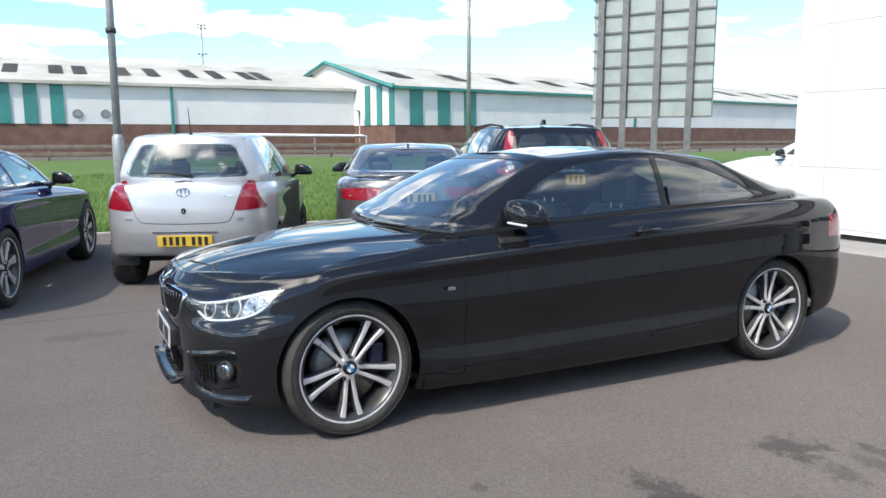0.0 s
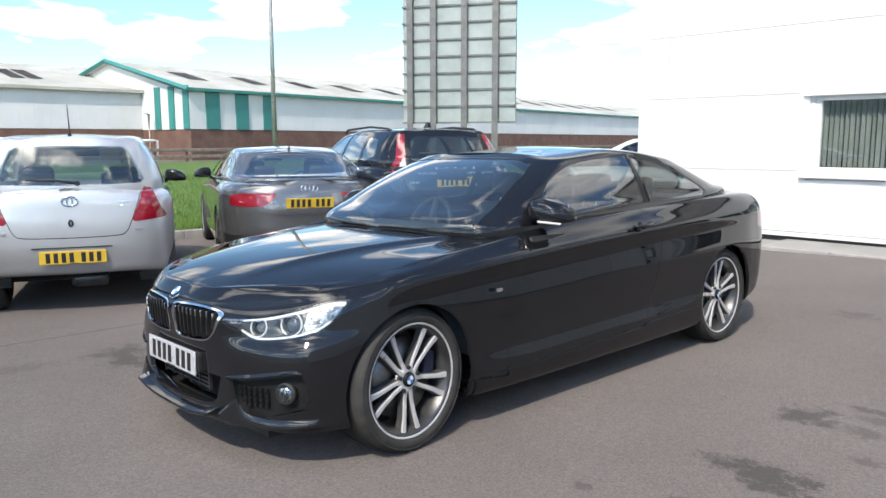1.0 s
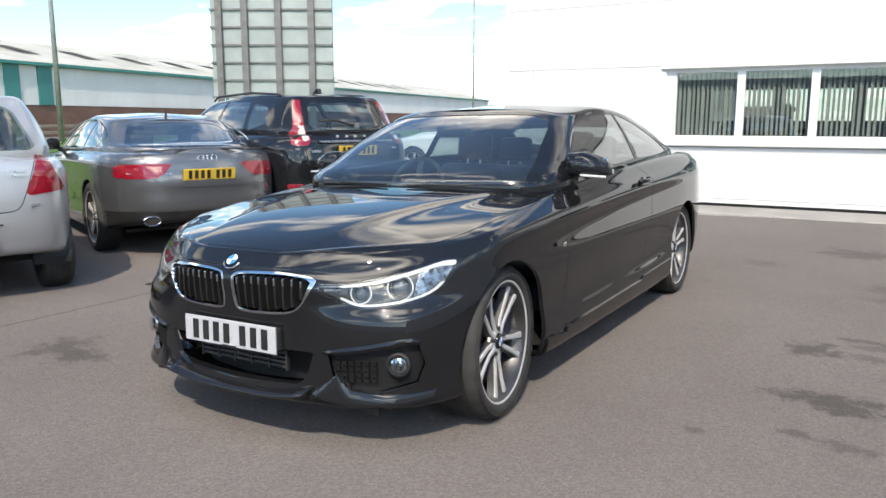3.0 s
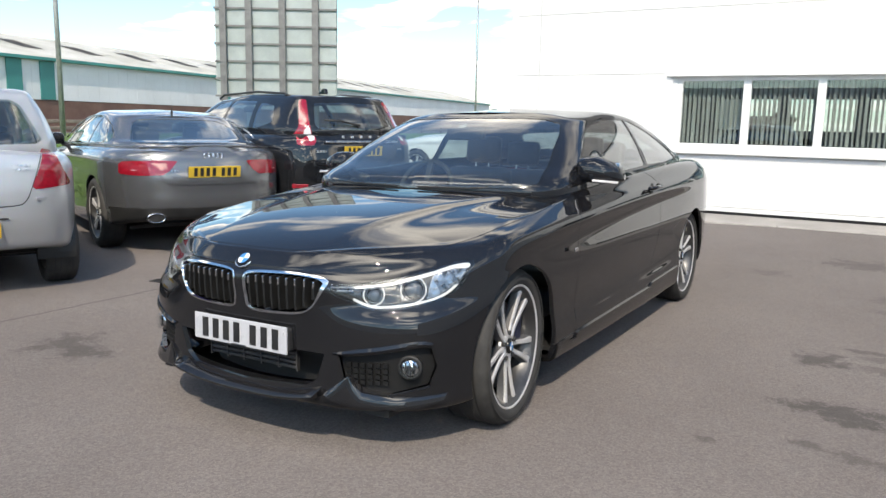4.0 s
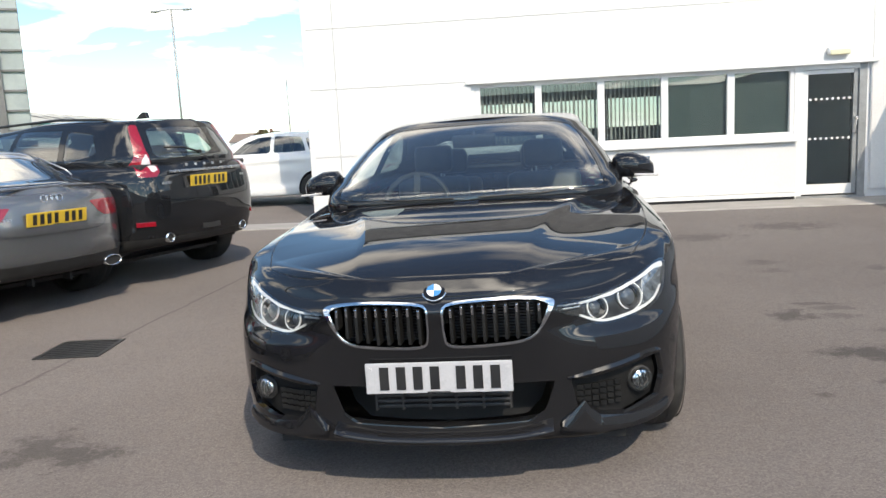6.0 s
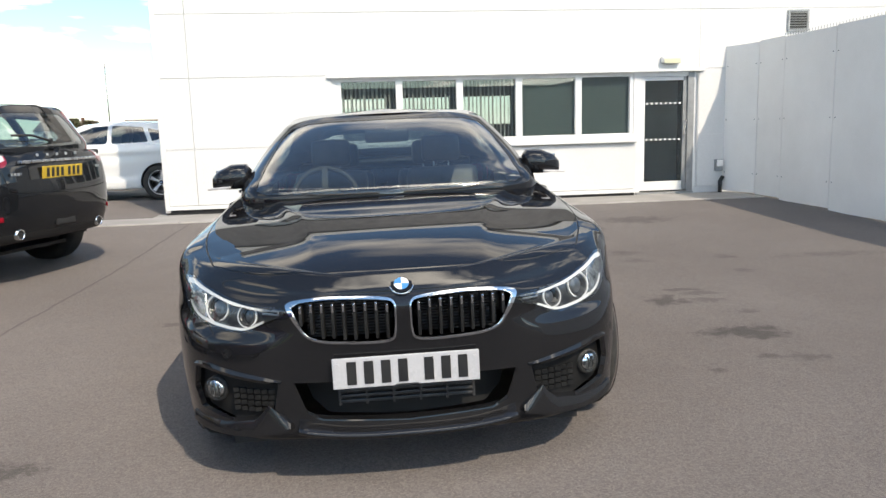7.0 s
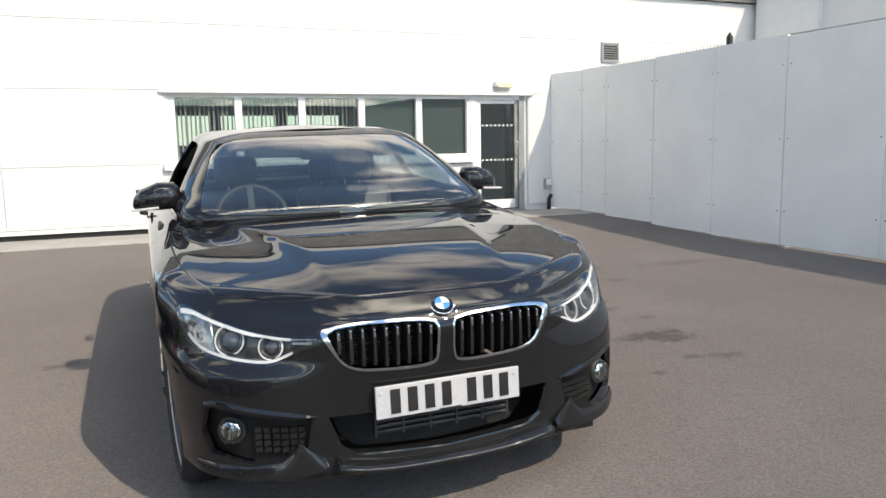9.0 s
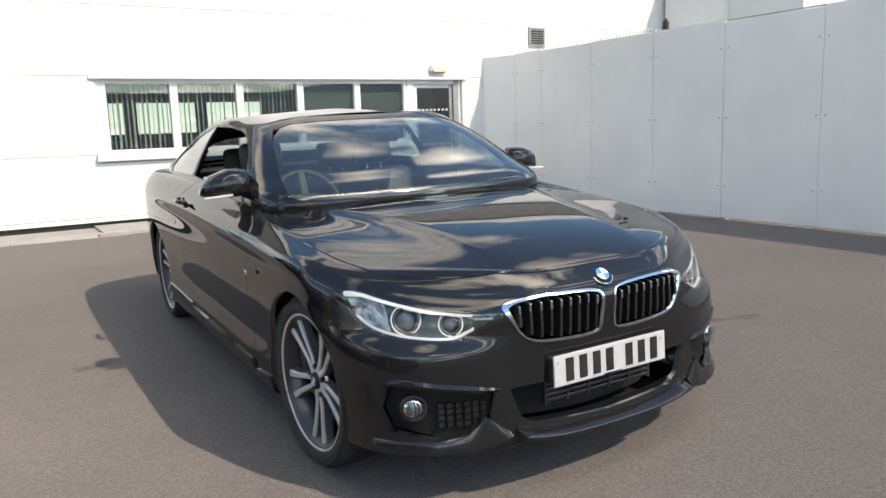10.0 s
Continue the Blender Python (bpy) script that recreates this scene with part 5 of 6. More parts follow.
def seat(parent, x, y, z, rear=False):
    s = new("seat_front" if not rear else "seat_rear")
    s.name = "seat"
    s.parent = parent
    s.location = (x, y, z)
    part("cushion", box(-.25, .25, -.25, .27, 0, .14, .045), M["seat"], s, "", True)
    b = part("backrest", box(-.24, .24, -.07, .07, 0, .60, .05), M["seat"], s, "", True)
    b.matrix_basis = pose(0, .26, .10, -16, 0, 0)
    h = part("headrest", box(-.13, .13, -.045, .045, 0, .18, .035), M["seat"], s, "", True)
    h.matrix_basis = pose(0, .445, .71, -10, 0, 0)
    for k in (-.05, .05):
        part("stalk", tube([(k, .43, .66), (k, .45, .74)], .006, 6), M["satin"], s)
    return s


def cabin(parent, c):
    """Dashboard, wheel, seats, mirror and dark lining below the glass."""
    y0, w, bz = c["cowl"], c["base_w"], c["cowl_z"]
    part("dashboard", box(-w + .04, w - .04, y0 + .12, y0 + .62, bz - .30, bz - .045, .06), M["dash"], parent, "", True)
    part("lining", box(-w * .86, w * .86, y0 + .1, c["c_base"] - .40, .22, .30), M["trim"], parent)
    part("rear_shelf", box(-w * .85, w * .85, c["c_base"] - .12, c["tail"] - .06, c["tail_z"] - .10, c["tail_z"] - .05, .015), M["trim"], parent)
    for k in (-1, 1):
        part("door_lining", box(k * (w + .02) - .03, k * (w + .02) + .03, y0 + .35, min(c["c_base"], 2.38), .28, bz - .05, .02), M["trim"], parent)
        seat(parent, k * .37, y0 + 1.05, .30)
        seat(parent, k * .33, y0 + 1.62, .26, True)
    sx = -.37
    ring = bmesh.new()
    pts = [(.185 * math.cos(a), 0, .185 * math.sin(a)) for a in np.linspace(0, 2 * math.pi, 41)]
    join(ring, tube(pts, .016, 10, False))
    sw = part("steering_wheel", ring, M["dash"], parent, "", True)
    sw.matrix_basis = pose(sx, y0 + .74, bz - .09, -24, 0, 0)
    part("airbag_pad", box(-.09, .09, -.03, .02, -.07, .06, .025), M["dash"], sw, "", True)
    for a in (0, 180, 270):
        part("spoke", box(.05, .18, -.015, .01, -.02, .02, .006), M["dash"], sw).matrix_basis = pose(0, 0, 0, 0, a, 0)
    m = part("rear_mirror", box(-.12, .12, -.02, .02, -.035, .035, .012), M["trim"], parent, "", True)
    m.matrix_basis = pose(0, c["roof_f"] - .14, c["roof_fz"] - .11, 8, 0, 0)
    part("stalk", tube([(0, 0, .02), (0, .02, .042)], .012, 8), M["trim"], m)


def door_mirror(parent, side, y, z, x, paint_mat, blade=True):
    m = new("door_mirror")
    m.parent = parent
    m.matrix_basis = pose(side * x, y, z)
    L = []
    for k, (dx, sy, sz, oz) in enumerate(((.0, .03, .050, .010), (.025, .066, .082, .010), (.10, .080, .086, .008), (.17, .076, .066, -.002), (.205, .054, .042, -.012), (.216, .020, .020, -.020))):
        ring = []
        for a in np.linspace(0, 2 * math.pi, 25)[:-1]:
            cc, ss = math.cos(a), math.sin(a)
            cc, ss = math.copysign(abs(cc) ** .66, cc), math.copysign(abs(ss) ** (.62 if ss > 0 else .42), ss)
            ring.append((side * dx * 1.02, 1.30 * sy * cc * (1.0 if cc < 0 else .55) + .016 * k, oz + sz * ss * (.92 if ss > 0 else .64)))
        L.append(ring)
    bm = bmesh.new()
    rows = [[bm.verts.new(p) for p in r] for r in L]
    for a, b in zip(rows, rows[1:]):
        for i in range(24):
            bm.faces.new((a[i], a[(i + 1) % 24], b[(i + 1) % 24], b[i]))
    bm.faces.new(rows[0]); bm.faces.new(rows[-1])
    bmesh.ops.recalc_face_normals(bm, faces=bm.faces[:])
    part("cap", bm, paint_mat, m, "", True)
    part("mirror_glass", box(min(side * .03, side * .20), max(side * .03, side * .20), .050, .056, -.04, .055, .002), M["chrome"], m)
    if blade:
        b = part("indicator", box(-.065, .065, -.008, .008, -.006, .006, .004), M["clearlens"], m, "white indicator strip")
        b.matrix_basis = pose(side * .165, -.062, -.034, 0, side * 4, side * 16)
    part("foot", tube([(side * .03, 0, -.03), (side * -.02, .01, -.055), (side * -.09, .02, -.075)], .018, 8, True, [.02, .022, .03]), M["trim"], m, "", True)
    return m


def arches(shell, wheels, ra):
    """Cuts the wheel arches; returns the rest."""
    f = np.full(len(shell.V), 1e9)
    for y, z in wheels:
        d = np.hypot(shell.V[:, 1] - y, shell.V[:, 2] - z) - ra
        f = np.minimum(f, np.where(np.abs(shell.V[:, 0]) > .45, d, 1e9 * 0 + .5))
    f = np.minimum(f, .5)
    return shell.cut(f)[1]


def arch_liner(parent, y, z, ra, side, x):
    bm = bmesh.new()
    rows = []
    for a in np.linspace(-.06 * math.pi, 1.06 * math.pi, 26):
        rows.append([bm.verts.new((side * xx, y + rr * math.cos(a), z + rr * math.sin(a))) for xx, rr in ((x - .03, ra + .004), (x - .04, ra + .012), (x - .30, ra + .012))])
    for p, q in zip(rows, rows[1:]):
        for k in range(2):
            bm.faces.new((p[k], p[k + 1], q[k + 1], q[k]))
    bmesh.ops.recalc_face_normals(bm, faces=bm.faces[:])
    part("arch_liner", bm, M["trim"], parent)


def side_glass(shell, polys, x_min=.3):
    """Signed distance of the side windows drawn in y, z."""
    V, N = shell.V, shell.N
    f = np.full(len(V), .5)
    P = V[:, [1, 2]]
    ok = np.abs(V[:, 0]) > x_min
    for p in polys:
        f = np.where(ok, np.minimum(f, sdf(p, P)), f)
    return f


def end_glass(shell, poly, front=True):
    V, N = shell.V, shell.N
    ok = (N[:, 1] < -.12) if front else (N[:, 1] > .12)
    return np.where(ok, sdf(poly, V[:, [0, 2]]), .5)


def sym(half):
    """An outline in x, z closed across the centre from its right half, listed top to bottom."""
    return [(-x, z) for x, z in half[::-1]] + list(half)


def coupe():
    """The black two-door coupe that the camera circles."""
    car = thing("car", "glossy black two-door coupe on twin-spoke alloy wheels", "car")
    car.matrix_basis = pose(0, 0, -0.016, 0, -1.15, 0)
    WH = [(0.0, .33), (2.81, .33)]
    low = coupe_skin(300, 150)
    C = dict(base_w=.80, roof_w=.585, cowl=.46, a_base=.72, c_base=2.98, tail=3.50, cowl_z=.955, belt_z=.968, tail_z=1.040,
             roof_f=1.20, roof_r=2.70, roof_fz=1.318, roof_z=1.372, roof_rz=1.262)
    gl = green_lines(C)
    top = Shell.loft(gl, 220, 70)
    # open the deck under the glasshouse
    foot = [(x * .965, y + (.03 if y < 1 else -.03 if y > 3 else 0)) for x, y, z in gl[0]]
    foot = foot + [(-x, y) for x, y in foot[::-1]]
    V = low.V
    f = np.where(V[:, 2] > .86, sdf(foot, V[:, [0, 1]]), .5)
    low = low.cut(f)[1]
    low = arches(low, WH, .352)
    front = lambda s: (s.V[:, 1] < -.05) & (s.N[:, 1] < -.02)

    def carve(shell, poly, ok, both=True):
        P = shell.V[:, [0, 2]]
        f = sdf(poly, P)
        if both:
            f = np.minimum(f, sdf(mirror_poly(poly), P))
        return np.where(ok, f, .5)

    lamp = curve2([(.405, .664), (.50, .668), (.60, .684), (.70, .715), (.765, .740), (.808, .736), (.807, .70), (.792, .645), (.755, .608), (.69, .586), (.60, .574), (.54, .577), (.475, .604), (.405, .636)], 60, True)
    kid = curve2([(.024, .64), (.028, .676), (.06, .690), (.15, .697), (.26, .698), (.355, .688), (.395, .674), (.388, .65), (.362, .605), (.33, .566), (.28, .546), (.19, .538), (.09, .535), (.038, .544), (.026, .58)], 70, True)
    intake = [(.392, .405), (.355, .30), (.30, .268), (0, .252), (-.30, .268), (-.355, .30), (-.392, .405)]
    fogp = [(.440, .404), (.56, .418), (.70, .443), (.752, .440), (.768, .36), (.745, .285), (.62, .258), (.50, .258), (.462, .30)]
    low_paint = M["black"]
    # headlamps
    lens, low = low.cut(carve(low, lamp, front(low)))
    # kidney openings with their chrome surrounds
    hole, low = low.cut(carve(low, kid, front(low)) + .0045 + .012 * np.clip((np.abs(low.V[:, 0]) - .35) / .04, 0, 1))
    ring, low = low.cut(carve(low, kid, front(low)) - .001)
    for s in (1, -1):
        r = ring.only(ring.V[:, 0] * s > 0)
        r.pushed(.003).returned(.010).object("grille_surround", M["chrome"], car, "chrome kidney surround")
        h = hole.only(hole.V[:, 0] * s > 0)
        h.pushed(-.15).object("grille_back", M["pit"], car)
        g = new("grille")
        g.parent = car
        for i in range(9):
            x = s * (.054 + i * .0365)
            zs = np.linspace(.53, .71, 25)
            inside = [z for z in zs if sdf(kid, np.array([[abs(x), z]]))[0] < -.012]
            if len(inside) < 3:
                continue
            bm = bmesh.new()
            rows = []
            za, zb = inside[0], inside[-1]
            ya, yb = low_y(low_all, abs(x), za) - .004, low_y(low_all, abs(x), zb) - .004
            for z in np.linspace(za, zb, 6):
                k = (z - za) / (zb - za)
                y = ya + (yb - ya) * k - .012 * k * (1 - k)
                rows.append([bm.verts.new((x + dx, y + dy, z)) for dx, dy in ((-.005, .002), (.005, .002), (.007, .055), (-.007, .055))])
            for p, q in zip(rows, rows[1:]):
                for k in range(4):
                    bm.faces.new((p[k], p[(k + 1) % 4], q[(k + 1) % 4], q[k]))
            bm.faces.new(rows[0]); bm.faces.new(rows[-1][::-1])
            bmesh.ops.recalc_face_normals(bm, faces=bm.faces[:])
            part("slat", bm, M["pit"], g)
            zt = inside[-1]
            yt = yb
            part("slat_tip", box(x - .004, x + .004, yt - .004, yt + .004, zt - .030, zt - .002, .002), M["chrome"], g)
        # radiator fins behind
        bm = bmesh.new()
        for i in range(14):
            box(min(s * .05, s * .33), max(s * .05, s * .33), -.640, -.634, .55 + i * .0105, .5545 + i * .0105, 0, bm)
        part("radiator", bm, M["flank"], g)
    # lower intake, fog pockets
    hole, low = low.cut(carve(low, intake, front(low), False))
    hole.pushed(-.13).object("intake_back", M["pit"], car)
    hole_edge = hole
    pocket, low = low.cut(carve(low, fogp, front(low)))
    for s in (1, -1):
        pocket.only(pocket.V[:, 0] * s > 0).pushed(-.035).object("fog_pocket", M["pit"], car)
    # shut lines: bonnet, doors, sill, bumper joints
    P2, Pf, Pt = low.V[:, [1, 2]], low.V[:, [0, 2]], low.V[:, [0, 1]]
    side = np.abs(low.V[:, 0]) > .62
    door = curve2([(.60, .235), (.598, .55), (.600, .80), (.64, .945)], 14)
    rear = curve2([(1.80, 1.0), (1.93, .925), (1.965, .80), (1.955, .70), (1.90, .52), (1.83, .33)], 20) + [(1.80, .285)]
    sill = [(.34, .262), (.62, .268), (1.80, .285)]
    sill2 = [(1.80, .285), (2.45, .32)]
    door_poly = door + [(1.2, .985), (1.80, 1.0)] + rear + sill[::-1]
    bonnet = curve2([(0, -.638), (.13, -.635), (.25, -.624), (.37, -.597), (.46, -.558), (.54, -.506), (.61, -.448), (.658, -.404), (.686, -.376)], 38) + curve2([(.690, -.371), (.712, -.30), (.757, -.15), (.789, .05), (.803, .35), (.785, .62)], 20)
    lid = bonnet + [(-x, y) for x, y in bonnet[::-1]]
    slit_a, bn, low = low.seam(lambda q: np.where((q.V[:, 2] > .70) & (q.V[:, 1] < .9), sdf(lid, q.V[:, [0, 1]]), .5), .0032)
    bn.returned(.012).object("bonnet", low_paint, car)
    slit_b, dr, low = low.seam(lambda q: np.where(np.abs(q.V[:, 0]) > .62, sdf(door_poly, q.V[:, [1, 2]]), .5), .0026)
    for s in (1, -1):
        dr.only(dr.V[:, 0] * s > 0).returned(.012).object("door", low_paint, car)
    for q in slit_a.pieces() + slit_b.pieces():
        if len(q.T) > 6:
            q.pushed(-.008).object("shut_line", M["trim"], car)
    # sill skirt in its own part
    flank = lambda q: np.abs(q.V[:, 0]) > .62
    skirt, low = low.cut(np.where(flank(low) & (low.V[:, 1] > .36) & (low.V[:, 1] < 2.45), low.V[:, 2] - (.262 + .028 * (low.V[:, 1] - .34)), .5))
    for s in (1, -1):
        skirt.only(skirt.V[:, 0] * s > 0).pushed(.010).returned(.025).object("sill_skirt", low_paint, car)
    bmp, low = low.cut(np.where(low.V[:, 1] < .0, low.V[:, 1] + .30 - .45 * (low.V[:, 2] - .66) + .0 * low.V[:, 0], .5))
    bmp.returned(.02).object("front_bumper", low_paint, car)
    tail_l = [(.34, .86), (.60, .865), (.83, .91), (.96, .92), (.96, .80), (.80, .745), (.50, .755), (.36, .79)]
    fz = np.where(low.V[:, 1] > 3.28, np.minimum(sdf(tail_l, low.V[:, [0, 2]]), sdf(mirror_poly(tail_l), low.V[:, [0, 2]])), .5)
    tl, low = low.cut(fz)
    for s in (1, -1):
        tl.only(tl.V[:, 0] * s > 0).returned(.01).object("tail_light", M["redlens"], car, "red tail lamp")
    for i, q in enumerate(low.pieces()):
        if len(q.T) > 12:
            q.returned(.02).object("body" if i == 0 else "panel", low_paint, car)
    # headlamp units
    for s in (1, -1):
        ln = lens.only(lens.V[:, 0] * s > 0)
        unit = new("headlight")
        unit.parent = car
        o = ln.pushed(-.001).object("lens", M["clear"], unit, "clear polycarbonate lens")
        o.visible_shadow = False
        edge_f = sdf(lamp, np.abs(ln.V[:, [0, 2]]))
        rimb, inner = ln.cut(-edge_f - .008)
        rimb.pushed(-.004).returned(.012).object("lamp_bezel", M["gloss"], unit, "gloss black lamp border")
        ax = np.abs(inner.V[:, 0])
        brow, rest = inner.cut(np.interp(ax, [.41, .50, .60, .70, .765, .81], [.655, .655, .664, .694, .718, .715]) - inner.V[:, 2])
        brow.pushed(-.006).returned(.02).object("brow", M["halo"], unit, "silver brow strip")
        tip, rest = rest.cut(np.abs(rest.V[:, 0]) - .488)
        tip.pushed(-.020).object("inner_trim", M["trim"], unit)
        ring = np.minimum.reduce([np.hypot(np.abs(rest.V[:, 0]) - cx, rest.V[:, 2] - cz) - r for cx, cz, r in ((.543, .632, .036), (.661, .652, .046))])
        well, mirror = rest.cut(ring)
        well.pushed(-.045).object("lamp_well", M["gunmetal"], unit)
        corner, mirror = mirror.cut(.716 - np.abs(mirror.V[:, 0]))
        mirror.pushed(-.016).returned(.03).object("reflector", M["lampdark"], unit, "smoke grey lamp interior")
        corner.pushed(-.010).returned(.03).object("corner_reflector", M["lampback"], unit, "bright ribbed corner reflector")
        low_rim, rest = rest.cut(np.where(rest.V[:, 2] < .66, -sdf(lamp, np.abs(rest.V[:, [0, 2]])) - .016, .5))
        low_rim.pushed(-.008).returned(.02).object("lower_trim", M["halo"], unit, "pale lower trim")
        for cx, cz, r in ((.543, .630, .041), (.661, .647, .050)):
            yy = low_y(ln, s * cx, cz)
            t = new("ring_lamp")
            t.parent = unit
            t.matrix_basis = pose(s * cx, yy + .020, cz - .004, -14, 0, s * 28)
            part("halo", ellipse_ring(r, r, .0045, .012), M["halo"], t, "", True)
            part("bezel", ellipse_ring(r - .008, r - .008, .005, .03), M["gunmetal"], t, "", True)
            bm = bmesh.new()
            bmesh.ops.create_uvsphere(bm, u_segments=24, v_segments=14, radius=r - .013)
            bm.transform(Matrix.Diagonal((1, .6, 1, 1)))
            part("projector", bm, M["projector"], t, "", True).location = (0, .028, 0)
        for dz in (-.006, .006):
            part("side_strip", box(-.032, .032, -.004, .004, -.0035, .0035, .002), M["satin"], unit).matrix_basis = pose(s * .452, low_y(ln, s * .452, .645) + .014, .645 + dz, 0, -s * 2, s * 22)
    # bumper trim, splitter, fog lamps
    for s in (1, -1):
        stations = np.array([(.43, .412, .004), (.47, .416, .012), (.52, .424, .016), (.60, .436, .017), (.70, .455, .017), (.735, .458, .014), (.756, .452, .005)])
        blade("bumper_blade", car, low_all, s, stations, lambda h: ((-.003, -h), (-.009, -.25 * h), (-.003, .5 * h), (.03, .4 * h), (.03, -1.1 * h)), .43)
        stations = np.array([(.405, .262, .002), (.444, .250, .044), (.483, .243, .084), (.50, .240, .060), (.535, .237, .034), (.64, .232, .022), (.72, .234, .018), (.785, .246, .010)])
        blade("winglet", car, low_all, s, stations, lambda h: ((-.024, -.020), (-.026, -.008), (-.010 + .10 * h, h), (.04, h), (.05, -.022)), .25)
        fy = low_y(low_all, s * .680, .360)
        fog = new("fog_light")
        fog.parent = car
        fog.matrix_basis = pose(s * .680, fy + .020, .360, 0, 0, s * 24)
        part("bezel", ellipse_ring(.046, .046, .011, .03), M["trim"], fog, "", True)
        dome = bmesh.new()
        bmesh.ops.create_uvsphere(dome, u_segments=20, v_segments=12, radius=.035)
        dome.transform(Matrix.Diagonal((1, .55, 1, 1)))
        part("reflector", dome, M["dish"], fog, "bright faceted fog reflector", True).location = (0, .004, 0)
        for k in (-.013, .004, .018):
            part("facet_rib", tube([(k, -.013, -.024), (k + .004, -.0175, 0), (k - .002, -.013, .024)], .0022, 6), M["gunmetal"], fog)
        o = part("lens", disc(.037, .003, 28), M["clear"], fog)
        o.location = (0, -.020, 0)
        bm = bmesh.new()
        for i in range(4):
            for j in range(6):
                x = s * (.47 + j * .026)
                y = low_y(low_all, x, .34) + .026
                box(x - .0105, x + .0105, y, y + .008, .292 + i * .022, .308 + i * .022, 0, bm)
        tagged(part("honeycomb", bm, M["pit"], car), kind="stuff")
    # intake bars
    bm = bmesh.new()
    for i in range(4):
        box(-.235, .235, -.665, -.650, .312 + i * .019, .323 + i * .019, .002, bm)
    for i in range(6):
        box(-.235 + i * .094 - .004, -.235 + i * .094 + .004, -.668, -.652, .305, .385, 0, bm)
    part("intake_grille", bm, M["gunmetal"], car)
    bm = bmesh.new()
    rows = []
    for x in np.linspace(-.375, .375, 17):
        y = -.752 + .06 * abs(x) ** 2
        zz = .228 + .03 * abs(x / .375) ** 3
        rows.append([bm.verts.new((x, y + dy, zz + dz)) for dy, dz in ((-.004, -.016), (-.010, -.008), (-.005, .000), (.09, .030), (.14, -.02))])
    for p, q in zip(rows, rows[1:]):
        for k in range(5):
            bm.faces.new((p[k], p[(k + 1) % 5], q[(k + 1) % 5], q[k]))
    bm.faces.new(rows[0]); bm.faces.new(rows[-1][::-1])
    bmesh.ops.recalc_face_normals(bm, faces=bm.faces[:])
    part("splitter", bm, M["black"], car, "", True)
    part("undertray", box(-.62, .62, -.60, 3.4, .17, .20), M["trim"], car)
    part("floor_pan", box(-.82, .82, .42, 2.40, .205, .225), M["trim"], car)
    glyph_plate(car, "number_plate", M["platew"], -.732, .441, -2, True)
    part("plate_holder", box(-.25, .25, -.726, -.68, .395, .487, .01), M["trim"], car)
    # bonnet roundel
    b = new("badge")
    b.parent = car
    b.matrix_basis = pose(0, -.690, .728, -48, 0, 0)
    part("ring", ellipse_ring(.041, .041, .005, .008), M["chrome"], b, "", True)
    part("disc", disc(.038, .006, 36), M["gloss"], b)
    for k in range(4):
        bm = bmesh.new()
        c = bm.verts.new((0, -.005, 0))
        arc = [bm.verts.new((.025 * math.cos(k * math.pi / 2 + j * math.pi / 16), -.005, .025 * math.sin(k * math.pi / 2 + j * math.pi / 16))) for j in range(9)]
        for p, q in zip(arc, arc[1:]):
            bm.faces.new((c, q, p))
        part("quarter", bm, M["badgewhite"] if k % 2 == 0 else M["badgeblue"], b)
    # glasshouse
    doorglass = curve2([(.955, 1.012), (1.02, 1.075), (1.17, 1.175), (1.40, 1.253), (1.68, 1.290), (1.985, 1.298)], 20) + [(1.985, 1.298), (1.945, 1.022), (1.30, .990), (.955, .985)]
    quarter = [(2.025, 1.297)] + curve2([(2.10, 1.290), (2.36, 1.232), (2.58, 1.150), (2.70, 1.082)], 12) + [(2.725, 1.055), (2.66, 1.028), (1.985, 1.022)]
    screen = sym([(0, 1.302), (.30, 1.300), (.44, 1.292), (.53, 1.268), (.575, 1.215), (.640, 1.07), (.668, .975), (.62, .958), (0, .935)])
    back = sym([(0, 1.250), (.38, 1.240), (.46, 1.215), (.565, 1.095), (.52, 1.075), (0, 1.068)])
    top_f = lambda s: np.minimum(np.minimum(side_glass(s, [doorglass, quarter]), end_glass(s, screen)), end_glass(s, back, False))
    panes, top = top.cut(top_f(top))
    seal, top = top.cut(np.minimum(side_glass(top, [doorglass, quarter]), end_glass(top, screen)) - .011)
    seal.pushed(-.001).returned(.01).object("window_seal", M["gloss"], car)
    top.returned(.03).object("roof", low_paint, car)
    ws, rest = panes.cut(np.where((panes.N[:, 1] < -.3) & (np.abs(panes.V[:, 0]) < panes.V[:, 0] * 0 + .7) & (panes.V[:, 1] < 1.3) & (sdf(screen, panes.V[:, [0, 2]]) < .002), -1.0, 1.0))
    for nm, q, mt in (("windscreen", ws, M["tint2"]), ("window", rest, M["tint"])):
        q = q.pushed(-.004)
        if nm == "window":
            # the driver's door window is wound down
            q = q.only(~((q.V[:, 0] < -.3) & (q.V[:, 1] < 2.0)))
            for s in (1, -1):
                for a, b in ((0, 2.005), (2.005, 2.74)):
                    o = q.only((q.V[:, 0] * s > .3) & (q.V[:, 1] >= a) & (q.V[:, 1] <= b) & (q.N[:, 1] < .5))
                    if len(o.T):
                        o = o.object("door_window" if a == 0 else "quarter_window", mt, car)
                        o.visible_shadow = False
            o = q.only((q.V[:, 1] > 2.4) & (q.N[:, 1] > .12) & (sdf(back, q.V[:, [0, 2]]) < .002)).object("rear_window", mt, car)
            o.visible_shadow = False
        else:
            o = q.object(nm, mt, car)
            o.visible_shadow = False
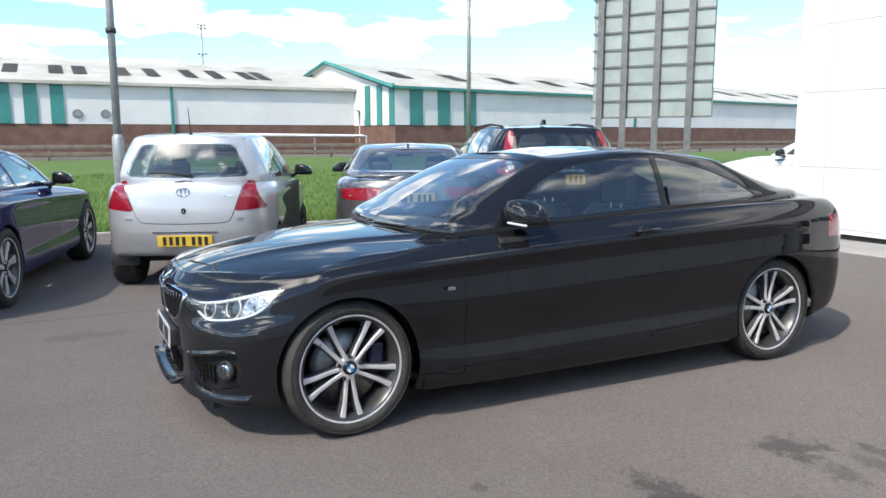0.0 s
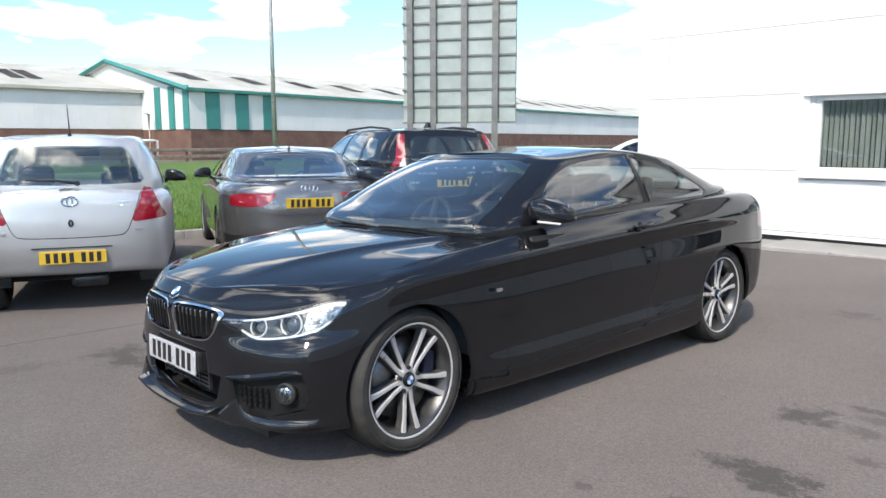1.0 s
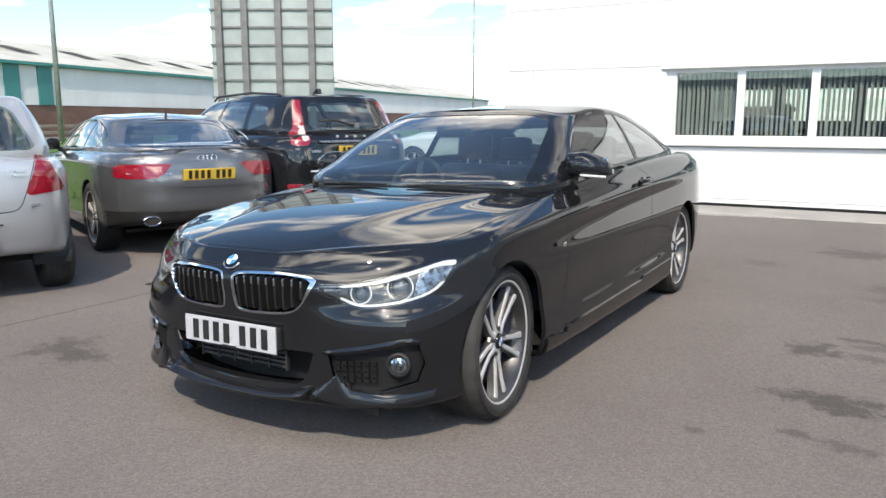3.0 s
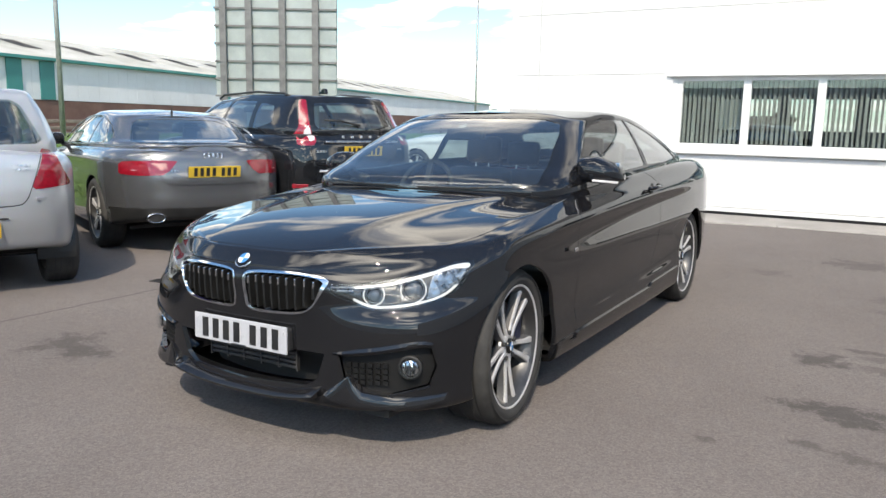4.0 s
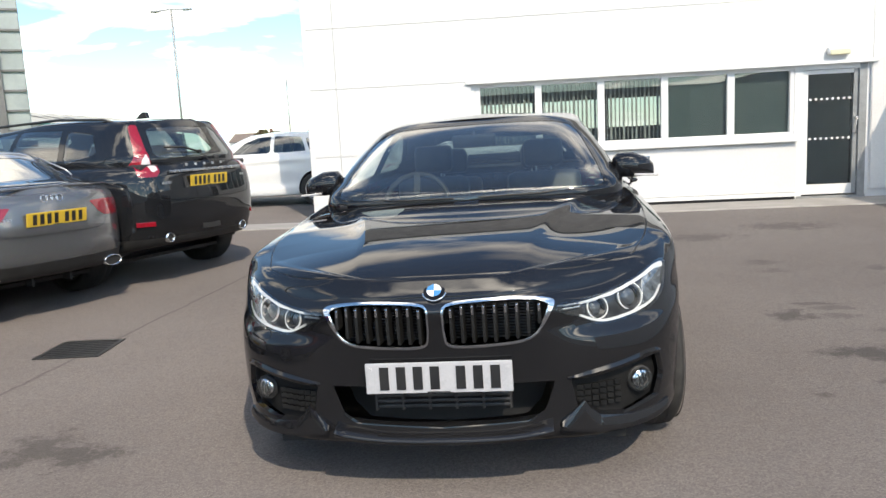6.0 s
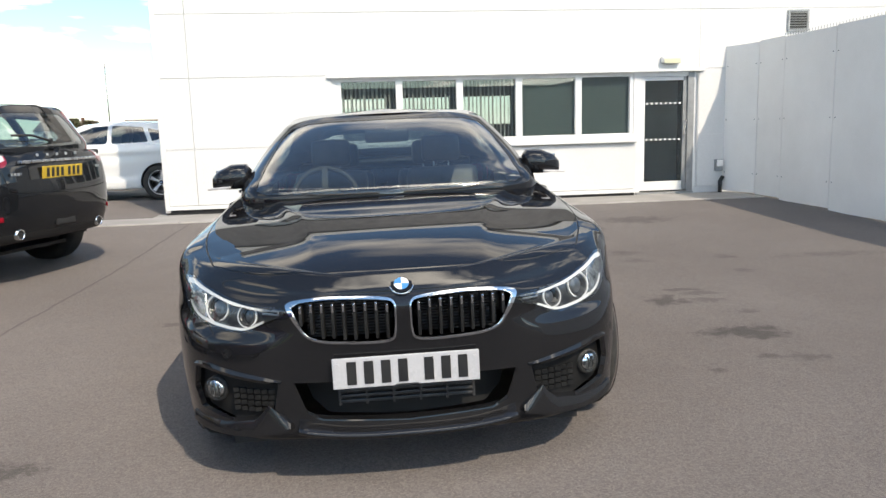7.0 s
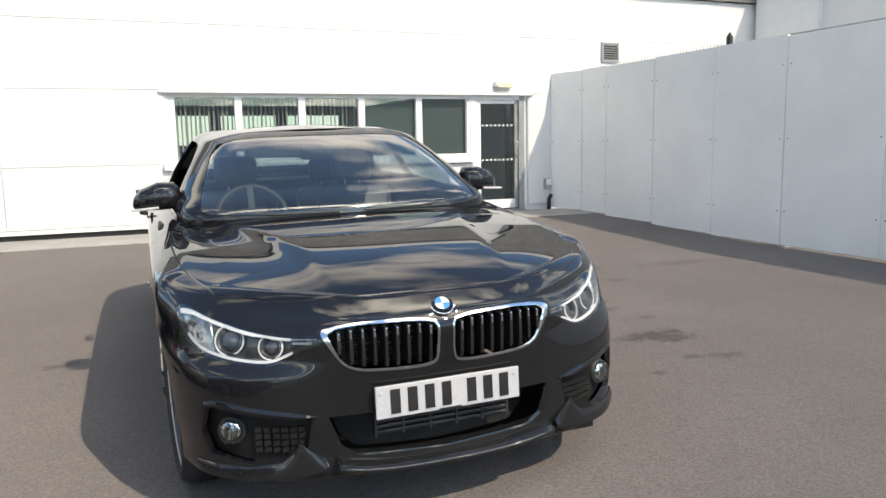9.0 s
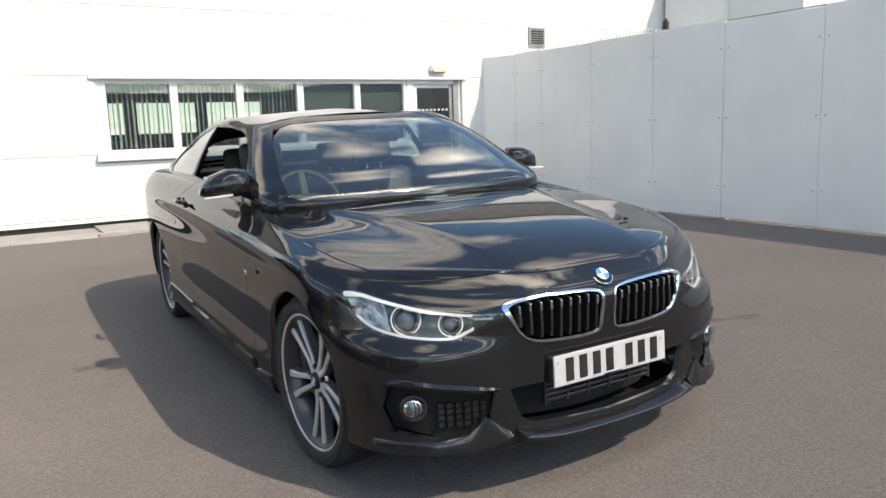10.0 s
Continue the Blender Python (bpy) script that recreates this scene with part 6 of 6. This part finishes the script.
    for s in (1, -1):
        door_mirror(car, s, .945, 1.010, .735, M["black"])
        hd = part("door_handle", tube([(s * .905, 1.64, .895), (s * .935, 1.67, .898), (s * .935, 1.79, .902), (s * .905, 1.82, .905)], .011, 8), M["black"], car, "", True)
        part("recess", disc(.03, .006, 20), M["trim"], hd).matrix_basis = pose(s * .905, 1.70, .893, 0, 0, 90)
        mb = part("fender_badge", box(-.003, .003, -.021, .021, -.009, .009, .002), M["chrome"], car, "small chrome side badge")
        mb.matrix_basis = pose(s * .906, .505, .682, 0, 0, 0)
        # wiper and cowl
        part("wiper", tube([(s * .06, .452, .944), (s * .35, .478, .946), (s * .58, .56, .958)], .005, 6), M["trim"], car)
        for y in (0.0, 2.81):
            arch_liner(car, y, .33, .352, s, .80 if y == 0 else .87)
        wheel(car, s * .735, 0, .33, .262, .225, s, 4.0, "twin", -math.pi / 2)
        wheel(car, s * .748, 2.81, .33, .262, .235, s, 0, "twin", math.pi / 2)
    part("scuttle", box(-.66, .66, .42, .60, .85, .895, .01), M["trim"], car)
    cabin(car, C)
    return car


def blade(name, car, shell, side, stations, section, level):
    """A glossy aero lip that follows the bumper: stations of (x, z, height)."""
    xs = np.unique(np.append(np.linspace(stations[0, 0], stations[-1, 0], 30), stations[:, 0]))
    zs, hs = (np.interp(xs, stations[:, 0], stations[:, c]) for c in (1, 2))
    fit = np.polyfit(xs, [low_y(shell, side * x, level) for x in xs], 3)
    bm = bmesh.new()
    rows = [[bm.verts.new((side * x, np.polyval(fit, x) + dy, z + dz)) for dy, dz in section(h)] for x, z, h in zip(xs, zs, hs)]
    for p, q in zip(rows, rows[1:]):
        for k in range(5):
            bm.faces.new((p[k], p[(k + 1) % 5], q[(k + 1) % 5], q[k]))
    bm.faces.new(rows[0]); bm.faces.new(rows[-1][::-1])
    bmesh.ops.recalc_face_normals(bm, faces=bm.faces[:])
    ob = part(name, bm, M["black"], car, "", True)
    ob.data.set_sharp_from_angle(angle=radians(42))
    return ob


def low_y(shell, x, z):
    ok = shell.V[:, 1] < .6
    Q = shell.V[ok]
    d = (Q[:, 0] - x) ** 2 + (Q[:, 2] - z) ** 2
    i = np.argsort(d)[:3]
    w = 1 / (d[i] + 1e-6)
    return float((Q[i, 1] * w).sum() / w.sum())


M["tint2"] = glass("screen_glass", (0.52, 0.63, 0.62), 0.04, 0.022, 0.095)
M["lampback"] = varied("lamp_reflector", (0.55, 0.55, 0.55), (0.10, 0.10, 0.10), 0.24, 0.9, 42, 60, 0.6, (0.44, 0.60))
M["dish"] = varied("fog_reflector", (0.95, 0.95, 0.95), (0.30, 0.30, 0.31), 0.10, 1.0, 60, 90, 0.3, (0.42, 0.58))
M["lampdark"] = varied("lamp_interior", (0.06, 0.06, 0.06), (0.02, 0.02, 0.022), 0.35, 0.5, 30, 90, 0.3, (0.44, 0.60))
M["halo"] = varied("halo_ring", (0.68, 0.68, 0.68), (0.60, 0.60, 0.605), 0.22, 0, 25, 200, 0.0)
M["projector"] = varied("projector_lens", (0.05, 0.055, 0.065), (0.07, 0.075, 0.085), 0.05, 0, 25, 200, 0.0, coat=1.0)
low_all = coupe_skin(200, 100)
coupe()


def parked(name, label, paint_mat, m, dims, glass_c, side_polys, screen, back, lights, light_mat, hatch=False, wheel_r=.32, rim=.21, style="five", gaps=(), valance=None, pane="tint", pale=None):
    """A parked car: lofted body, glasshouse, lamps, wheels. dims: nose, cowl, wheelbase, tail, belt, roof, half width."""
    car = thing(name, label, "car")
    car.matrix_basis = m
    nose, cowl, wb, tail, belt, roof_z, hw = dims
    kz, tz = [0, .2, .965, 1.0, 1.05], [0, .21 * belt / .965 + .02, belt, belt + .02, belt + .03 + (.03 if hatch else .055)]
    L = remap(lower_lines(), [-.765, 0, .48, 2.81, 3.73], [nose, 0, cowl, wb, tail], kz, tz, hw / .915)
    if hatch:      # fuller, more upright tail
        for j in range(len(L)):
            L[j][10:, 1] += np.array([.02, .06, .04, .03]) * min(1.0, j / 4)
            L[j][11, 0] *= .985
            L[j][12, 0] *= 1.18
    else:
        for j in range(len(L)):
            L[j][10:13, 0] *= (.985, .95, .96)
    low = Shell.loft(L, 150, 56)
    gl = green_lines(glass_c)
    top = Shell.loft(gl, 110, 36)
    foot = [(x * .96, y + (.03 if y < 1 else -.03 if y > wb else 0)) for x, y, z in gl[0]]
    foot = foot + [(-x, y) for x, y in foot[::-1]]
    low = low.cut(np.where(low.V[:, 2] > belt - .1, sdf(foot, low.V[:, [0, 1]]), .5))[1]
    ra = wheel_r + .03
    low = arches(low, [(0, wheel_r), (wb, wheel_r)], ra)
    lamp, low2 = low.cut(np.where((low.V[:, 1] > wb + .1) & (low.N[:, 1] > .02), np.minimum(sdf(lights, low.V[:, [0, 2]]), sdf(mirror_poly(lights), low.V[:, [0, 2]])), .5))
    skin = low2
    if gaps:
        for path in gaps:
            slit, lid, skin = skin.seam(lambda q: np.where((q.V[:, 1] > wb + .2) & (q.N[:, 1] > .05), sdf(path, q.V[:, [0, 2]]), .5), .0042)
            for q in slit.pieces():
                if len(q.T) > 6:
                    q.pushed(-.008).object("shut_line", M["trim"], car)
            lid.returned(.012).object("tailgate", paint_mat, car)
    if valance:
        dark, skin = skin.cut(np.where(skin.V[:, 1] > (wb + .42 if valance[1] else -9), skin.V[:, 2] - valance[0], .5))
        dark.returned(.02).object("valance", M["trim"], car, "dark plastic lower bumper")
    for i, q in enumerate(skin.pieces()):
        if len(q.T) > 12:
            q.returned(.02).object("body" if i == 0 else "panel", paint_mat, car)
    for s in (1, -1):
        l = lamp.only(lamp.V[:, 0] * s > 0)
        if len(l.T) and pale:
            white, l = l.cut(sdf(pale, np.abs(l.V[:, [0, 2]]) if s > 0 else l.V[:, [0, 2]] * (-1, 1)))
            if len(white.T):
                white.pushed(.005).returned(.01).object("reversing_light", M["clearlens"], car, "pale clear lamp section")
        if len(l.T):
            l.pushed(.004).returned(.02).object("tail_light", light_mat, car, "red tail lamp")
    f = lambda q: np.minimum(np.minimum(side_glass(q, side_polys), end_glass(q, screen)), end_glass(q, back, False))
    panes, top = top.cut(f(top))
    tl2, top = top.cut(np.where((top.V[:, 1] > wb) & (top.N[:, 1] > -.2), np.minimum(sdf(lights, top.V[:, [0, 2]]), sdf(mirror_poly(lights), top.V[:, [0, 2]])), .5))
    if len(tl2.T):
        for s in (1, -1):
            l = tl2.only(tl2.V[:, 0] * s > 0)
            if pale and len(l.T):
                white, l = l.cut(sdf(pale, l.V[:, [0, 2]] * (s, 1)))
                if len(white.T):
                    white.pushed(.005).returned(.01).object("reversing_light", M["clearlens"], car, "pale clear lamp section")
            if len(l.T):
                l.pushed(.004).returned(.02).object("tail_light", light_mat, car, "red tail lamp")
    top.returned(.03).object("roof", paint_mat, car)
    back_p, rest = panes.cut(np.where((panes.N[:, 1] > .12) & (sdf(back, panes.V[:, [0, 2]]) < .003), -1., 1.))
    for nm, q in (("rear_window", back_p), ("window", rest)):
        if len(q.T):
            o = q.pushed(-.004).object(nm, M[pane], car)
            o.visible_shadow = False
    for s in (1, -1):
        for y in (0, wb):
            arch_liner(car, y, wheel_r, ra, s, hw - .01)
            wheel(car, s * (hw - .125), y, wheel_r, rim, .22, s, 0, style, .2)
        door_mirror(car, s, glass_c["a_base"] + .24, belt + .05, glass_c["base_w"] + .02, M["gloss"], False)
    part("undertray", box(-hw + .25, hw - .25, nose + .15, tail - .60, .21, .24), M["trim"], car)
    cabin(car, glass_c)
    return car, low2


def rear_y(shell, x, z):
    ok = (shell.V[:, 1] > 2.0) & (shell.N[:, 1] > .0)
    Q = shell.V[ok]
    d = (Q[:, 0] - x) ** 2 + (Q[:, 2] - z) ** 2
    i = np.argsort(d)[:3]
    w = 1 / (d[i] + 1e-6)
    return float((Q[i, 1] * w).sum() / w.sum())


def placed(ax, ay, heading, wb):
    """Pose of a car from its rear axle's centre; heading is where its tail points."""
    c, s = math.cos(radians(heading)), math.sin(radians(heading))
    return pose(ax - wb * c, ay - wb * s, G, 0, 0, heading - 90)


# silver hatchback
HC = dict(base_w=.745, roof_w=.55, cowl=.18, a_base=.48, c_base=2.62, tail=2.93, cowl_z=.98, belt_z=1.0, tail_z=1.06,
          roof_f=.98, roof_r=2.74, roof_fz=1.42, roof_z=1.50, roof_rz=1.445, bulge=.03)
hatch, hs = parked("car", "silver three-door hatchback parked tail out", M["silver"], placed(-3.72, 0.03, -22, 2.46),
               (-.76, .18, 2.46, 2.99, .985, 1.50, .805), HC,
               [[(.75, 1.03), (1.05, 1.30), (1.35, 1.42), (1.62, 1.43), (1.62, 1.03)], [(1.69, 1.03), (1.69, 1.43), (2.25, 1.40), (2.42, 1.12), (2.40, 1.04)]],
               sym([(0, 1.42), (.40, 1.41), (.50, 1.36), (.62, 1.03), (0, .99)]),
               sym([(0, 1.392), (.40, 1.385), (.455, 1.35), (.575, 1.11), (.54, 1.078), (0, 1.068)]),
               [(.56, 1.045), (.625, 1.035), (.675, .91), (.74, .79), (.455, .762), (.51, .90)], M["redlens"], True, .295, .20,
               gaps=[curve2([(-.60, 1.20), (-.52, .95), (-.455, .765), (-.41, .68), (-.33, .655), (0, .648), (.33, .655), (.41, .68), (.455, .765), (.52, .95), (.60, 1.20)], 50)])
# grey coupe
NC = dict(base_w=.785, roof_w=.585, cowl=.42, a_base=.70, c_base=2.72, tail=3.22, cowl_z=.95, belt_z=.955, tail_z=1.01,
          roof_f=1.15, roof_r=2.45, roof_fz=1.315, roof_z=1.372, roof_rz=1.28)
GC = dict(NC, cowl=.58, a_base=.86, c_base=2.92, tail=3.44, roof_f=1.32, roof_r=2.66, tail_z=1.02)
grey, gs = parked("car", "dark grey coupe with oval exhausts, parked tail out", M["grey"], placed(-4.31, 2.60, -22, 2.75),
              (-.86, .42, 2.75, 3.72, .955, 1.372, .885), GC,
              [[(1.13, .985), (1.35, 1.17), (1.58, 1.25), (1.88, 1.29), (2.17, 1.29), (2.13, 1.0)], [(2.21, 1.29), (2.54, 1.23), (2.78, 1.13), (2.86, 1.04), (2.17, 1.0)]],
              sym([(0, 1.30), (.44, 1.29), (.54, 1.25), (.66, .97), (0, .93)]),
              sym([(0, 1.268), (.40, 1.258), (.47, 1.23), (.60, 1.06), (.55, 1.035), (0, 1.025)]),
              [(.33, .888), (.50, .893), (.70, .882), (.775, .872), (.78, .765), (.66, .752), (.47, .757), (.40, .80)], M["redlens"], False, .345, .255,
              gaps=[curve2([(-.62, 1.06), (-.54, .90), (-.485, .75), (-.44, .685), (-.36, .668), (0, .662), (.36, .668), (.44, .685), (.485, .75), (.54, .90), (.62, 1.06)], 50)], valance=(.45, True),
              pale=[(.52, .80), (.70, .80), (.70, .815), (.52, .815)])
# black estate SUV
VC = dict(base_w=.83, roof_w=.60, cowl=.45, a_base=.75, c_base=3.25, tail=3.62, cowl_z=1.09, belt_z=1.12, tail_z=1.19,
          roof_f=1.25, roof_r=3.36, roof_fz=1.52, roof_z=1.60, roof_rz=1.535, bulge=.03)
suv, vs = parked("car", "black five-door SUV with tall red tail lamps", M["darkcar"], placed(-3.79, 4.17, -18, 2.774),
             (-.92, .45, 2.774, 3.68, 1.10, 1.70, .945), VC,
             [[(1.0, 1.14), (1.30, 1.37), (1.55, 1.475), (1.85, 1.505), (1.85, 1.14)], [(1.92, 1.14), (1.92, 1.505), (2.55, 1.495), (2.62, 1.16)], [(2.70, 1.17), (2.64, 1.48), (2.98, 1.44), (3.10, 1.26)]],
             sym([(0, 1.50), (.44, 1.49), (.54, 1.44), (.66, 1.14), (0, 1.10)]),
             sym([(0, 1.49), (.40, 1.48), (.445, 1.44), (.505, 1.24), (.47, 1.195), (0, 1.185)]),
             curve2([(.495, 1.50), (.565, 1.495), (.605, 1.38), (.645, 1.24), (.705, 1.12), (.735, 1.04), (.66, 1.025), (.57, 1.035), (.545, 1.11), (.555, 1.20), (.545, 1.30), (.52, 1.40)], 40, True), M["redlens"], True, .365, .24,
             gaps=[curve2([(-.66, 1.20), (-.62, 1.0), (-.59, .86), (-.54, .81), (0, .79), (.54, .81), (.59, .86), (.62, 1.0), (.66, 1.20)], 44)], valance=(.46, False), pane="tint2",
             pale=[(.56, 1.07), (.62, 1.07), (.62, 1.17), (.57, 1.24), (.555, 1.15)])
# navy coupe
navy, ns = parked("car", "dark blue sports coupe with silver multi-spoke wheels", M["navy"], placed(-3.48, -2.49, -15, 2.69),
              (-.84, .42, 2.69, 3.62, .955, 1.372, .925), NC,
              [[(.95, .985), (1.17, 1.17), (1.40, 1.25), (1.70, 1.29), (1.99, 1.29), (1.95, 1.0)], [(2.03, 1.29), (2.36, 1.23), (2.6, 1.13), (2.68, 1.04), (1.99, 1.0)]],
              sym([(0, 1.30), (.44, 1.29), (.54, 1.25), (.66, .97), (0, .93)]),
              sym([(0, 1.268), (.40, 1.258), (.47, 1.23), (.60, 1.06), (.55, 1.035), (0, 1.025)]),
              [(.38, .86), (.60, .90), (.86, .92), (.90, .80), (.80, .76), (.45, .78)], M["redlens"], False, .345, .255, "seven")
# white saloon beyond the corner
WC = dict(base_w=.77, roof_w=.57, cowl=.50, a_base=.78, c_base=2.95, tail=3.28, cowl_z=.98, belt_z=1.0, tail_z=1.05,
          roof_f=1.25, roof_r=2.85, roof_fz=1.36, roof_z=1.43, roof_rz=1.36)
white, wsx = parked("car", "white five-door hatchback beside the building", M["whitecar"], pose(0, 0, 0.09) @ placed(-4.0, 11.6, 2, 2.69),
               (-.78, .50, 2.69, 3.50, .985, 1.43, .88), WC,
               [[(1.02, 1.02), (1.28, 1.24), (1.55, 1.33), (1.80, 1.345), (1.80, 1.02)], [(1.87, 1.02), (1.87, 1.345), (2.40, 1.31), (2.50, 1.04)], [(2.57, 1.05), (2.48, 1.29), (2.70, 1.24), (2.82, 1.12)]],
               sym([(0, 1.34), (.42, 1.33), (.52, 1.29), (.64, 1.0), (0, .97)]),
               sym([(0, 1.33), (.42, 1.32), (.48, 1.28), (.60, 1.12), (.55, 1.09), (0, 1.08)]),
               [(.50, .95), (.80, .98), (.84, .82), (.52, .80)], M["redlens"], True, .32, .22, pane="dusk")
glyph_plate(hatch, "number_plate", M["platey"], rear_y(hs, 0, .49) + .012, .49, 4, False)
glyph_plate(grey, "number_plate", M["platey"], rear_y(gs, 0, .787) + .012, .787, 10, False)
glyph_plate(suv, "number_plate", M["platey"], rear_y(vs, 0, .965) + .012, .965, 6, False)


def badge_bars(parent, n, x, y, z, w, h, tilt, mat, gap=1.5):
    """Raised lettering too small to read, as plain bars."""
    for i in range(n):
        b = part("letter_bar", box(-w / 2, w / 2, -.003, .003, -h / 2, h / 2, .001), mat, parent)
        b.matrix_basis = pose(x + (i - (n - 1) / 2) * w * gap, y, z, tilt, 0, 0)


def rear_wiper(parent, y, z, x0, x1, lift=.06):
    w = part("rear_wiper", tube([(x0, y, z), ((x0 + x1) / 2, y - .005, z + lift), (x1, y - .02, z + lift * 1.1)], .010, 8), M["trim"], parent, "", True)
    part("pivot", disc(.02, .03, 16), M["trim"], w).location = (x0, y, z)


def exhaust(parent, x, y, z, rx, rz):
    e = part("exhaust", ellipse_ring(rx, rz, .006, .10), M["chrome"], parent, "chrome exhaust tip", True)
    e.location = (x, y - .08, z)
    part("bore", disc(rx - .006, .004, 24, rz - .006), M["trim"], e).location = (0, .088, 0)


def aerial(parent, y, z, h=.07):
    part("aerial", tube([(0, y, z - .02), (0, y + .004, z + .02), (0, y + h * .3, z + h)], .008, 8, True, [.018, .006, .003]), M["trim"], parent, "", True)


# hatchback details
e = part("badge", ellipse_ring(.062, .044, .010, .012), M["chrome"], hatch, "chrome oval badge", True)
e.location = (0, rear_y(hs, 0, .945) - .002, .945)
part("badge_bar", ellipse_ring(.024, .042, .008, .010), M["chrome"], e, "", True)
lk = part("lock", ellipse_ring(.020, .028, .014, .012), M["trim"], hatch, "", True)
lk.location = (0, rear_y(hs, 0, .77) - .002, .77)
badge_bars(hatch, 5, -.40, rear_y(hs, .40, .935) + .003, .935, .018, .014, 8, M["satin"])
badge_bars(hatch, 4, -.40, rear_y(hs, .40, .905) + .003, .905, .018, .014, 8, M["satin"])
rear_wiper(hatch, rear_y(hs, 0, 1.06) + .02, 1.085, -.06, .32, .03)
aerial(hatch, 2.60, 1.49, .24)
part("plate_lamp_strip", box(-.30, .30, rear_y(hs, 0, .57) - .01, rear_y(hs, 0, .57) + .008, .566, .576, .004), M["trim"], hatch)
part("silencer", box(-.25, .05, 2.55, 2.80, .20, .32, .04), M["gunmetal"], hatch, "", True)
part("rear_beam", box(-.55, .55, 2.40, 2.52, .24, .34, .03), M["trim"], hatch)
for sgn in (1, -1):
    part("bumper_reflector", box(-.05, .05, -.004, .004, -.012, .012, .003), M["silver"], hatch).matrix_basis = pose(sgn * .52, rear_y(hs, .52, .70) + .002, .70, 0, 0, -sgn * 25)
# grey coupe details
for i in range(4):
    r = part("badge_ring", ellipse_ring(.030, .030, .006, .010, 24), M["chrome"], grey, "", True)
    r.matrix_basis = pose((i - 1.5) * .042, rear_y(gs, 0, .935) - .006, .935, 8, 0, 0)
badge_bars(grey, 3, .36, rear_y(gs, .36, .80) + .003, .80, .020, .016, 10, M["satin"])
for sgn in (1, -1):
    exhaust(grey, sgn * .525, rear_y(gs, .52, .37) + .02, .362, .082, .045)
    part("diffuser_fin", box(sgn * .16 - .01, sgn * .16 + .01, rear_y(gs, .16, .32) - .10, rear_y(gs, .16, .32) - .01, .26, .38), M["trim"], grey)
    for q in ([(1.13, .99), (1.48, .985), (2.13, 1.0), (2.84, 1.035)], [(1.16, 1.02), (1.35, 1.175), (1.60, 1.258), (1.90, 1.297), (2.23, 1.297), (2.56, 1.235), (2.80, 1.135), (2.87, 1.045)]):
        pts = [(sgn * (.80 - .62 * max(0, zz - 1.0) + .012), yy, zz) for yy, zz in q]
        part("window_trim", tube(pts, .007, 6), M["satin"], grey, "bright window trim", True)
aerial(grey, 2.48, 1.345, .05)
part("boot_lip", tube([(-.62, 3.50, 1.005), (-.3, 3.60, 1.022), (0, 3.625, 1.026), (.3, 3.60, 1.022), (.62, 3.50, 1.005)], .014, 8), M["grey"], grey, "", True)
# SUV details
yb = rear_y(vs, 0, 1.09)
part("chrome_strip", box(-.47, .47, yb - .010, yb + .030, 1.050, 1.078, .008), M["satin"], suv, "brushed metal strip above the plate")
badge_bars(suv, 5, 0, rear_y(vs, 0, 1.12) + .012, 1.118, .028, .024, 8, M["satin"], 4.2)
badge_bars(suv, 4, .50, rear_y(vs, .5, .965) + .004, .965, .026, .026, 6, M["satin"], 1.4)
badge_bars(suv, 2, -.52, rear_y(vs, .52, .985) + .004, .985, .022, .022, 6, M["satin"], 1.4)
rear_wiper(suv, rear_y(vs, 0, 1.20) + .02, 1.235, .0, .42, .05)
for sgn in (1, -1):
    exhaust(suv, sgn * .50, rear_y(vs, .50, .46) + .0, .455, .045, .045)
    part("reflector", box(-.085, .085, -.006, .006, -.022, .022, .004), M["redlens"], suv, "red bumper reflector").matrix_basis = pose(sgn * .72, rear_y(vs, .72, .60) + .004, .60, 0, 0, -sgn * 38)
    part("roof_rail", tube([(sgn * .56, 1.35, 1.53), (sgn * .575, 1.50, 1.575), (sgn * .58, 2.4, 1.600), (sgn * .565, 3.0, 1.570), (sgn * .555, 3.12, 1.54)], .013, 8), M["trim"], suv, "", True)
fin = part("roof_fin", prism([(0, 0), (.17, 0), (.15, .06), (.10, .065)], .04, .008), M["darkcar"], suv)
fin.matrix_basis = pose(.02, 2.86, 1.585, 90, 0, 90)
part("tow_cover", box(-.12, .12, rear_y(vs, 0, .52) - .01, rear_y(vs, 0, .52) + .008, .49, .56, .006), M["trim"], suv)
